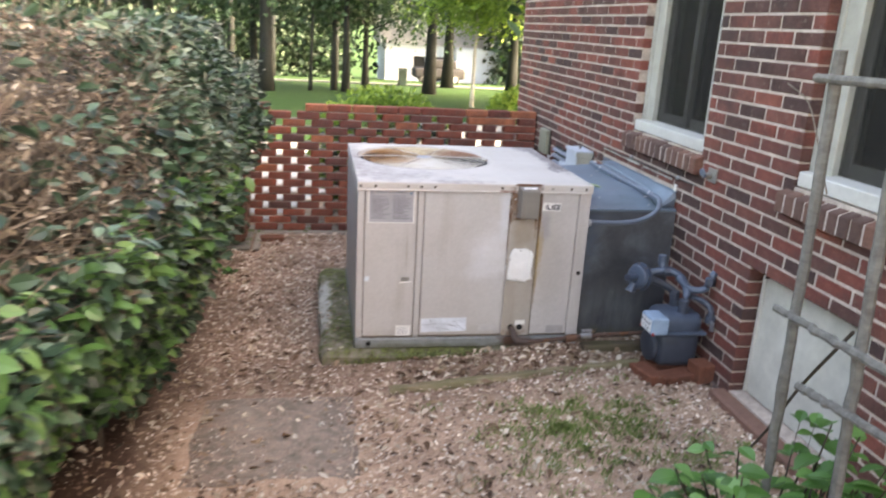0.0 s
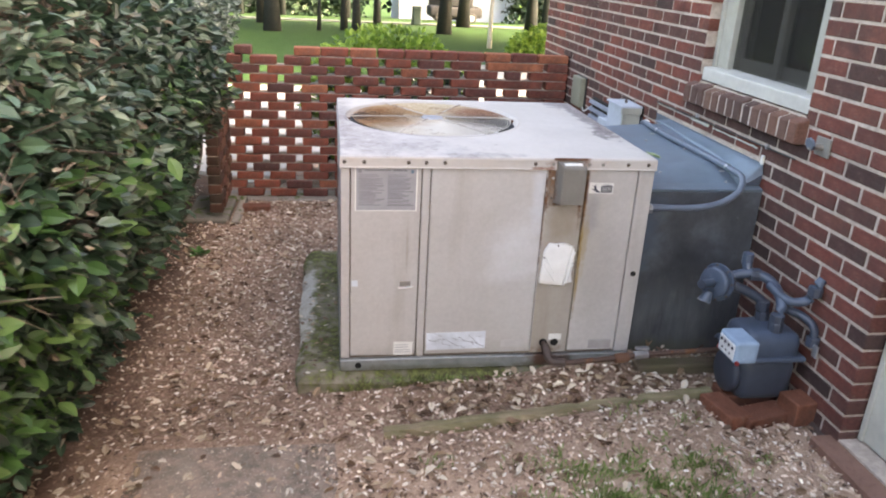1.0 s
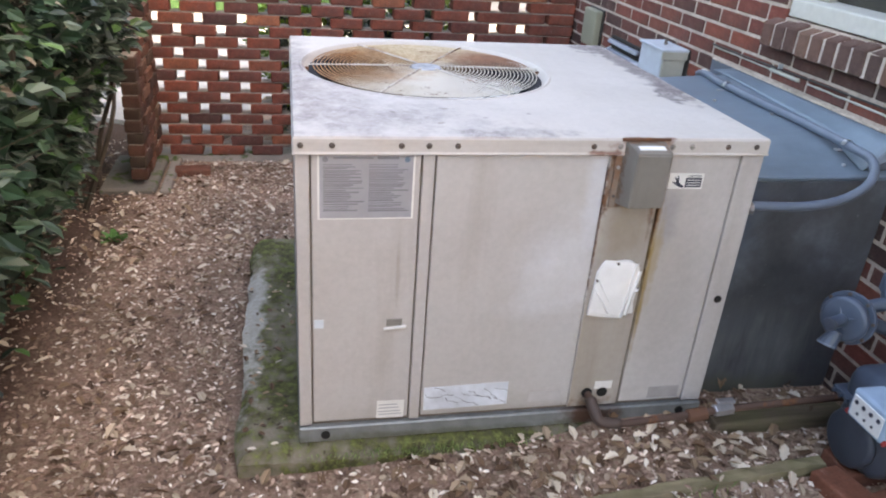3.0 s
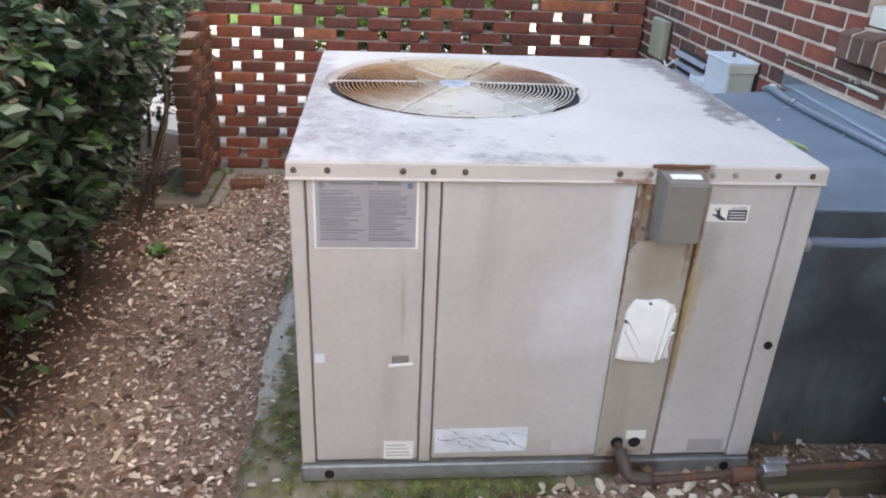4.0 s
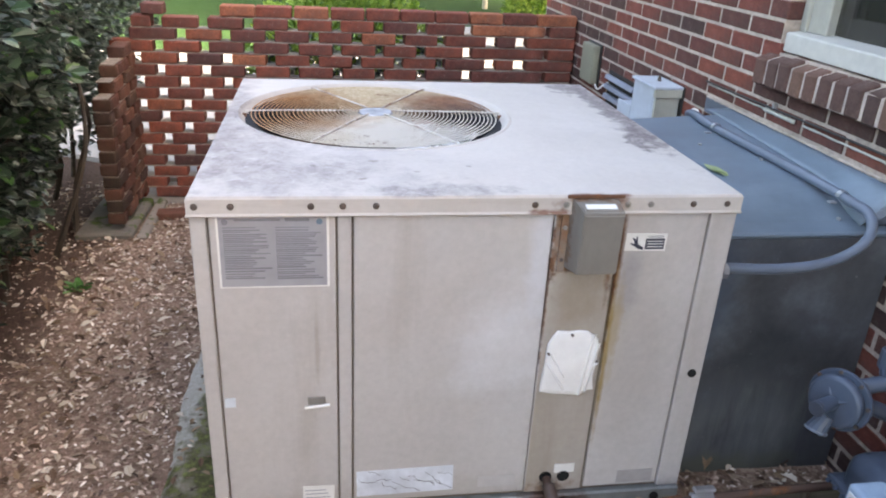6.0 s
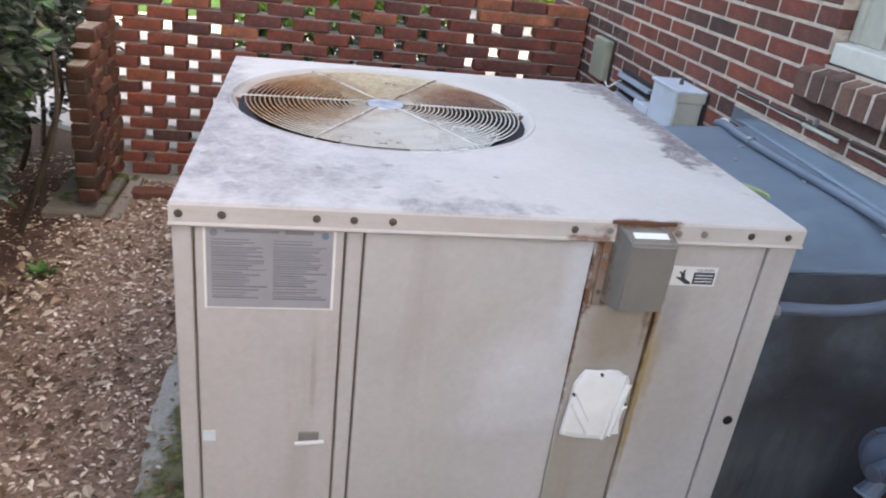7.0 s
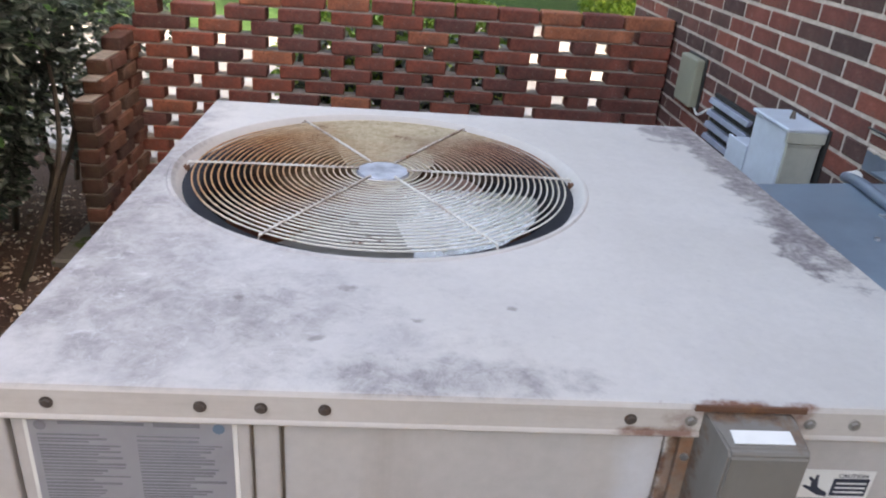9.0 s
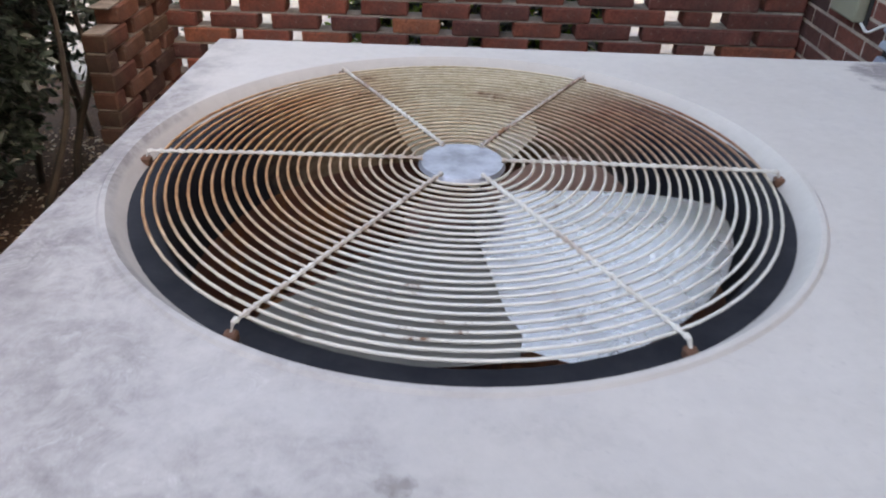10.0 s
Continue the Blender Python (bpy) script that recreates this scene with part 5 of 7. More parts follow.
for i in range(11):
    x, z = 0.358 + 0.021 * i + random.uniform(-0.006, 0.006), random.uniform(0.225, 0.262)
    for k in range(random.randint(3, 6)):
        x2, z2 = min(x + random.uniform(0.004, 0.022), 0.6), max(z - random.uniform(-0.004, 0.016), 0.191)
        rod(bm, (x, 0.0032, z), (x2, 0.0032, z2), random.uniform(0.0006, 0.0014), random.uniform(0.0004, 0.001), 4)
        x, z = x2, z2
part("crack_lines", bm, M_FOILINK, f2)["kind"] = "stuff"
decal("faded_label", 0.67, 0.77, 0.19, 0.225, 0.0045, M_FADED, ac, "nearly washed out label")
decal("faded_label", 1.055, 1.155, 0.175, 0.215, 0.0045, plain("grey_smudge", (0.33, 0.31, 0.3), 0.5, 0, 0.2, 12), ac, "grey worn label")
decal("wiring_tag", 0.877, 0.932, 0.218, 0.246, 0.0085, M_STICKER, ac, "small white tag above the pipe holes")
decal("small_tag", 0.045, 0.07, 0.478, 0.504, 0.0055, plain("pale_blue_tag", (0.6, 0.65, 0.69), 0.5, 0, 0.1, 30), ac, "pale square tag")
hd = part("panel_pull", B(0.237, 0.279, 0.0015, 0.006, 0.476, 0.499, bevel=0.002), M_BOXGREY, ac, "small grey torn patch")
bm = B(0.229, 0.29, -0.004, 0.0035, 0.4695, 0.4765, bevel=0.0015)
bmesh.ops.rotate(bm, verts=bm.verts, cent=(0.26, 0, 0.473), matrix=Matrix.Rotation(radians(-5), 3, "Y"))
part("pull_lip", bm, M_STICKER, hd, "curled white edge")
for x in (0.855, 0.904):
    bm = bmesh.new()
    cyl(bm, (x, 0.0085, 0.206), (0, 1, 0), 0.017, 0.004, 20)
    part("pipe_hole", bm, M_HOLE, ac)
part("knockout_hole", C((1.209, 0.002, 0.521), (0, 1, 0), 0.0115, 0.004, 20), M_HOLE, ac)

# ---- duct between the unit and the house ----
duct = thing("air_duct", (1.5, 0.6, 0.06), "large grey galvanised sheet metal duct between unit and wall", "duct")


def duct_top(x, y):
    """Height of the duct's top sheet: level along its front edge, rising to the wall further back."""
    rise = (x - 1.243) * 0.135 * sst(y, 0.135, 0.4)
    return 0.85 + rise + (y - 0.135) * (0.0814 - (x - 1.243) * 0.092)


bm = bmesh.new()
nx_, ny_ = 8, 14
top = [[bm.verts.new((x := 1.243 + 0.555 * i / nx_, y := 0.135 + 0.885 * j / ny_, duct_top(x, y) + 0.0025 * noise.noise((x * 6, y * 6, 1)))) for i in range(nx_ + 1)] for j in range(ny_ + 1)]
fs = [bm.faces.new((top[j][i], top[j][i + 1], top[j + 1][i + 1], top[j + 1][i])) for j in range(ny_) for i in range(nx_)]
g = bmesh.ops.extrude_face_region(bm, geom=fs)
for v in g["geom"]:
    if isinstance(v, bmesh.types.BMVert):
        v.co.z = 0.06
bmesh.ops.recalc_face_normals(bm, faces=bm.faces)
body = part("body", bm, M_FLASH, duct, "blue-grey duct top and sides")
# front gets a darker metal than the top to carry its shade
part("front_sheet", B(1.246, 1.794, 0.128, 0.132, 0.062, 0.838, 0.0015), M_DUCT, duct, "streaked galvanised front sheet with shade put into its colour")
part("front_seam", B(1.246, 1.79, 0.125, 0.14, 0.843, 0.8535, 0.003), M_FLASH, body)
part("wall_flashing", B(1.792, 1.7985, 1.02, 1.28, 0.9, 0.957, 0.001), M_FLASHDARK, duct, "upright flashing against the brick, shade put into its tone")
bm = bmesh.new()
strip = []
for j in range(17):
    y = 1.1 - 0.935 * j / 16
    foot = duct_top(1.7, min(y, 1.02)) + 0.004
    strip.append([bm.verts.new((1.7 + 0.096 * u, y, foot + (0.957 - foot) * (u * 0.62 + 0.38 * u * u) + 0.0012 * noise.noise((u * 3, y * 9, 4)))) for u in (0, 0.25, 0.5, 0.75, 1)])
for p, q in zip(strip, strip[1:]):
    for k in range(4):
        bm.faces.new((p[k], p[k + 1], q[k + 1], q[k]))
bmesh.ops.recalc_face_normals(bm, faces=bm.faces)
bmesh.ops.solidify(bm, geom=bm.faces, thickness=0.0015)
flash = part("sloped_flashing", bm, M_FLASHSIDE, duct, "blue-grey flashing sloping up to the brick", True)
bm = bmesh.new()
fold = [[bm.verts.new((1.7 + 0.096 * u, 0.168 - d, duct_top(1.7, 0.168) + 0.004 + (0.955 - duct_top(1.7, 0.168)) * h * (u * 0.62 + 0.38 * u * u))) for u in (0.15, 0.5, 0.75, 1)] for d, h in ((0, 1), (0.012, 0.55), (0.006, 0.05))]
for p, q in zip(fold, fold[1:]):
    for k in range(3):
        bm.faces.new((p[k], p[k + 1], q[k + 1], q[k]))
bmesh.ops.recalc_face_normals(bm, faces=bm.faces)
bmesh.ops.solidify(bm, geom=bm.faces, thickness=0.0015)
# dark tone here paints the shaded gap at the end of the flashing
part("bent_end", bm, M_FLASHDARK, flash)
bm = bmesh.new()
pts = [(1.796, 1.28 - 1.11 * i / 60, 0.959 + 0.0025 * noise.noise((i * 0.6, 3, 1))) for i in range(61)]
tube(bm, pts, [0.0052 + 0.0045 * noise.noise((i * 1.1, 2, 5)) for i in range(61)], 6)
part("caulk_line", bm, M_MORTAR, duct, "ragged pale caulk along the wall", True)
part("flashing_end", B(1.787, 1.798, 0.165, 0.182, 0.95, 0.99, 0.002), M_STICKER, duct)
for x, y in ((1.5, 0.72), (1.66, 0.2), (1.62, 0.55), (1.4, 0.3)):
    z = duct_top(x, y) + 0.003
    part("sheet_screw", C((x, y, z), (0, 0, 1), 0.006, 0.006, 8), M_ZINC, body)

conduit = thing("electric_conduit", (1.6, 0.5, 0.9), "grey plastic conduit curving over the duct to the unit", "conduit")
pts = [(1.635, 1.1, 0.932), (1.612, 1.03, 0.95), (1.602, 0.96, 0.956), (1.603, 0.88, 0.95), (1.62, 0.7, 0.942), (1.65, 0.4, 0.932), (1.67, 0.2, 0.92), (1.677, 0.11, 0.907), (1.64, 0.055, 0.862), (1.55, 0.04, 0.815), (1.42, 0.035, 0.798), (1.242, 0.04, 0.802)]
part("pipe", T(smooth_path(pts, 7), 0.0135, 12), M_CONDUIT, conduit, smooth=True)
for i, (x, y, z) in enumerate(((1.606, 0.83, 0.9485), (1.668, 0.22, 0.922))):
    bm = bmesh.new()
    for k in range(7):
        a = math.pi * k / 6
        bm.verts.new((x + 0.0165 * math.cos(a), y - 0.008, z + 0.0165 * math.sin(a))), bm.verts.new((x + 0.0165 * math.cos(a), y + 0.008, z + 0.0165 * math.sin(a)))
    bm.verts.ensure_lookup_table()
    for k in range(6):
        bm.faces.new((bm.verts[2 * k], bm.verts[2 * k + 1], bm.verts[2 * k + 3], bm.verts[2 * k + 2]))
    bmesh.ops.solidify(bm, geom=bm.faces, thickness=0.0015)
    box(bm, x - 0.036, x - 0.016, y - 0.008, y + 0.008, z - 0.018, z - 0.014), box(bm, x + 0.016, x + 0.036, y - 0.008, y + 0.008, z - 0.018, z - 0.014)
    part("strap", bm, M_ZINC, conduit)
part("box_connector", C((1.655, 1.1, 0.93), (0.3, 1, -0.4), 0.019, 0.05, 12, 0.003), M_STICKER, conduit, "white plastic connector")
part("end_nut", C((1.25, 0.03, 0.798), (1, 0, 0), 0.02, 0.014, 8), M_ZINC, conduit)
lf = leaves(np.array([[1.435, 0.556, duct_top(1.435, 0.556) + 0.005], [1.44, 0.52, duct_top(1.44, 0.52) + 0.006]]), np.array([[0.23, -1, -0.03], [0.4, -0.9, 0.0]]), np.array([0.115, 0.07]), np.array([0.0, 0.1]), 0.06, 0.36)
cloud("fallen_leaf", *lf, M_PALELEAF, None, "pale green leaf lying on the duct", "leaf", "")

# ---- wall boxes ----
disc = thing("disconnect_switch_box", (1.73, 1.78, 0.72), "pale grey electrical disconnect box on the brick wall", "electrical box")
part("body", B(1.674, 1.797, 1.512, 1.735, 0.70, 0.937, 0.004), M_DISC, disc)
cov = part("front_cover", B(1.68, 1.79, 1.5, 1.512, 0.702, 0.9, 0.003), M_DISCFACE, disc, "weathered greenish cover")
part("cover_seam", B(1.68, 1.79, 1.496, 1.504, 0.888, 0.899, 0.002), M_DISCFACE, cov)
part("lid", B(1.664, 1.797, 1.488, 1.745, 0.937, 0.949, 0.003), M_DISC, disc)
part("lid_lip", B(1.668, 1.795, 1.489, 1.5, 0.902, 0.937, 0.002), M_DISCFACE, disc)
part("hasp", R((1.74, 1.62, 0.949), (1.74, 1.62, 0.972), 0.01, 0.006, 8), M_SCREW, disc)
part("back_channel", B(1.797, 1.7995, 1.478, 1.75, 0.69, 0.95), M_CABLE, disc)
small = thing("small_junction_box", (1.72, 1.83, 0.66), "small pale junction box beside the disconnect", "electrical box")
part("body", B(1.69, 1.799, 1.76, 1.91, 0.66, 0.8, 0.004), M_DISC, small)
part("cover", B(1.682, 1.69, 1.757, 1.914, 0.657, 0.808, 0.002), M_DISC, small)
olive = thing("telephone_box", (1.77, 2.7, 0.74), "olive grey plastic utility box on the wall", "utility box")
part("cover", B(1.752, 1.793, 2.53, 2.73, 0.745, 0.955, 0.01, 3), M_OLIVE, olive)
part("back_plate", B(1.792, 1.799, 2.515, 2.742, 0.735, 0.963, 0.002), M_CABLE, olive)
part("cable", T(smooth_path([(1.785, 2.54, 0.746), (1.775, 2.46, 0.735), (1.785, 2.4, 0.77), (1.79, 2.33, 0.8)], 6), 0.005, 6), M_STICKER, olive)
lv = thing("foundation_louvre", (1.79, 2.2, 0.66), "metal louvred foundation vent in the brick wall", "vent")
# near-black panel stands for the dark gaps between the slats
part("frame", B(1.786, 1.8, 1.95, 2.35, 0.64, 0.86, 0.003), M_DARK, lv)
for i in range(4):
    bm = B(1.77, 1.79, 1.96, 2.34, 0.672 + 0.05 * i, 0.692 + 0.05 * i, 0.002)
    for vv in bm.verts:
        vv.co.x -= (0.7 + 0.05 * i - vv.co.z) * 0.4
    part("slat", bm, M_LOUVRE, lv)
tap = thing("outdoor_tap", (1.78, -0.19, 1.11), "small grey outdoor tap on the brick wall", "tap")
part("body", C((1.77, -0.19, 1.115), (1, 0, 0), 0.014, 0.06, 12, 0.003), M_DULLZINC, tap)
part("handle", C((1.742, -0.19, 1.125), (1, 0, 0.3), 0.026, 0.012, 8, 0.003), M_CONDUIT, tap)
part("cover_plate", B(1.79, 1.799, -0.235, -0.15, 1.08, 1.15, 0.002), M_SASH, tap)
cable = thing("wall_cable", (1.79, 0.6, 1.03), "thin black cable running along the brick sill", "cable")
part("wire", T(smooth_path([(1.79, 1.3, 1.016), (1.787, 1.1, 1.018), (1.787, 0.8, 1.022), (1.787, 0.5, 1.026), (1.787, 0.2, 1.028), (1.79, -0.05, 1.03)], 6), 0.0035, 6), M_CABLE, cable)
for y in (0.15, 0.8):
    part("clip", B(1.783, 1.799, y, y + 0.012, 1.022, 1.04, 0.002), M_ZINC, cable)
for k, (a, b) in enumerate(((1.29, 0.88), (0.87, 0.69), (0.64, 0.24))):
    bm = bmesh.new()
    pts = [(1.797, a + (b - a) * i / 14, 1.006 + 0.003 * noise.noise((i * 0.9, k, 1))) for i in range(15)]
    tube(bm, pts, [(0.0032, 0.0075, 0.0036)[k] + 0.002 * noise.noise((i * 1.3, k, 5)) for i in range(15)], 7)
    solid("mortar_smear", bm, M_BOARD, "ragged smear of pale mortar above the flashing", "mortar", "structure", smooth=True)

# ---- gas pipe and meter ----
pipe = thing("gas_pipe", (1.3, -0.1, 0.19), "rusty iron gas pipe running from the unit to the meter", "pipe")
part("pipe_run", T(smooth_path([(0.855, 0.0, 0.206), (0.855, -0.045, 0.204), (0.868, -0.078, 0.172), (0.925, -0.088, 0.16), (1.05, -0.09, 0.168), (1.25, -0.095, 0.19), (1.45, -0.095, 0.2), (1.72, -0.1, 0.212)], 6), 0.0115, 10), M_IRON, pipe, smooth=True)
part("elbow", T(smooth_path([(0.855, -0.025, 0.206), (0.857, -0.06, 0.19), (0.872, -0.08, 0.166), (0.93, -0.088, 0.16)], 5), 0.0175, 10), M_IRONDARK, pipe, smooth=True)
valve = part("gas_valve", C((1.255, -0.095, 0.192), (1, 0, 0.1), 0.019, 0.06, 6, 0.003), M_ZINC, pipe, "zinc shut-off valve")
part("valve_handle", B(1.225, 1.285, -0.108, -0.085, 0.218, 0.23, 0.004), M_ZINC, valve)
part("coupling", C((1.17, -0.097, 0.18), (1, 0, 0.12), 0.021, 0.06, 12, 0.003), M_RUSTPLATE, pipe)

meter = thing("gas_meter", (1.6, -0.32, 0.12), "grey-blue cast gas meter with pale index box on bricks", "gas meter")


def blob_box(x0, x1, y0, y1, z0, z1, bev, seg=4):
    return B(x0, x1, y0, y1, z0, z1, bevel=bev, seg=seg)


part("lower_body", blob_box(1.53, 1.765, -0.4, -0.2, 0.135, 0.33, 0.05), M_METER, meter, smooth=True)
part("flange", blob_box(1.515, 1.78, -0.415, -0.185, 0.318, 0.34, 0.01, 2), M_METERLITE, meter)
part("upper_body", blob_box(1.53, 1.765, -0.4, -0.2, 0.3, 0.43, 0.045), M_METERLITE, meter, smooth=True)
part("front_bulge", C((1.527, -0.3, 0.23), (1, 0, 0), 0.085, 0.03, 28, 0.01), M_METER, meter, smooth=True)
idx = part("index_box", blob_box(1.448, 1.54, -0.46, -0.325, 0.345, 0.435, 0.012, 3), M_INDEX, meter, "pale blue index cover")
face = part("dial_face", B(1.4455, 1.449, -0.447, -0.338, 0.357, 0.42, 0.001), M_DIAL, idx, "white dial face")
for k in range(4):
    part("dial", C((1.4445, -0.433 + 0.027 * k, 0.403), (1, 0, 0), 0.0065, 0.002, 12), M_STICKERINK, idx)
for k in range(3):
    part("dial", C((1.4445, -0.42 + 0.027 * k, 0.375), (1, 0, 0), 0.0045, 0.002, 10), M_STICKERINK, idx)
for y in (-0.461, -0.324):
    part("seal", C((1.458, y, 0.353), (0, 1, 0), 0.009, 0.008, 10, 0.002), plain("red_seal_plastic", (0.3, 0.03, 0.03), 0.5), idx, "small red seal")
for k in range(8):
    part("flange_bolt", C((1.511, -0.4 + 0.028 * k, 0.329), (1, 0, 0), 0.006, 0.01, 6), M_METERLITE, meter)
for y in (-0.35, -0.25):
    part("spud", C((1.66, y, 0.445), (0, 0, 1), 0.027, 0.04, 8, 0.004), M_METER, meter)

reg = thing("gas_regulator", (1.46, -0.2, 0.5), "grey round gas regulator with bolted rim and spout", "regulator")
ax = Vector((-0.9, -0.42, 0.1)).normalized()
c0 = Vector((1.47, -0.205, 0.572))
part("lower_case", C(c0 + ax * -0.025, ax, 0.058, 0.036, 32, 0.012), M_METER, reg, smooth=True)
rim = part("rim", C(c0, ax, 0.075, 0.011, 36, 0.003), M_METERLITE, reg)
part("upper_case", C(c0 + ax * 0.018, ax, 0.064, 0.03, 32, 0.012), M_METERLITE, reg, smooth=True)
sp = part("spring_case", C(c0 + ax * 0.06, ax, 0.017, 0.065, 20, 0.004), M_METERLITE, reg, smooth=True)
part("cap", C(c0 + ax * 0.097, ax, 0.018, 0.012, 16, 0.003), M_METER, sp)
part("vent_spout", R(c0 + ax * 0.035 + Vector((0, 0, -0.035)), c0 + ax * 0.055 + Vector((0, 0.01, -0.078)), 0.017, 0.025, 14), M_METERLITE, reg)
part("spout_rim", R(c0 + ax * 0.055 + Vector((0, 0.01, -0.076)), c0 + ax * 0.057 + Vector((0, 0.01, -0.081)), 0.027, 0.027, 16), M_CONDUIT, reg)
u1 = ax.cross(Vector((0, 0, 1))).normalized()
u2 = ax.cross(u1)
for k in range(8):
    a = 2 * math.pi * k / 8 + 0.2
    part("bolt", C(c0 + 0.069 * (math.cos(a) * u1 + math.sin(a) * u2), ax, 0.005, 0.022, 6), M_SCREW, rim)
for k in range(4):
    a = 2 * math.pi * k / 4 + 0.5
    part("case_rib", R(c0 + ax * 0.034 + 0.015 * (math.cos(a) * u1 + math.sin(a) * u2), c0 + ax * 0.03 + 0.04 * (math.cos(a) * u1 + math.sin(a) * u2), 0.004, 0.0025, 6), M_METERLITE, reg)
pw = thing("meter_piping", (1.66, -0.25, 0.45), "grey painted gas pipes and fittings above the meter", "pipework")
part("riser", T(smooth_path([(1.66, -0.25, 0.455), (1.655, -0.245, 0.5), (1.6, -0.23, 0.535), (1.53, -0.215, 0.562)], 5), 0.019, 10), M_METER, pw, smooth=True)
part("cross_pipe", T(smooth_path([(1.53, -0.18, 0.585), (1.62, -0.2, 0.605), (1.68, -0.25, 0.58), (1.68, -0.33, 0.52), (1.66, -0.35, 0.45)], 5), 0.02, 10), M_METERLITE, pw, smooth=True)
part("wall_pipe", T(smooth_path([(1.66, -0.25, 0.58), (1.7, -0.33, 0.545), (1.76, -0.36, 0.56), (1.775, -0.37, 0.62), (1.795, -0.37, 0.65)], 5), 0.018, 10), M_METERLITE, pw, smooth=True)
part("drop_pipe", T(smooth_path([(1.71, -0.3, 0.5), (1.76, -0.36, 0.49), (1.785, -0.4, 0.46), (1.785, -0.41, 0.4)], 5), 0.016, 10), M_METER, pw, smooth=True)
for p, a in (((1.625, -0.2, 0.6), (1, -0.2, 0)), ((1.66, -0.345, 0.475), (0, 0, 1)), ((1.655, -0.247, 0.49), (0, 0, 1)), ((1.775, -0.37, 0.6), (0, 0, 1)), ((1.785, -0.41, 0.41), (0, 0, 1))):
    part("fitting", C(p, a, 0.027, 0.04, 8, 0.004), M_METER, pw)
part("tee_cap", C((1.6, -0.17, 0.655), (0, 0, 1), 0.022, 0.05, 8, 0.003), M_METERLITE, pw)
part("tee", R((1.6, -0.19, 0.59), (1.6, -0.17, 0.65), 0.019, seg=10), M_METERLITE, pw)
part("hanging_tag", B(1.775, 1.783, -0.46, -0.43, 0.36, 0.41, 0.002), M_ZINC, pw)


def loose_brick(loc, rot, label, size=(0.2, 0.095, 0.06)):
    bm = B(-size[0] / 2, size[0] / 2, -size[1] / 2, size[1] / 2, -size[2] / 2, size[2] / 2, 0.006, 2)
    ob = solid("loose_brick", bm, M_LOOSE_BRICK, label, "brick", group="bricks under the meter")
    ob.matrix_world = pose(*loc, *rot)
    return ob


loose_brick((1.49, -0.4, 0.105), (0, 3, 100), "loose red brick edging the meter bed")
loose_brick((1.62, -0.445, 0.105), (2, 0, 12), "loose red brick below the meter front")
loose_brick((1.755, -0.455, 0.143), (0, 0, 8), "orange brick standing on edge beside the meter", (0.1, 0.11, 0.1))
loose_brick((1.63, -0.29, 0.1), (0, 0, 0), "brick supporting the gas meter", (0.22, 0.12, 0.07))
lb = solid("loose_brick", B(-0.1, 0.1, -0.05, 0.05, -0.028, 0.028, 0.006, 2), M_PIER_BRICK, "flat brown brick lying beside the kerb", "brick")
lb.matrix_world = pose(-0.575, 2.655, -0.072, 0, 0, 4)

# ---- trellis and plant ----
tr = thing("trellis", (1.25, -1.85, 0.08), "weathered grey wooden trellis standing in front of the wall", "trellis")


def stick(p, q, r, seed, name="bar", mat=M_TRELLIS):
    p, q = Vector(p), Vector(q)
    n = 22
    pts = [p.lerp(q, i / n) + 0.009 * Vector((noise.noise((i * 0.8, seed, 0)), noise.noise((i * 0.8, seed, 5)), noise.noise((i * 0.8, seed, 9)))) for i in range(n + 1)]
    return T(pts, [r * (1 + 0.26 * noise.noise((i * 1.3, seed, 3))) for i in range(n + 1)], 8)


part("post", stick((1.25, -1.785, 0.03), (1.25, -1.715, 1.765), 0.0165, 1), M_TRELLIS, tr)
part("post", stick((1.25, -2.1, 0.03), (1.25, -2.0, 1.5), 0.0165, 2), M_TRELLIS, tr)
for i, (a, b, z0, z1) in enumerate(((-1.67, -2.3, 1.69, 1.70), (-1.69, -2.22, 0.985, 1.0), (-1.86, -2.26, 0.8, 0.84))):
    part("cross_bar", stick((1.22, a, z0), (1.22, b, z1), 0.0135, 5 + i), M_TRELLIS, tr)
solid("dry_stick", T(smooth_path([(1.62, -1.12, 0.09), (1.52, -1.37, 0.36), (1.41, -1.63, 0.67), (1.27, -1.97, 1.02)], 5), 0.006, 6), M_BRANCH, "thin dry stick leaning on the trellis", "stick")
vine = solid("dry_vine", T(smooth_path([(1.77, -0.72, 1.62), (1.72, -0.95, 1.56), (1.62, -1.2, 1.42), (1.5, -1.45, 1.3)], 6), 0.003, 5), M_TWIG, "thin dry vine stem in front of the window", "vine")
plant = thing("broadleaf_plant", (1.1, -1.9, 0.07), "bushy green plant with broad leaves at the trellis foot", "plant")
P, Wd, Sz, Ro = [], [], [], []
for k in range(54):
    a, h = rng.uniform(0, 6.28), rng.uniform(0.2, 0.48)
    q = rng.uniform(0.25, 1)
    top = Vector((1.17 + 0.38 * math.cos(a) * q, -1.93 + 0.4 * math.sin(a) * q, 0.06 + h + 0.12 * sst(math.cos(a), 0.0, 0.8)))
    foot = Vector((1.17 + 0.1 * math.cos(a), -1.93 + 0.12 * math.sin(a), 0.05))
    part("stem", T([foot, foot.lerp(top, 0.55) + Vector((0, 0, 0.03)), top], [0.005, 0.004, 0.0025], 5), M_BRANCH, plant)
    for j in range(11):
        f = 0.34 + 0.066 * j
        P.append(foot.lerp(top, min(f, 1.0)))
        b = a + j * 2.2
        Wd.append((math.cos(b), math.sin(b), rng.uniform(-0.35, 0.35)))
        Sz.append(rng.uniform(0.05, 0.105)), Ro.append(rng.uniform(-0.4, 0.4))
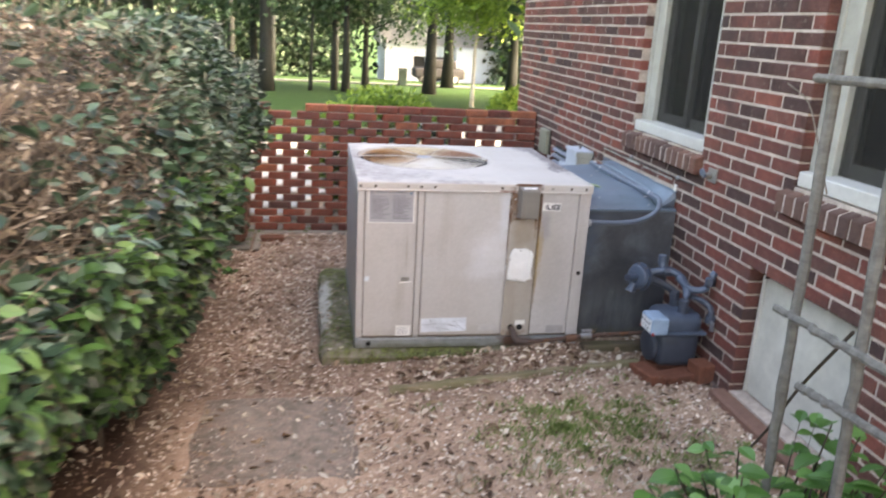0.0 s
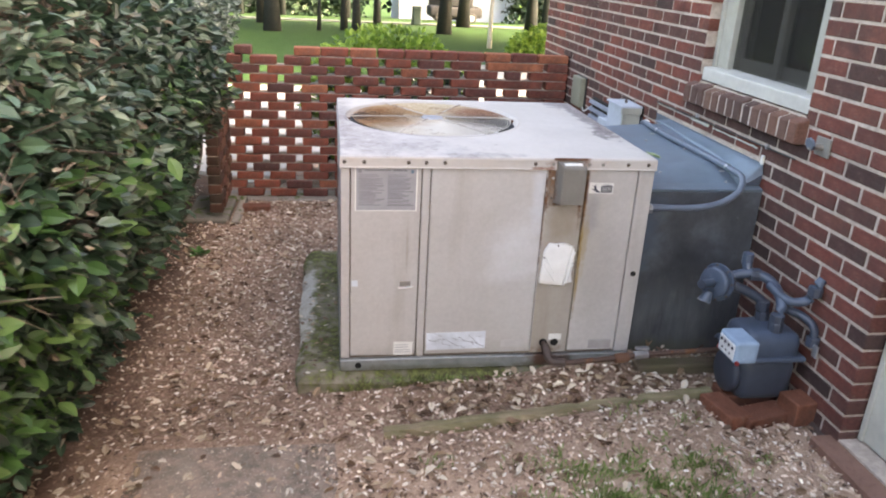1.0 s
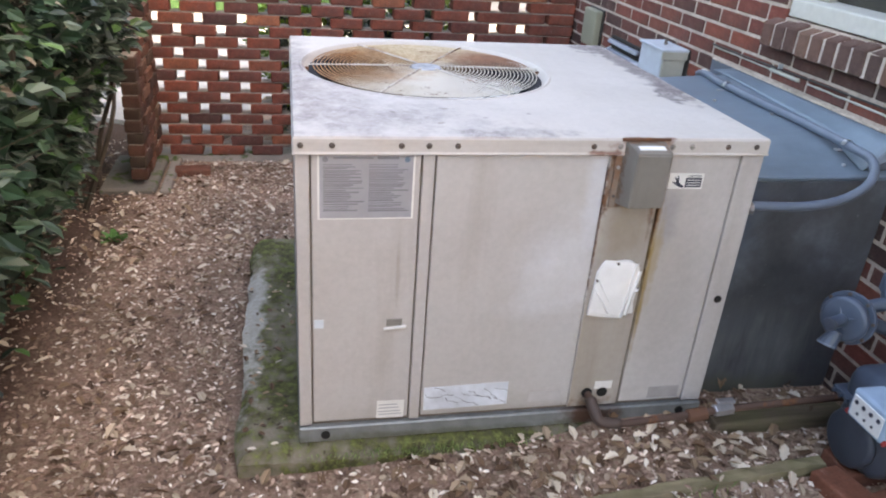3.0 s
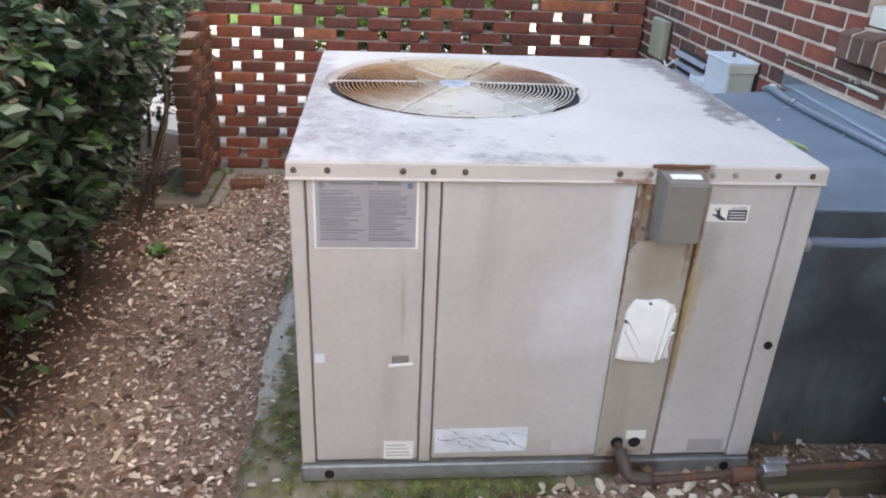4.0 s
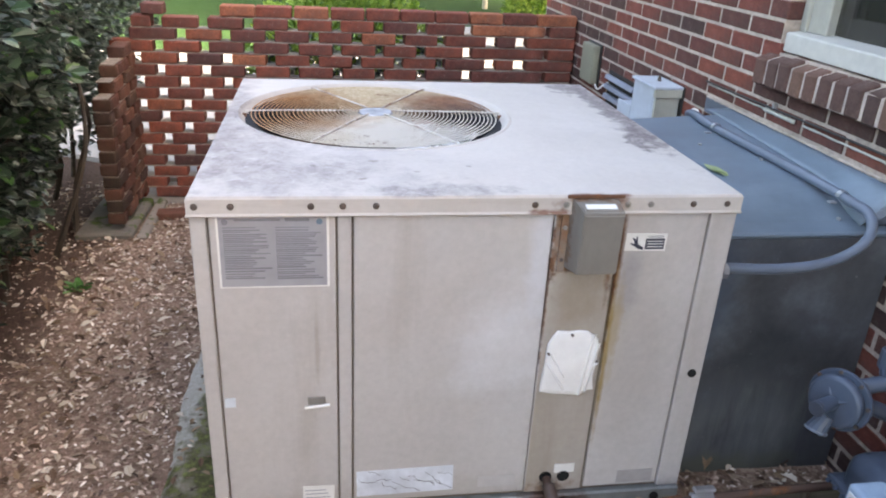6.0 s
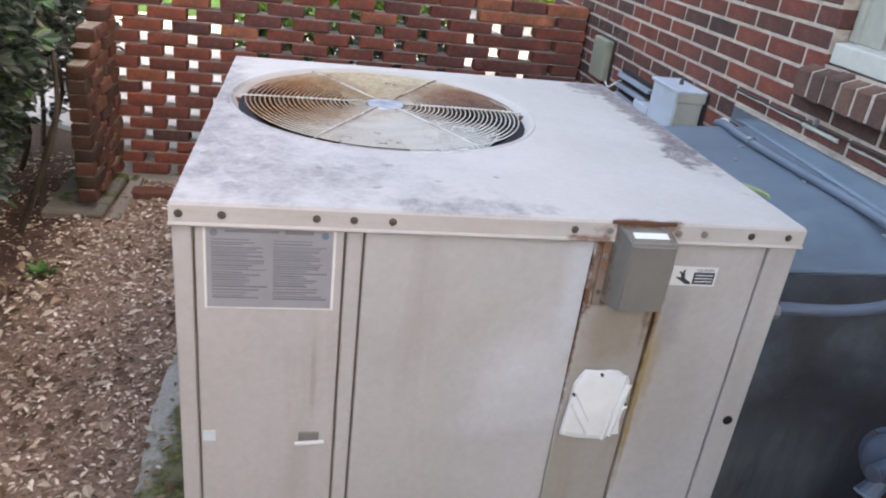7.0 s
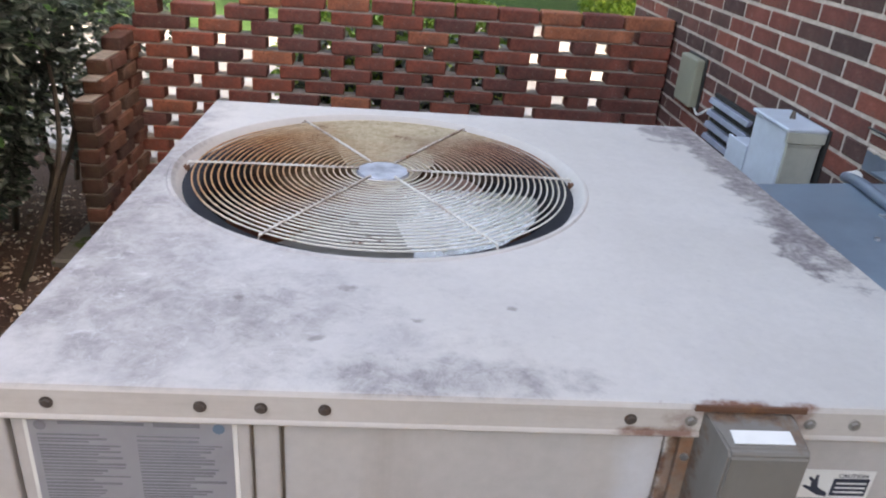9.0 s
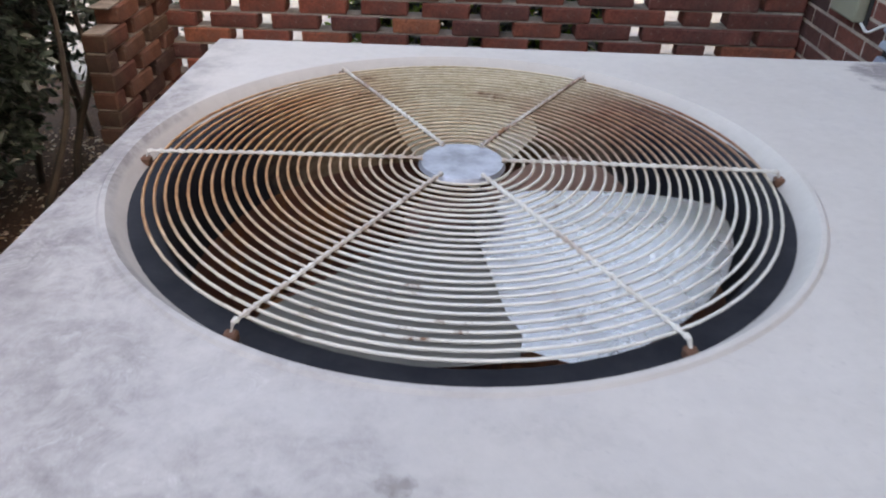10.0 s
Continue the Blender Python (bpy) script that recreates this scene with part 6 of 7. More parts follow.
cloud("leaves", *broad(np.array(P), np.array(Wd), np.array(Sz), np.array(Ro), 0.72, 0.22, plant.location), M_PLANT, plant, "broad fresh green leaves", "")

stub = thing("pipe_stub", (1.8, -0.54, 0.06), "short dark iron pipe stub lying at the wall foot", "pipe")
part("pipe", R((1.80, -0.45, 0.1), (1.79, -0.63, 0.085), 0.017, None, 10), M_IRONDARK, stub)
part("collar", R((1.79, -0.6, 0.087), (1.789, -0.64, 0.084), 0.022, None, 10), M_IRON, stub)

# ---- hedge ----
hedge = thing("hedge", (-1.25, -0.6, 0.0), "tall clipped evergreen hedge, half brown and bare, half leafy", "hedge")


def face_x(y, z):
    """The hedge's face on the path side."""
    k = 0.36 + 0.34 * sst(-y, 0.6, 1.6)
    x = -0.57 - k * max(0, 1.15 - z) ** 1.2 - 0.9 * max(0, z - 1.2) ** 1.7
    x -= 0.24 * sst(y, 0.8, 2.3) + 0.13 * sst(-y, 1.2, 2.4)
    return x + 0.07 * noise.noise((y * 1.7, z * 1.9, 0)) + 0.085 * noise.noise((y * 4.5, z * 4.5, 2)) + 0.045 * noise.noise((y * 12, z * 12, 6))


def skirt(y):
    """Height under which the hedge carries no leaves."""
    return 0.26 + 0.36 * sst(y, -0.15, 0.25) * (1 - sst(y, 0.55, 1.25))


def top_z(y):
    return 1.74 - 0.42 * sst(y, 1.0, 3.0) + 0.05 * noise.noise((y * 2, 7, 0))


# closed near-black shape that stands for the shade inside the hedge
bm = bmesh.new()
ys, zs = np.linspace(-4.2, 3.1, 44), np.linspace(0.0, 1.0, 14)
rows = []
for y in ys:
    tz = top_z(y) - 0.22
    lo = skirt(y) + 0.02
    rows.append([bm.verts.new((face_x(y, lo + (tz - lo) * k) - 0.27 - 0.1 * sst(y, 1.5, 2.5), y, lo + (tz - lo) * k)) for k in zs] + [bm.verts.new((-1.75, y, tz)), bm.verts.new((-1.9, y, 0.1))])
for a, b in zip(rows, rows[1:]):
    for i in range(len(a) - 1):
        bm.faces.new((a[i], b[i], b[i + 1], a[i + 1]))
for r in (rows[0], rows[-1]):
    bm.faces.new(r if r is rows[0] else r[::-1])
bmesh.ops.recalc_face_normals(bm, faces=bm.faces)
part("inner_filler", bm, M_CORE, hedge, "near-black filler for the shaded inside of the hedge")


def hedge_points(n, y0, y1, z0, z1, depth):
    out = []
    while len(out) < n:
        y, z = rng.uniform(y0, y1), rng.uniform(z0, z1)
        tz = top_z(y)
        if (z < skirt(y) - 0.05 and rng.random() < 0.93) or (y > -1.2 and rng.random() < 0.8 * sst(-noise.noise((y * 3.4, z * 3.8, 9)), 0.0, 0.3)):
            continue
        if z1 > 1.5 and rng.random() < 0.3:
            x = rng.uniform(-1.9, face_x(y, tz - 0.1))
            z = tz - abs(rng.normal(0, 0.05)) + 0.03 * noise.noise((x * 5, y * 5, 1))
        else:
            if z > tz:
                continue
            x = face_x(y, z) - abs(rng.normal(0, depth)) + 0.02
        out.append((x, y, z))
    return np.array(out)


def hedge_leaves(name, n, y0, y1, z0, z1, mat, size, label, depth=0.11, wide=0.55, round_leaf=False):
    p = hedge_points(n, y0, y1, z0, z1, depth)
    d = rng.normal(0, 1, (n, 3)) * np.array((1, 1, 0.55)) + np.array((0.9, -0.2, -0.05))
    make = broad(p, d, rng.uniform(size[0], size[1], n), rng.normal(0, 0.8, n), wide, 0.15, hedge.location) if round_leaf else leaves(p, d, rng.uniform(size[0], size[1], n), rng.normal(0, 0.8, n), 0.25, wide, hedge.location)
    cloud(name, *make, mat, hedge, label)


hedge_leaves("green_leaves", 7400, -1.0, 1.0, 0.3, 1.8, M_HEDGE, (0.036, 0.072), "dark glossy green leaves", 0.17)
hedge_leaves("low_leaves", 260, -1.0, 1.0, 0.08, 0.46, M_HEDGE, (0.035, 0.07), "sparse low green leaves", 0.13)
hedge_leaves("green_leaves", 17000, 0.8, 2.45, 0.2, 1.8, M_HEDGEDARK, (0.026, 0.054), "dull dark green leaves", 0.16)
hedge_leaves("green_leaves", 6800, 2.3, 4.2, 0.25, 1.6, M_HEDGEDARK, (0.03, 0.06), "sparse dark green leaves", 0.22)
hedge_leaves("green_leaves", 12500, -4.2, -0.75, 0.34, 1.26, M_HEDGE, (0.032, 0.062), "dark glossy green leaves", 0.09, 0.55, True)
hedge_leaves("green_leaves", 900, -1.3, -0.8, 0.85, 1.5, M_HEDGE, (0.035, 0.068), "dark glossy green leaves")
hedge_leaves("green_leaves", 260, -2.6, -1.0, 0.9, 1.8, M_HEDGE, (0.03, 0.06), "thinning green leaves", 0.05)
# these leaves put the sky's glancing reflection into a pale leaf colour
hedge_leaves("glare_leaves", 600, -1.15, -0.1, 1.1, 1.8, M_GREYLEAF, (0.03, 0.055), "pale grey-green leaves near the top", 0.035)
hedge_leaves("glare_leaves", 120, -0.8, 1.4, 1.1, 1.8, M_GREYLEAF, (0.03, 0.055), "pale grey-green leaves near the top", 0.03)
hedge_leaves("young_leaves", 1500, -2.9, -1.3, 0.36, 1.3, M_YOUNG, (0.036, 0.068), "pale fresh green shoots", 0.04, 0.55, True)
hedge_leaves("young_leaves", 380, -1.3, -0.6, 0.36, 0.9, M_YOUNG, (0.04, 0.075), "pale fresh green shoots", 0.04, 0.55, True)
hedge_leaves("green_leaves", 900, -4.2, -0.75, 1.2, 1.55, M_HEDGE, (0.032, 0.06), "green leaves among bare twigs", 0.05, 0.55, True)
hedge_leaves("dead_leaves", 1400, -4.2, -0.75, 0.85, 1.25, M_DEAD, (0.02, 0.04), "dry brown leaves", 0.06, 0.42)
hedge_leaves("young_leaves", 170, -1.3, -0.5, 0.9, 1.25, M_YOUNG, (0.045, 0.075), "pale fresh green shoots", 0.03, 0.55, True)
hedge_leaves("young_leaves", 150, -0.5, 2.0, 0.1, 1.3, M_YOUNG, (0.04, 0.065), "pale fresh green shoots", 0.03)
hedge_leaves("dead_leaves", 7000, -4.2, -0.75, 1.22, 1.8, M_DEAD, (0.012, 0.034), "dry brown leaves", 0.1, 0.42)
hedge_leaves("dead_leaves", 1500, -1.8, 1.2, 0.1, 1.5, M_DEAD, (0.025, 0.045), "dry brown leaves", 0.17, 0.45)
p = np.stack([-1.86 - np.abs(rng.normal(0, 0.05, 9000)), rng.uniform(-4.25, 3.2, 9000), rng.uniform(0.05, 1.5, 9000)], 1)
q = np.stack([rng.uniform(-1.9, -0.95, 1800), -4.2 - np.abs(rng.normal(0, 0.05, 1800)), rng.uniform(0.05, 1.6, 1800)], 1)
p = np.concatenate([p, q])
d = rng.normal(0, 1, p.shape) + np.array((-0.9, -0.2, 0.0))
cloud("outer_leaves", *leaves(p, d, rng.uniform(0.05, 0.1, len(p)), rng.normal(0, 0.8, len(p)), 0.25, 0.55, hedge.location), M_HEDGE, hedge, "green leaves on the far side")
vs, fs = [], []
for k in range(2500):
    y = rng.uniform(-4.1, -0.7) if k < 2100 else rng.uniform(-0.7, 3.0)
    z = rng.uniform(0.95 if y < -0.7 else 0.1, top_z(y) - 0.06)
    a = np.array((face_x(y, z) - rng.uniform(0.08, 0.3), y, z))
    d = np.array((rng.uniform(-0.1, 0.8), rng.uniform(-0.9, 0.9), rng.uniform(-0.4, 1.0)))
    d /= np.linalg.norm(d)
    L, r = rng.uniform(0.08, 0.32), rng.uniform(0.0012, 0.003)
    u = np.cross(d, (0.3, 0.5, 0.8))
    u /= np.linalg.norm(u)
    w = np.cross(d, u)
    e = rng.normal(0, 0.025, 3)
    b = len(vs)
    for p, q in ((a, r), (a + d * L * 0.5 + e, r * 0.75), (a + d * L, r * 0.3)):
        for c in (0.0, 2.094, 4.189):
            vs.append(tuple(p + q * (math.cos(c) * u + math.sin(c) * w)))
    for j in (0, 3):
        for i in range(3):
            fs.append((b + j + i, b + j + (i + 1) % 3, b + j + 3 + (i + 1) % 3, b + j + 3 + i))
vs = (np.array(vs) - np.array(hedge.location)).tolist()
cloud("dry_twig_growth", vs, fs, M_TWIG, hedge, "thin dry brown twigs")
for k in range(31):
    y = -4.0 + 0.25 * k + rng.uniform(-0.08, 0.08)
    p0 = Vector((-1.2 + rng.uniform(-0.2, 0.15), y, -0.15))
    pts = [p0]
    for j in range(4):
        pts.append(pts[-1] + Vector((rng.uniform(-0.06, 0.13), rng.uniform(-0.09, 0.09), rng.uniform(0.2, 0.34))))
    part("stem", T(smooth_path(pts, 3), [0.017 - 0.001 * i for i in range(13)], 6), M_BRANCH, hedge)

# ---- lime shrub behind the screen ----
shrub = thing("lime_shrub", (0.45, 3.7, -0.12), "bright yellow-green shrub behind the brick screen", "shrub")
n = 5200
u = rng.normal(0, 1, (n, 3))
u /= np.linalg.norm(u, axis=1, keepdims=True)
r = rng.uniform(0.55, 1.0, n) ** 0.5
p = np.stack([0.46 + 0.74 * u[:, 0] * r, 3.72 + 0.36 * u[:, 1] * r, 0.53 + 0.64 * u[:, 2] * r], 1)
p[:, 2] += np.array([0.07 * noise.noise((a * 4, b * 4, 3)) for a, b, _ in p])
cloud("leaves", *leaves(p, u + rng.normal(0, 0.7, (n, 3)), rng.uniform(0.035, 0.075, n), rng.uniform(-1.5, 1.5, n), 0.3, 0.55, shrub.location), M_LIME, shrub, "yellow-green leaves", "")
# inner leaves use a darker leaf colour to paint the shrub's inner shade
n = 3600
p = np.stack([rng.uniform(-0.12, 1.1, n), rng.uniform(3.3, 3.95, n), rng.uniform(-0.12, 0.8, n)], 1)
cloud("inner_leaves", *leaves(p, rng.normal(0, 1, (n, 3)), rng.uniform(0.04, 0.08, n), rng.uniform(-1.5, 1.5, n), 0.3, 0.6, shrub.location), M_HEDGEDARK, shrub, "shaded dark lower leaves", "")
bm = bmesh.new()
for k in range(14):
    a = rng.uniform(0, 6.28)
    q = Vector((0.48 + 0.5 * math.cos(a), 3.72 + 0.25 * math.sin(a), rng.uniform(0.5, 0.95)))
    f = Vector((0.48 + 0.15 * math.cos(a), 3.72 + 0.1 * math.sin(a), -0.13))
    part("stem", T([f, f.lerp(q, 0.5), q], [0.012, 0.008, 0.003], 5), M_BRANCH, shrub)


# ---- trees, woods, far things ----
def tree(x, y, height, radius, crown_r, crown_z, count, leaf, mat, label, lean=0.0, name="tree", bark=M_BARK):
    z = gz(x, y) - 0.1
    t = thing(name, (x, y, z), label, "tree", "trees on the lawn")
    bm = bmesh.new()
    axis = [Vector((x + lean * s * height + 0.12 * radius * math.sin(3 * s + x), y, z + height * s)) for s in np.linspace(0, 1, 9)]
    tube(bm, axis, [radius * (1.5 if i == 0 else 1.12 if i == 1 else 1) * (1 - 0.075 * i) for i in range(9)], 10)
    ends = []
    for k in range(9):
        s = rng.uniform(crown_z / height, 0.95) if crown_z < height else 0.8
        f = axis[0].lerp(axis[-1], s)
        a = rng.uniform(0, 6.28)
        q = f + Vector((math.cos(a), math.sin(a), rng.uniform(0.1, 0.7))) * crown_r * rng.uniform(0.4, 0.85)
        tube(bm, [f, f.lerp(q, 0.5) + Vector((0, 0, 0.1)), q], [radius * 0.32, radius * 0.2, radius * 0.07], 6)
        ends += [q, f.lerp(q, 0.6)]
    part("trunk", bm, bark, t, smooth=True)
    ends += [axis[-1], axis[-2]]
    cen = np.array([ends[i % len(ends)] for i in range(count)], dtype=float)
    p = cen + rng.normal(0, 1, (count, 3)) * np.array((0.3, 0.3, 0.2)) * crown_r
    cloud("crown", *leaves(p, rng.normal(0, 1, (count, 3)), rng.uniform(leaf * 0.6, leaf * 1.3, count), rng.uniform(-1.5, 1.5, count), 0.3, 0.7, t.location), mat, t, "leafy crown", "")
    return t


tree(-1.85, 22.95, 11, 0.21, 3.6, 3.2, 5000, 0.2, M_TREELEAF, "large dark-trunked tree on the lawn")
tree(-2.6, 27.5, 11, 0.14, 2.5, 2.4, 4000, 0.2, M_TREELEAF, "slim tree on the lawn")
tree(-0.4, 24.0, 7, 0.06, 1.8, 2.0, 2200, 0.17, M_TREELEAF, "slim young tree on the lawn", 0.03)
tree(0.45, 24.6, 10, 0.10, 2.2, 2.0, 4200, 0.18, M_TREELEAF, "slim dark tree on the lawn")
tree(0.85, 24.0, 10, 0.12, 2.2, 2.2, 4200, 0.18, M_TREELEAF, "slim dark tree on the lawn")
tree(1.7, 26.4, 9, 0.12, 2.6, 1.7, 5500, 0.18, M_TREELEAF, "dark leafy tree on the lawn")
tree(4.0, 24.5, 11, 0.2, 3.4, 3.0, 5000, 0.19, M_TREELEAF, "tall tree with a dark trunk on the lawn", 0.012)
tree(5.7, 30.5, 11, 0.22, 3.4, 3.2, 4200, 0.2, M_TREELEAF, "tall tree with a dark trunk on the lawn")
tree(4.45, 18.7, 4.8, 0.055, 1.9, 2.3, 9500, 0.11, M_LIME, "slender sapling with light green leaves and pale bark", bark=M_PALEBARK)
tree(8.3, 29.0, 10, 0.2, 3.2, 2.6, 5200, 0.2, M_LIME, "tree beside the white house")
# mostly out of view, added to darken what the window glass reflects
for x, y, s in ((-9, 20, 1.0), (-14, 27, 1.2), (-7, 30, 1.1), (-18, 14, 1.1), (-11, 9, 1.0), (-20, 3, 1.2)):
    tree(x, y, 10 * s, 0.25 * s, 3.6 * s, 2.6 * s, 1500, 0.5, M_TREELEAF, "full green tree beyond the hedge, added for window reflections")
# hidden behind the house, added only for the shadows on the lawn
for x, y, s in ((8.5, 11.5, 1.0), (11.5, 13.5, 1.1), (8.2, 15.5, 1.0), (12, 17.5, 1.2), (9.2, 19.5, 1.0), (13, 12, 1.2)):
    tree(x, y, 9 * s, 0.25 * s, 3.8 * s, 2.2 * s, 2200, 0.5, M_TREELEAF, "unseen tree added to cast shade on the lawn")
# low shrubs by the house corner
for x, y, s in ((4.2, 13.2, 0.7), (4.9, 14.5, 0.8)):
    b = thing("shrub", (x, y, gz(x, y)), "round green shrub near the house corner", "shrub")
    n = 1300
    u = rng.normal(0, 1, (n, 3))
    u /= np.linalg.norm(u, axis=1, keepdims=True)
    p = np.array((x, y, gz(x, y) + 0.5 * s)) + u * np.array((0.7, 0.7, 0.6)) * s * rng.uniform(0.6, 1, (n, 1)) ** 0.5
    cloud("leaves", *leaves(p, u + rng.normal(0, 0.7, (n, 3)), rng.uniform(0.07, 0.14, n), rng.uniform(-1.5, 1.5, n), 0.3, 0.6, b.location), M_LIME, b, "light green leaves", "")
# woods
n = 120000
x = rng.uniform(-60, 60, n)
y = rng.uniform(52, 66, n) + 0.06 * np.abs(x) * -1
h = rng.uniform(0, 1, n) ** 1.15
top = 10 + 3 * np.sin(x * 0.35) + 2 * np.sin(x * 0.9 + 1)
p = np.stack([x, y, -2.4 + (top + 2) * h], 1)
keep = ~((x > 2.5) & (x < 13) & (y < 64) & (p[:, 2] < 2.2))
p = p[keep]
n = len(p)
cloud("far_woods", *leaves(p, rng.normal(0, 1, (n, 3)), rng.uniform(0.22, 0.62, n), rng.uniform(-1.5, 1.5, n), 0.3, 0.75), M_WOODS, None, "dense green woods across the road", "woods")
for k in range(26):
    x = -50 + 4 * k + rng.uniform(-1.2, 1.2)
    if 2 < x < 13 or -2.2 < x < -0.6:
        continue
    y = rng.uniform(46, 51)
    solid("woods_trunk", T([(x, y, gz(x, y) - 0.2), (x + 0.1, y, gz(x, y) + 4), (x + rng.uniform(-0.4, 0.4), y, gz(x, y) + 9)], [0.25, 0.2, 0.14], 8), M_BARK, "dark tree trunk at the edge of the woods", "tree trunk", group="trunks at the woods", smooth=True)

# white house across the road
HZ = gz(7, 60)
fh = thing("white_house", (8, 60, HZ), "white house with pale grey roof across the road", "house")
part("wall", B(5.3, 14.5, 58, 66, HZ - 0.3, HZ + 3.0), M_FARWHITE, fh, "white siding")
bm = bmesh.new()
v = [bm.verts.new(c) for c in ((4.9, 57.6, HZ + 3.0), (14.9, 57.6, HZ + 3.0), (4.9, 66.4, HZ + 3.0), (14.9, 66.4, HZ + 3.0), (4.9, 62, HZ + 5.2), (14.9, 62, HZ + 5.2))]
for f in ((0, 1, 5, 4), (2, 4, 5, 3), (0, 4, 2), (1, 3, 5), (0, 2, 3, 1)):
    bm.faces.new([v[i] for i in f])
bmesh.ops.recalc_face_normals(bm, faces=bm.faces)
part("roof", bm, M_FARROOF, fh, "pale grey roof")
part("garage_wing", B(10.8, 14.2, 56.2, 57.9, HZ - 0.3, HZ + 2.9), M_FARWHITE, fh)
for x0, x1, z0, z1 in ((7.6, 8.5, 0.9, 2.1), (9.4, 10.2, 0.2, 2.1)):
    w = part("window", B(x0, x1, 57.94, 57.99, HZ + z0, HZ + z1), M_FARDARK, fh)
    part("window_frame", B(x0 - 0.08, x1 + 0.08, 57.96, 57.998, HZ + z0 - 0.08, HZ + z1 + 0.08), M_FARWHITE, w)
car = thing("parked_car", (7.6, 47, gz(7.6, 47)), "black car parked in front of the white house", "car")
cz = gz(7.6, 47)
part("body", B(6.2, 9.6, 46.1, 47.9, cz + 0.35, cz + 1.0, 0.15, 3), M_FARDARK, car, smooth=True)
bm = B(7.1, 9.0, 46.25, 47.75, cz + 0.98, cz + 1.55, 0.12, 3)
part("cabin", bm, M_FARDARK, car, smooth=True)
for wx in (6.9, 8.9):
    for wy in (46.15, 47.85):
        w = part("wheel", C((wx, wy, cz + 0.33), (0, 1, 0), 0.33, 0.2, 20, 0.03), M_CABLE, car)
        part("rim", C((wx, wy + (0.08 if wy > 47 else -0.08), cz + 0.33), (0, 1, 0), 0.2, 0.06, 16), M_ZINC, w)
bz = gz(3.6, 30)
wb = thing("wheeled_bin", (3.55, 29.6, bz), "dark green wheeled bin by the road", "bin")
part("body", B(3.38, 3.72, 29.38, 29.82, bz + 0.05, bz + 0.72, 0.04, 2), M_BIN, wb)
part("lid", B(3.36, 3.74, 29.36, 29.85, bz + 0.72, bz + 0.78, 0.025, 2), M_BIN, wb)
for x in (3.39, 3.71):
    part("wheel", C((x, 29.85, bz + 0.1), (1, 0, 0), 0.1, 0.05, 14), M_CABLE, wb)

# ---- ground litter ----
def ground_pieces(n, x0, x1, y0, y1, dens=None):
    out = []
    while len(out) < n:
        x, y = rng.uniform(x0, x1), rng.uniform(y0, y1)
        if -0.2 < x < 0.2 and -0.06 < y < 0.9 or -0.12 < x < 1.245 and -0.045 < y < 1.4 or x > 1.2 and 0.12 < y < 1.2 or 1.24 < x < 1.73 and -0.1 < y < -0.02 or y > 2.88 and x > -1.0 or x < -0.7 and y > 2.32 and x > -1.03:
            continue
        if dens and rng.random() > dens(x, y):
            continue
        out.append((x, y, gz(x, y) + 0.008))
    return np.array(out)


def slab_thin(x, y):
    """Fewer pieces on the slab and on the bare soil by the hedge."""
    if -0.75 < x < 0 and -1.08 < y < -0.34:
        return 0.42
    patch = math.exp(-((x - 1.0) / 0.35) ** 2 - ((y + 0.85) / 0.3) ** 2)
    return 1.0 - 0.6 * sst(-x, 0.72, 0.98) * sst(y, -1.8, -1.0) - 0.5 * patch


def litter(name, n, area, size, wide, mat, label, tilt, dens=None):
    p = ground_pieces(n, *area, dens)
    a = rng.uniform(0, 6.283, n)
    d = np.stack([np.cos(a), np.sin(a), rng.normal(0, tilt, n)], 1)
    p[:, 2] += rng.uniform(0, 0.008, n)
    cloud(name, *leaves(p, d, rng.uniform(*size, n), rng.normal(0, tilt * 1.6, n), 0.25, wide), mat, None, label, "leaf litter")


litter("mulch_chips", 40000, (-1.9, 1.8, -2.6, 3.34), (0.009, 0.028), 0.45, M_LITTER, "brown bark mulch and leaf fragments on the soil", 0.25, slab_thin)
litter("mulch_chips", 3600, (-1.6, 1.8, -5.0, -2.4), (0.015, 0.045), 0.5, M_LITTER, "brown bark mulch and leaf fragments on the soil", 0.25)
# pale chips that also lighten the front ground in place of light
litter("mulch_chips", 6000, (-0.9, 1.8, -2.6, -0.4), (0.012, 0.03), 0.5, M_CHIP, "pinkish pale bark chips on the soil", 0.25, slab_thin)
litter("dry_leaves", 3600, (-1.6, 1.78, -2.6, 3.3), (0.025, 0.055), 0.5, M_OAK, "dry pale tan leaves scattered over the mulch", 0.3, slab_thin)


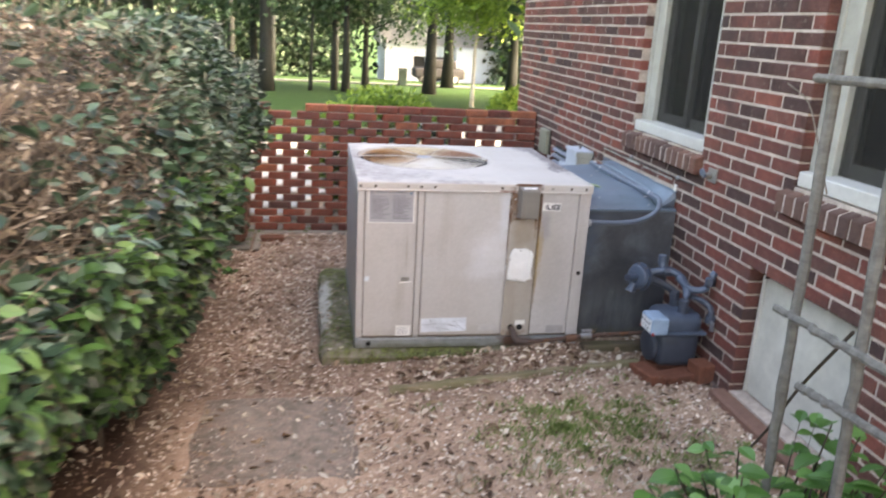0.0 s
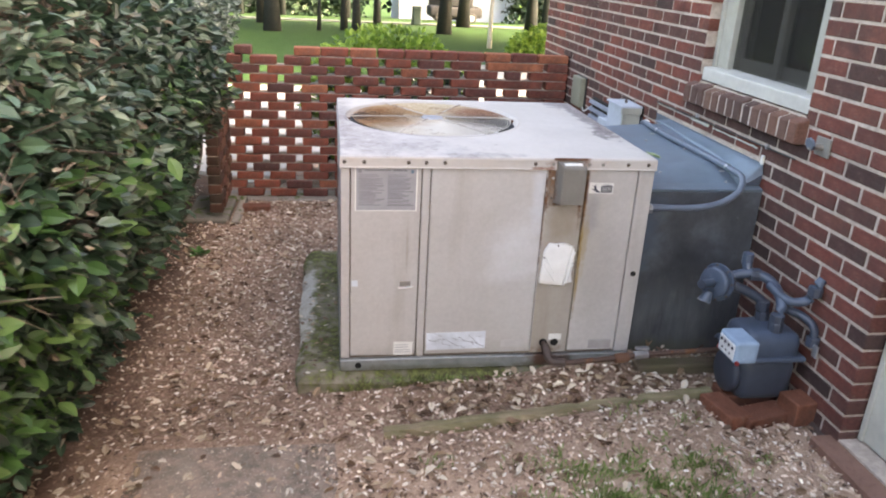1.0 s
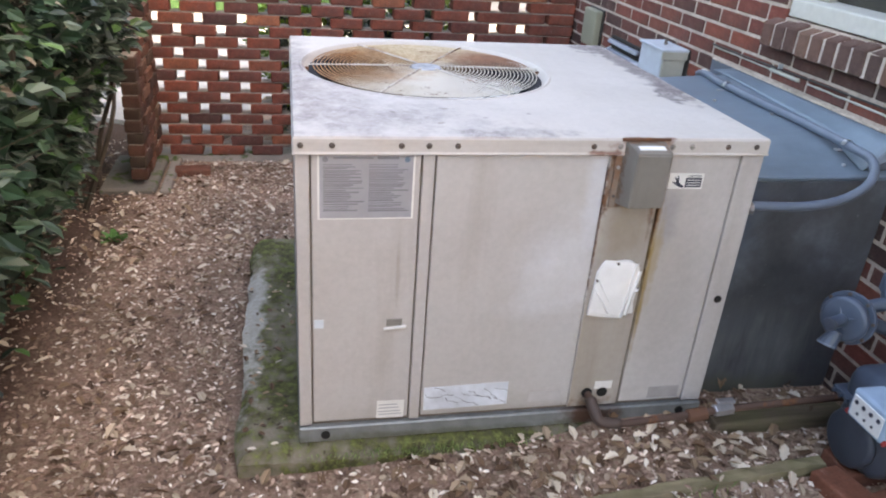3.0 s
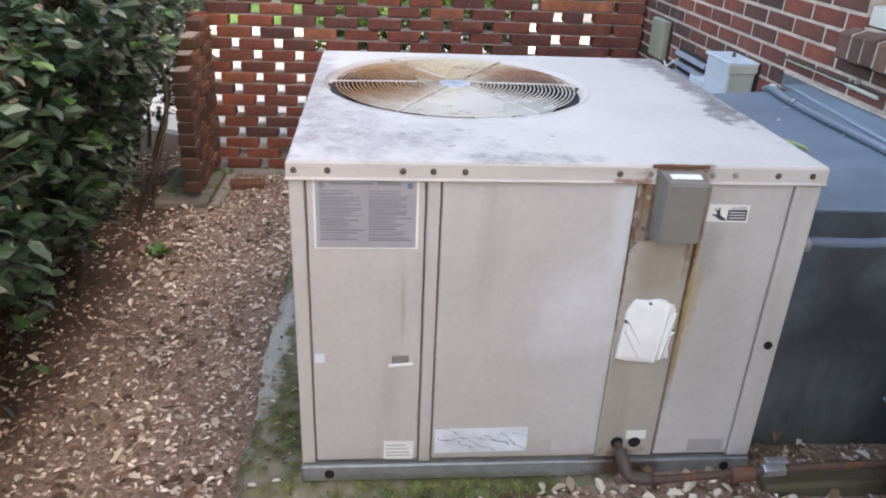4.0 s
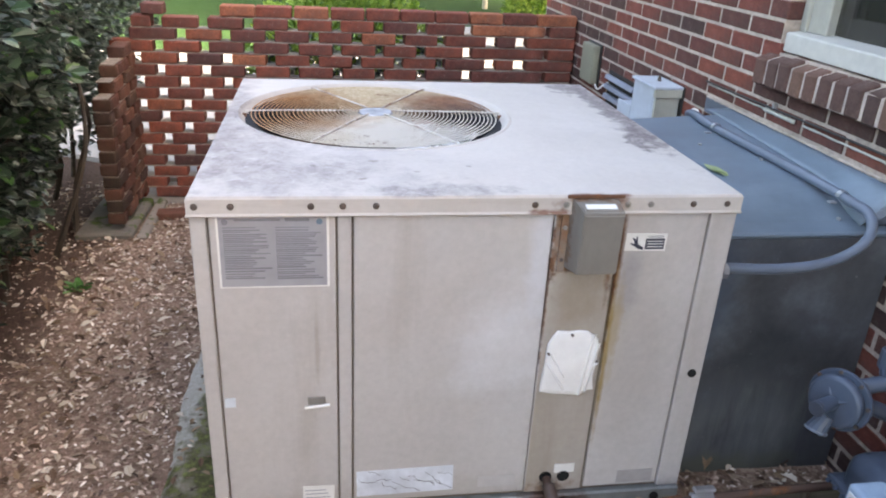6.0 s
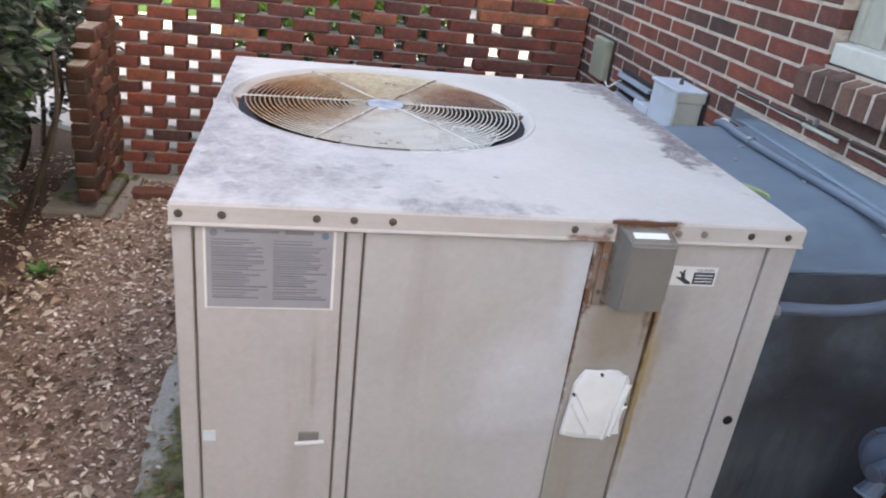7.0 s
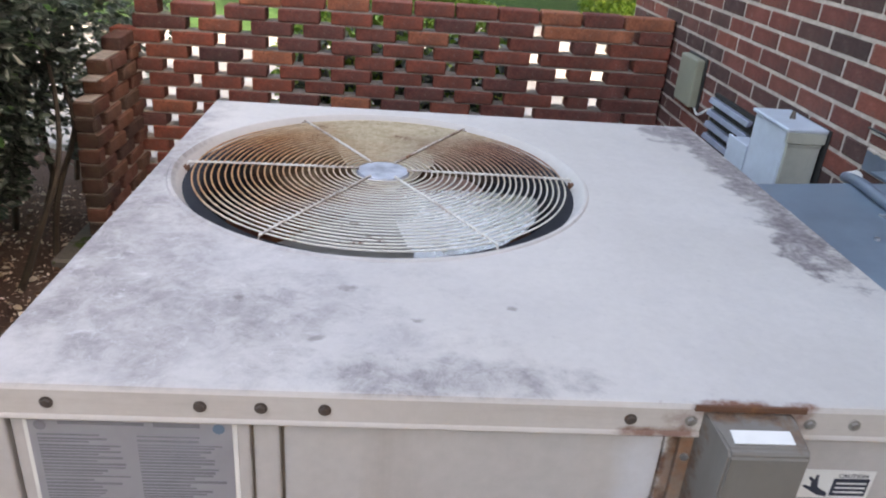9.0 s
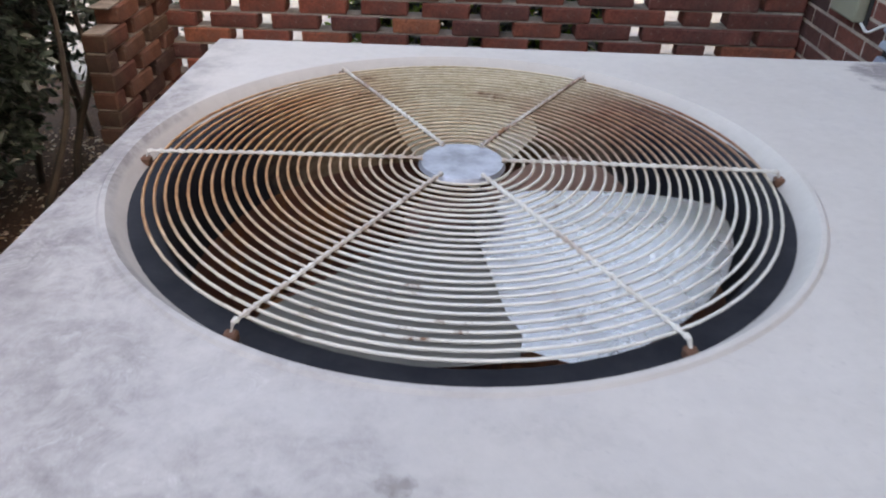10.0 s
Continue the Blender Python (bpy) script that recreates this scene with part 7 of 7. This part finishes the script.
def lobed(n, area, lift=0.0):
    """Lobed oak leaves lying curled on the ground."""
    vs, fs = [], []
    for x, y, z in ground_pieces(n, *area) + np.array((0, 0, lift)):
        L, a = rng.uniform(0.03, 0.062), rng.uniform(0, 6.283)
        curl, tip = rng.uniform(0.1, 1.6), rng.uniform(-0.2, 2.2)
        half = [(0.0, 0.02), (0.12, 0.05), (0.25, 0.2), (0.33, 0.16), (0.48, 0.28), (0.58, 0.2), (0.75, 0.2), (0.85, 0.12), (1.0, 0.0)]
        out = []
        for s in (1, -1):
            for t, w in half if s == 1 else half[::-1]:
                px, py = t * L, s * w * L
                out.append((x + px * math.cos(a) - py * math.sin(a), y + px * math.sin(a) + py * math.cos(a), z + 0.004 + curl * abs(py) * 0.9 + tip * 0.2 * px))
        mid = [(x + t * L * math.cos(a), y + t * L * math.sin(a), z + 0.004 + tip * 0.2 * t * L) for t, _ in half]
        b = len(vs)
        vs += out + mid
        m = len(half)
        for i in range(m - 1):
            fs.append((b + i, b + i + 1, b + 2 * m + i + 1, b + 2 * m + i))
            fs.append((b + 2 * m - 1 - i, b + 2 * m + i, b + 2 * m + i + 1, b + 2 * m - 2 - i))
    return vs, fs


p = np.stack([rng.uniform(-0.17, 0.0, 60), rng.uniform(-0.03, 0.95, 60), np.full(60, 0.103)], 1)
a = rng.uniform(0, 6.283, 60)
cloud("dry_leaves", *leaves(p, np.stack([np.cos(a), np.sin(a), rng.normal(0, 0.15, 60)], 1), rng.uniform(0.012, 0.035, 60), rng.normal(0, 0.3, 60), 0.25, 0.5), M_OAK, None, "dry leaf fragments lying on the pad", "leaf litter")
cloud("oak_leaves", *lobed(15, (1.26, 1.7, -0.02, 0.1), 0.02), M_OAK, None, "dry oak leaves lying on the wet timber", "leaf litter")
cloud("oak_leaves", *lobed(150, (0.25, 1.5, -0.24, -0.045)), M_OAK, None, "curled pale oak leaves drifted against the pad", "leaf litter")
cloud("oak_leaves", *lobed(170, (-0.9, 1.7, -2.0, -0.3)), M_OAK, None, "curled dry oak leaves on the mulch", "leaf litter")
cloud("oak_leaves", *lobed(60, (-0.9, -0.2, -0.2, 2.6)), M_OAK, None, "curled dry oak leaves on the mulch", "leaf litter")


def blades(n, cx, cy, sx, sy, size, z=None):
    p = np.stack([rng.normal(cx, sx, n), rng.normal(cy, sy, n)], 1)
    p = np.array([(a, b, (gz(a, b) if z is None else z) + 0.003) for a, b in p])
    d = np.stack([rng.normal(0, 0.5, n), rng.normal(0, 0.5, n), np.ones(n)], 1)
    return leaves(p, d, rng.uniform(*size, n), rng.uniform(-1.5, 1.5, n), 0.2, 0.14)


def tufts(n, each, cx, cy, sx, sy, size):
    """Blades in small tufts with bare soil between them."""
    vs, fs = [], []
    for k in range(n):
        s = rng.uniform(0.012, 0.035)
        v, f = blades(each, rng.normal(cx, sx), rng.normal(cy, sy), s * 1.3, s, size)
        b = len(vs)
        vs += [tuple(q) for q in v]
        fs += [tuple(int(j) + b for j in q) for q in f]
    return vs, fs


cloud("grass", *tufts(120, 26, 1.02, -0.87, 0.24, 0.2, (0.016, 0.044)), M_GRASS, None, "thin patch of short green grass in the mulch", "grass")
cloud("grass", *tufts(14, 45, 1.35, -1.25, 0.2, 0.25, (0.014, 0.04)), M_GRASS, None, "thin patch of short green grass in the mulch", "grass")
cloud("moss_sprigs", *blades(420, 0.38, -0.036, 0.2, 0.014, (0.01, 0.024), 0.065), M_GRASS, None, "small green sprigs along the pad edge", "moss")
for x, y, k in ((-0.84, 1.67, 26), (-0.75, -1.9, 16)):
    a = rng.uniform(0, 6.283, k)
    p = np.array([(x, y, gz(x, y) + 0.01)] * k) + rng.normal(0, 0.018, (k, 3)) * np.array((1, 1, 0.3))
    cloud("weed", *leaves(p, np.stack([np.cos(a), np.sin(a), rng.uniform(0.2, 0.9, k)], 1), rng.uniform(0.03, 0.06, k), rng.uniform(-0.3, 0.3, k), 0.2, 0.55), M_PLANT, None, "small green weed growing in the mulch", "weed", "")

# ---- bricks of walls, last ----
def brick_mesh(name, lx, ly, lz, mat, worn, seed):
    """A brick with eased edges; worn ones have knocked corners and faces out of true."""
    bm = B(-lx / 2, lx / 2, -ly / 2, ly / 2, -lz / 2, lz / 2, 0.004 + worn * 0.4)
    for i, v in enumerate(bm.verts):
        v.co += Vector([worn * noise.noise((i * 1.37 + c * 7.1, seed * 3.3, 1)) for c in range(3)])
    return finish(bm, mat, name)


shared = {}


def lay_brick(parent, c, size, mat, rot=0.0, tilt=0.0):
    kind = random.randrange(5)
    key = (*[round(v, 2) for v in size], mat.name, kind)
    if key not in shared:
        shared[key] = brick_mesh("brick", *size, mat, 0.0012 if mat is M_HOUSE_BRICK else 0.0045, kind)
    ob = new("brick", shared[key])
    ob.parent = parent
    m = pose(*(Vector(c) - Vector(base_of(parent))), tilt, 0, rot)
    sx = [p / q for p, q in zip(size, shared_size.setdefault(key, size))]
    ob.matrix_local = m @ Matrix.Diagonal((*sx, 1))
    return ob


shared_size = {}
random.seed(12)
rest_v, rest_f = [], []


def rest_brick(c, size):
    """A chamfered brick put into the joined rest of the wall."""
    b = len(rest_v)
    hx, hy, hz = (s / 2 for s in size)
    e = 0.004
    for sx, y, z in ((-1, -hy + e, -hz + e), (-1, hy - e, -hz + e), (-1, hy - e, hz - e), (-1, -hy + e, hz - e), (-0.9, -hy, -hz), (-0.9, hy, -hz), (-0.9, hy, hz), (-0.9, -hy, hz), (1, -hy, -hz), (1, hy, -hz), (1, hy, hz), (1, -hy, hz)):
        rest_v.append((c[0] + sx * hx, c[1] + y, c[2] + z))
    rest_f.append((b, b + 3, b + 2, b + 1))
    for i in range(4):
        j = (i + 1) % 4
        rest_f.append((b + i, b + j, b + 4 + j, b + 4 + i))
        rest_f.append((b + 4 + i, b + 4 + j, b + 8 + j, b + 8 + i))


count = 0
JOINT = 0.0088
row0 = int((Z0 - BED) / COURSE)
for n in range(row0, int((Z1 - BED) / COURSE)):
    za, zb = BED + n * COURSE + JOINT / 2, BED + (n + 1) * COURSE - JOINT / 2
    zc = (za + zb) / 2
    cuts = sorted((h[0], h[1]) for h in OPEN if h[2] - 0.03 < zc < h[3] + 0.02)
    rowl = [(h[0] - 0.03, h[1] + 0.08) for h in (WIN1, WIN2) if 1.1 < zc < 1.175]
    cuts = sorted(cuts + rowl)
    spans, y = [], Y0
    for a, b in cuts:
        spans.append((y, a))
        y = b
    spans.append((y, Y1))
    for a, b in spans:
        phase = 1.305 + (PITCH / 2 if n % 2 == 0 else 0)
        k = math.floor((a - phase) / PITCH)
        y = phase + k * PITCH
        while y < b:
            p, q = max(y + JOINT / 2, a), min(y + PITCH - JOINT / 2, b)
            y += PITCH
            if q - p < 0.02:
                continue
            off = random.uniform(-0.0012, 0.0012)
            c, s = (WX + 0.05 + off, (p + q) / 2, zc), (0.1, q - p, zb - za)
            if -1.5 < p and q < 2.25 and 0.05 < zc < 1.36 and count < 298:
                lay_brick(wall_east, c, s, M_HOUSE_BRICK)
                count += 1
            else:
                rest_brick(c, s)
cloud("brickwork", rest_v, rest_f, M_HOUSE_REST, wall_east, "mixed red and brown bricks", "")

# rowlock sills under the windows
def sill_brick(seed, width):
    """A brick on edge: upright face, level bed, top falling outwards, corners knocked."""
    bm = B(0, 0.13, -width / 2, width / 2, 0, 0.086, 0.005)
    for i, v in enumerate(bm.verts):
        if v.co.z > 0.04:
            v.co.z += v.co.x * 0.33
        v.co += Vector([0.0022 * noise.noise((i * 1.37 + c * 7.1, seed * 3.3, 2)) for c in range(3)])
    return finish(bm, M_SILL_BRICK, "brick")


for a, b, drop in ((WIN1[0], WIN1[1], 0.0), (WIN2[0], WIN2[1], 0.01)):
    sill = thing("brick_sill", (1.75, (a + b) / 2, 1.09 - drop), "sloping sill of brown bricks on edge under the window", "sill", kind="structure")
    a, b = a - 0.03, b + 0.06
    n = round((b - a) / 0.0715)
    st = (b - a) / n
    kinds = [sill_brick(k, st - 0.009) for k in range(6)]
    bm = B(1.7595, 1.87, a + 0.008, b - 0.008, 1.096 - drop, 1.174 - drop)
    for v in bm.verts:
        v.co.z += (v.co.x - 1.7595) * 0.33 * (v.co.z > 1.14)
    part("mortar_bed", bm, M_MORTAR, sill)
    for i in range(n):
        ob = new("brick", random.choice(kinds))
        ob.parent = sill
        ob.matrix_local = pose(*(Vector((1.755 + random.uniform(-0.003, 0.003), a + st * (i + 0.5), 1.092 - drop + random.uniform(-0.003, 0.003))) - Vector(base_of(sill))), random.uniform(-1.2, 1.2), random.uniform(-1.5, 1.0), random.uniform(-1.2, 1.2))

# perforated brick screen and its return
screen = thing("brick_screen", (0.5, 3.03, -0.08), "low openwork screen of weathered red bricks with square gaps", "garden wall")
SC = 0.0672
random.seed(31)
for k in range(-12, 5):
    zc = 0.757 + SC * k
    left, right = -0.885, 1.792
    if k % 2 == 0:
        holes = [-0.77 + 0.2485 * i for i in range(8)]
        holes = [h for h in holes if h < 1.05] + [1.276, 1.457]
    else:
        holes = [-0.645 + 0.2495 * i for i in range(8)]
        holes = [h for h in holes if h < 1.0] + [1.13, 1.612]
    gaps = [(h, 0.05 if h < 1.2 else 0.02 if h > 1.6 else 0.066) for h in holes]
    if k == 4:
        gaps, left = [(x, 0.006) for x in (0.11, 0.315, 0.52, 0.725, 0.93, 1.135, 1.34, 1.545)], -0.1
    if k == 1:
        left = -0.905
    if k == 2:
        left = -0.8
        gaps = gaps[1:]
    if k == 3:
        left = -0.785
        gaps = [(x, 0.014 if -0.6 < x < -0.5 else g) for x, g in gaps]
    x = left
    for h, g in gaps + [(right + 0.005, 0.01)]:
        a, b = x, min(h - g / 2, right)
        x = h + g / 2
        if b - a < 0.03 or (k >= 3 and -0.56 < (a + b) / 2 < -0.42 and k == 4):
            continue
        jx, jy = random.uniform(-0.004, 0.004), random.uniform(-0.005, 0.005)
        lay_brick(screen, ((a + b) / 2 + jx, 3.033 + jy, zc + random.uniform(-0.002, 0.002)), (b - a - 0.002 - random.uniform(0, 0.006), 0.095, 0.0605), M_SCREEN_BRICK, random.uniform(-1.6, 1.6), random.uniform(-1.2, 1.2))
for a, b in ((-0.72, -0.6), (-0.295, -0.105)):
    lay_brick(screen, ((a + b) / 2, 3.03, 0.757 + SC * 4), (b - a, 0.095, 0.0605), M_SCREEN_BRICK, random.uniform(-2, 2), 0)
bm = bmesh.new()
for k in range(-12, 4):
    z = 0.757 + SC * (k + 0.5)
    if k == 3:
        box(bm, -0.29, 1.785, 2.991, 3.073, z - 0.0035, z + 0.0035)
    else:
        box(bm, -0.78 if k > 0 else -0.86, 1.785, 2.991, 3.073, z - 0.0035, z + 0.0035)
part("bed_joints", bm, M_OLD_MORTAR, screen, "thin weathered mortar beds")

ret = thing("brick_return", (-0.83, 2.65, -0.04), "stepped end of the openwork brick screen", "garden wall")
bm = bmesh.new()
for k in range(-12, 2):
    zc = 0.757 + SC * k
    if zc < -0.03:
        continue
    near = 2.372 if k < -1 else 2.45 if k == -1 else 2.56 if k == 0 else 2.72
    gaps = [2.47 + 0.25 * i for i in range(3)] if k % 2 else [2.595 + 0.25 * i for i in range(2)]
    y = near
    for h, g in [(h, 0.055) for h in gaps] + [(2.985, 0.004)]:
        a, b = y, h - g / 2
        y = max(near, h + g / 2)
        if b - a < 0.03:
            continue
        lay_brick(ret, (-0.82 + random.uniform(-0.006, 0.006), (a + b) / 2, zc), (0.086, b - a - 0.002, 0.0605), M_ALGAE_SHADE_BRICK if a == near else M_PIER_BRICK, random.uniform(-2.5, 2.5), random.uniform(-1.0, 1.0))
    box(bm, -0.855, -0.787, near + 0.006, 2.98, zc + SC / 2 - 0.0025, zc + SC / 2 + 0.0025) if k < 1 else None
part("bed_joints", bm, M_OLD_MORTAR, ret, "thin weathered mortar beds")
lay_brick(ret, (-0.822, 2.62, 0.757), (0.088, 0.12, 0.0575), M_ALGAE_SHADE_BRICK, 6, 0)
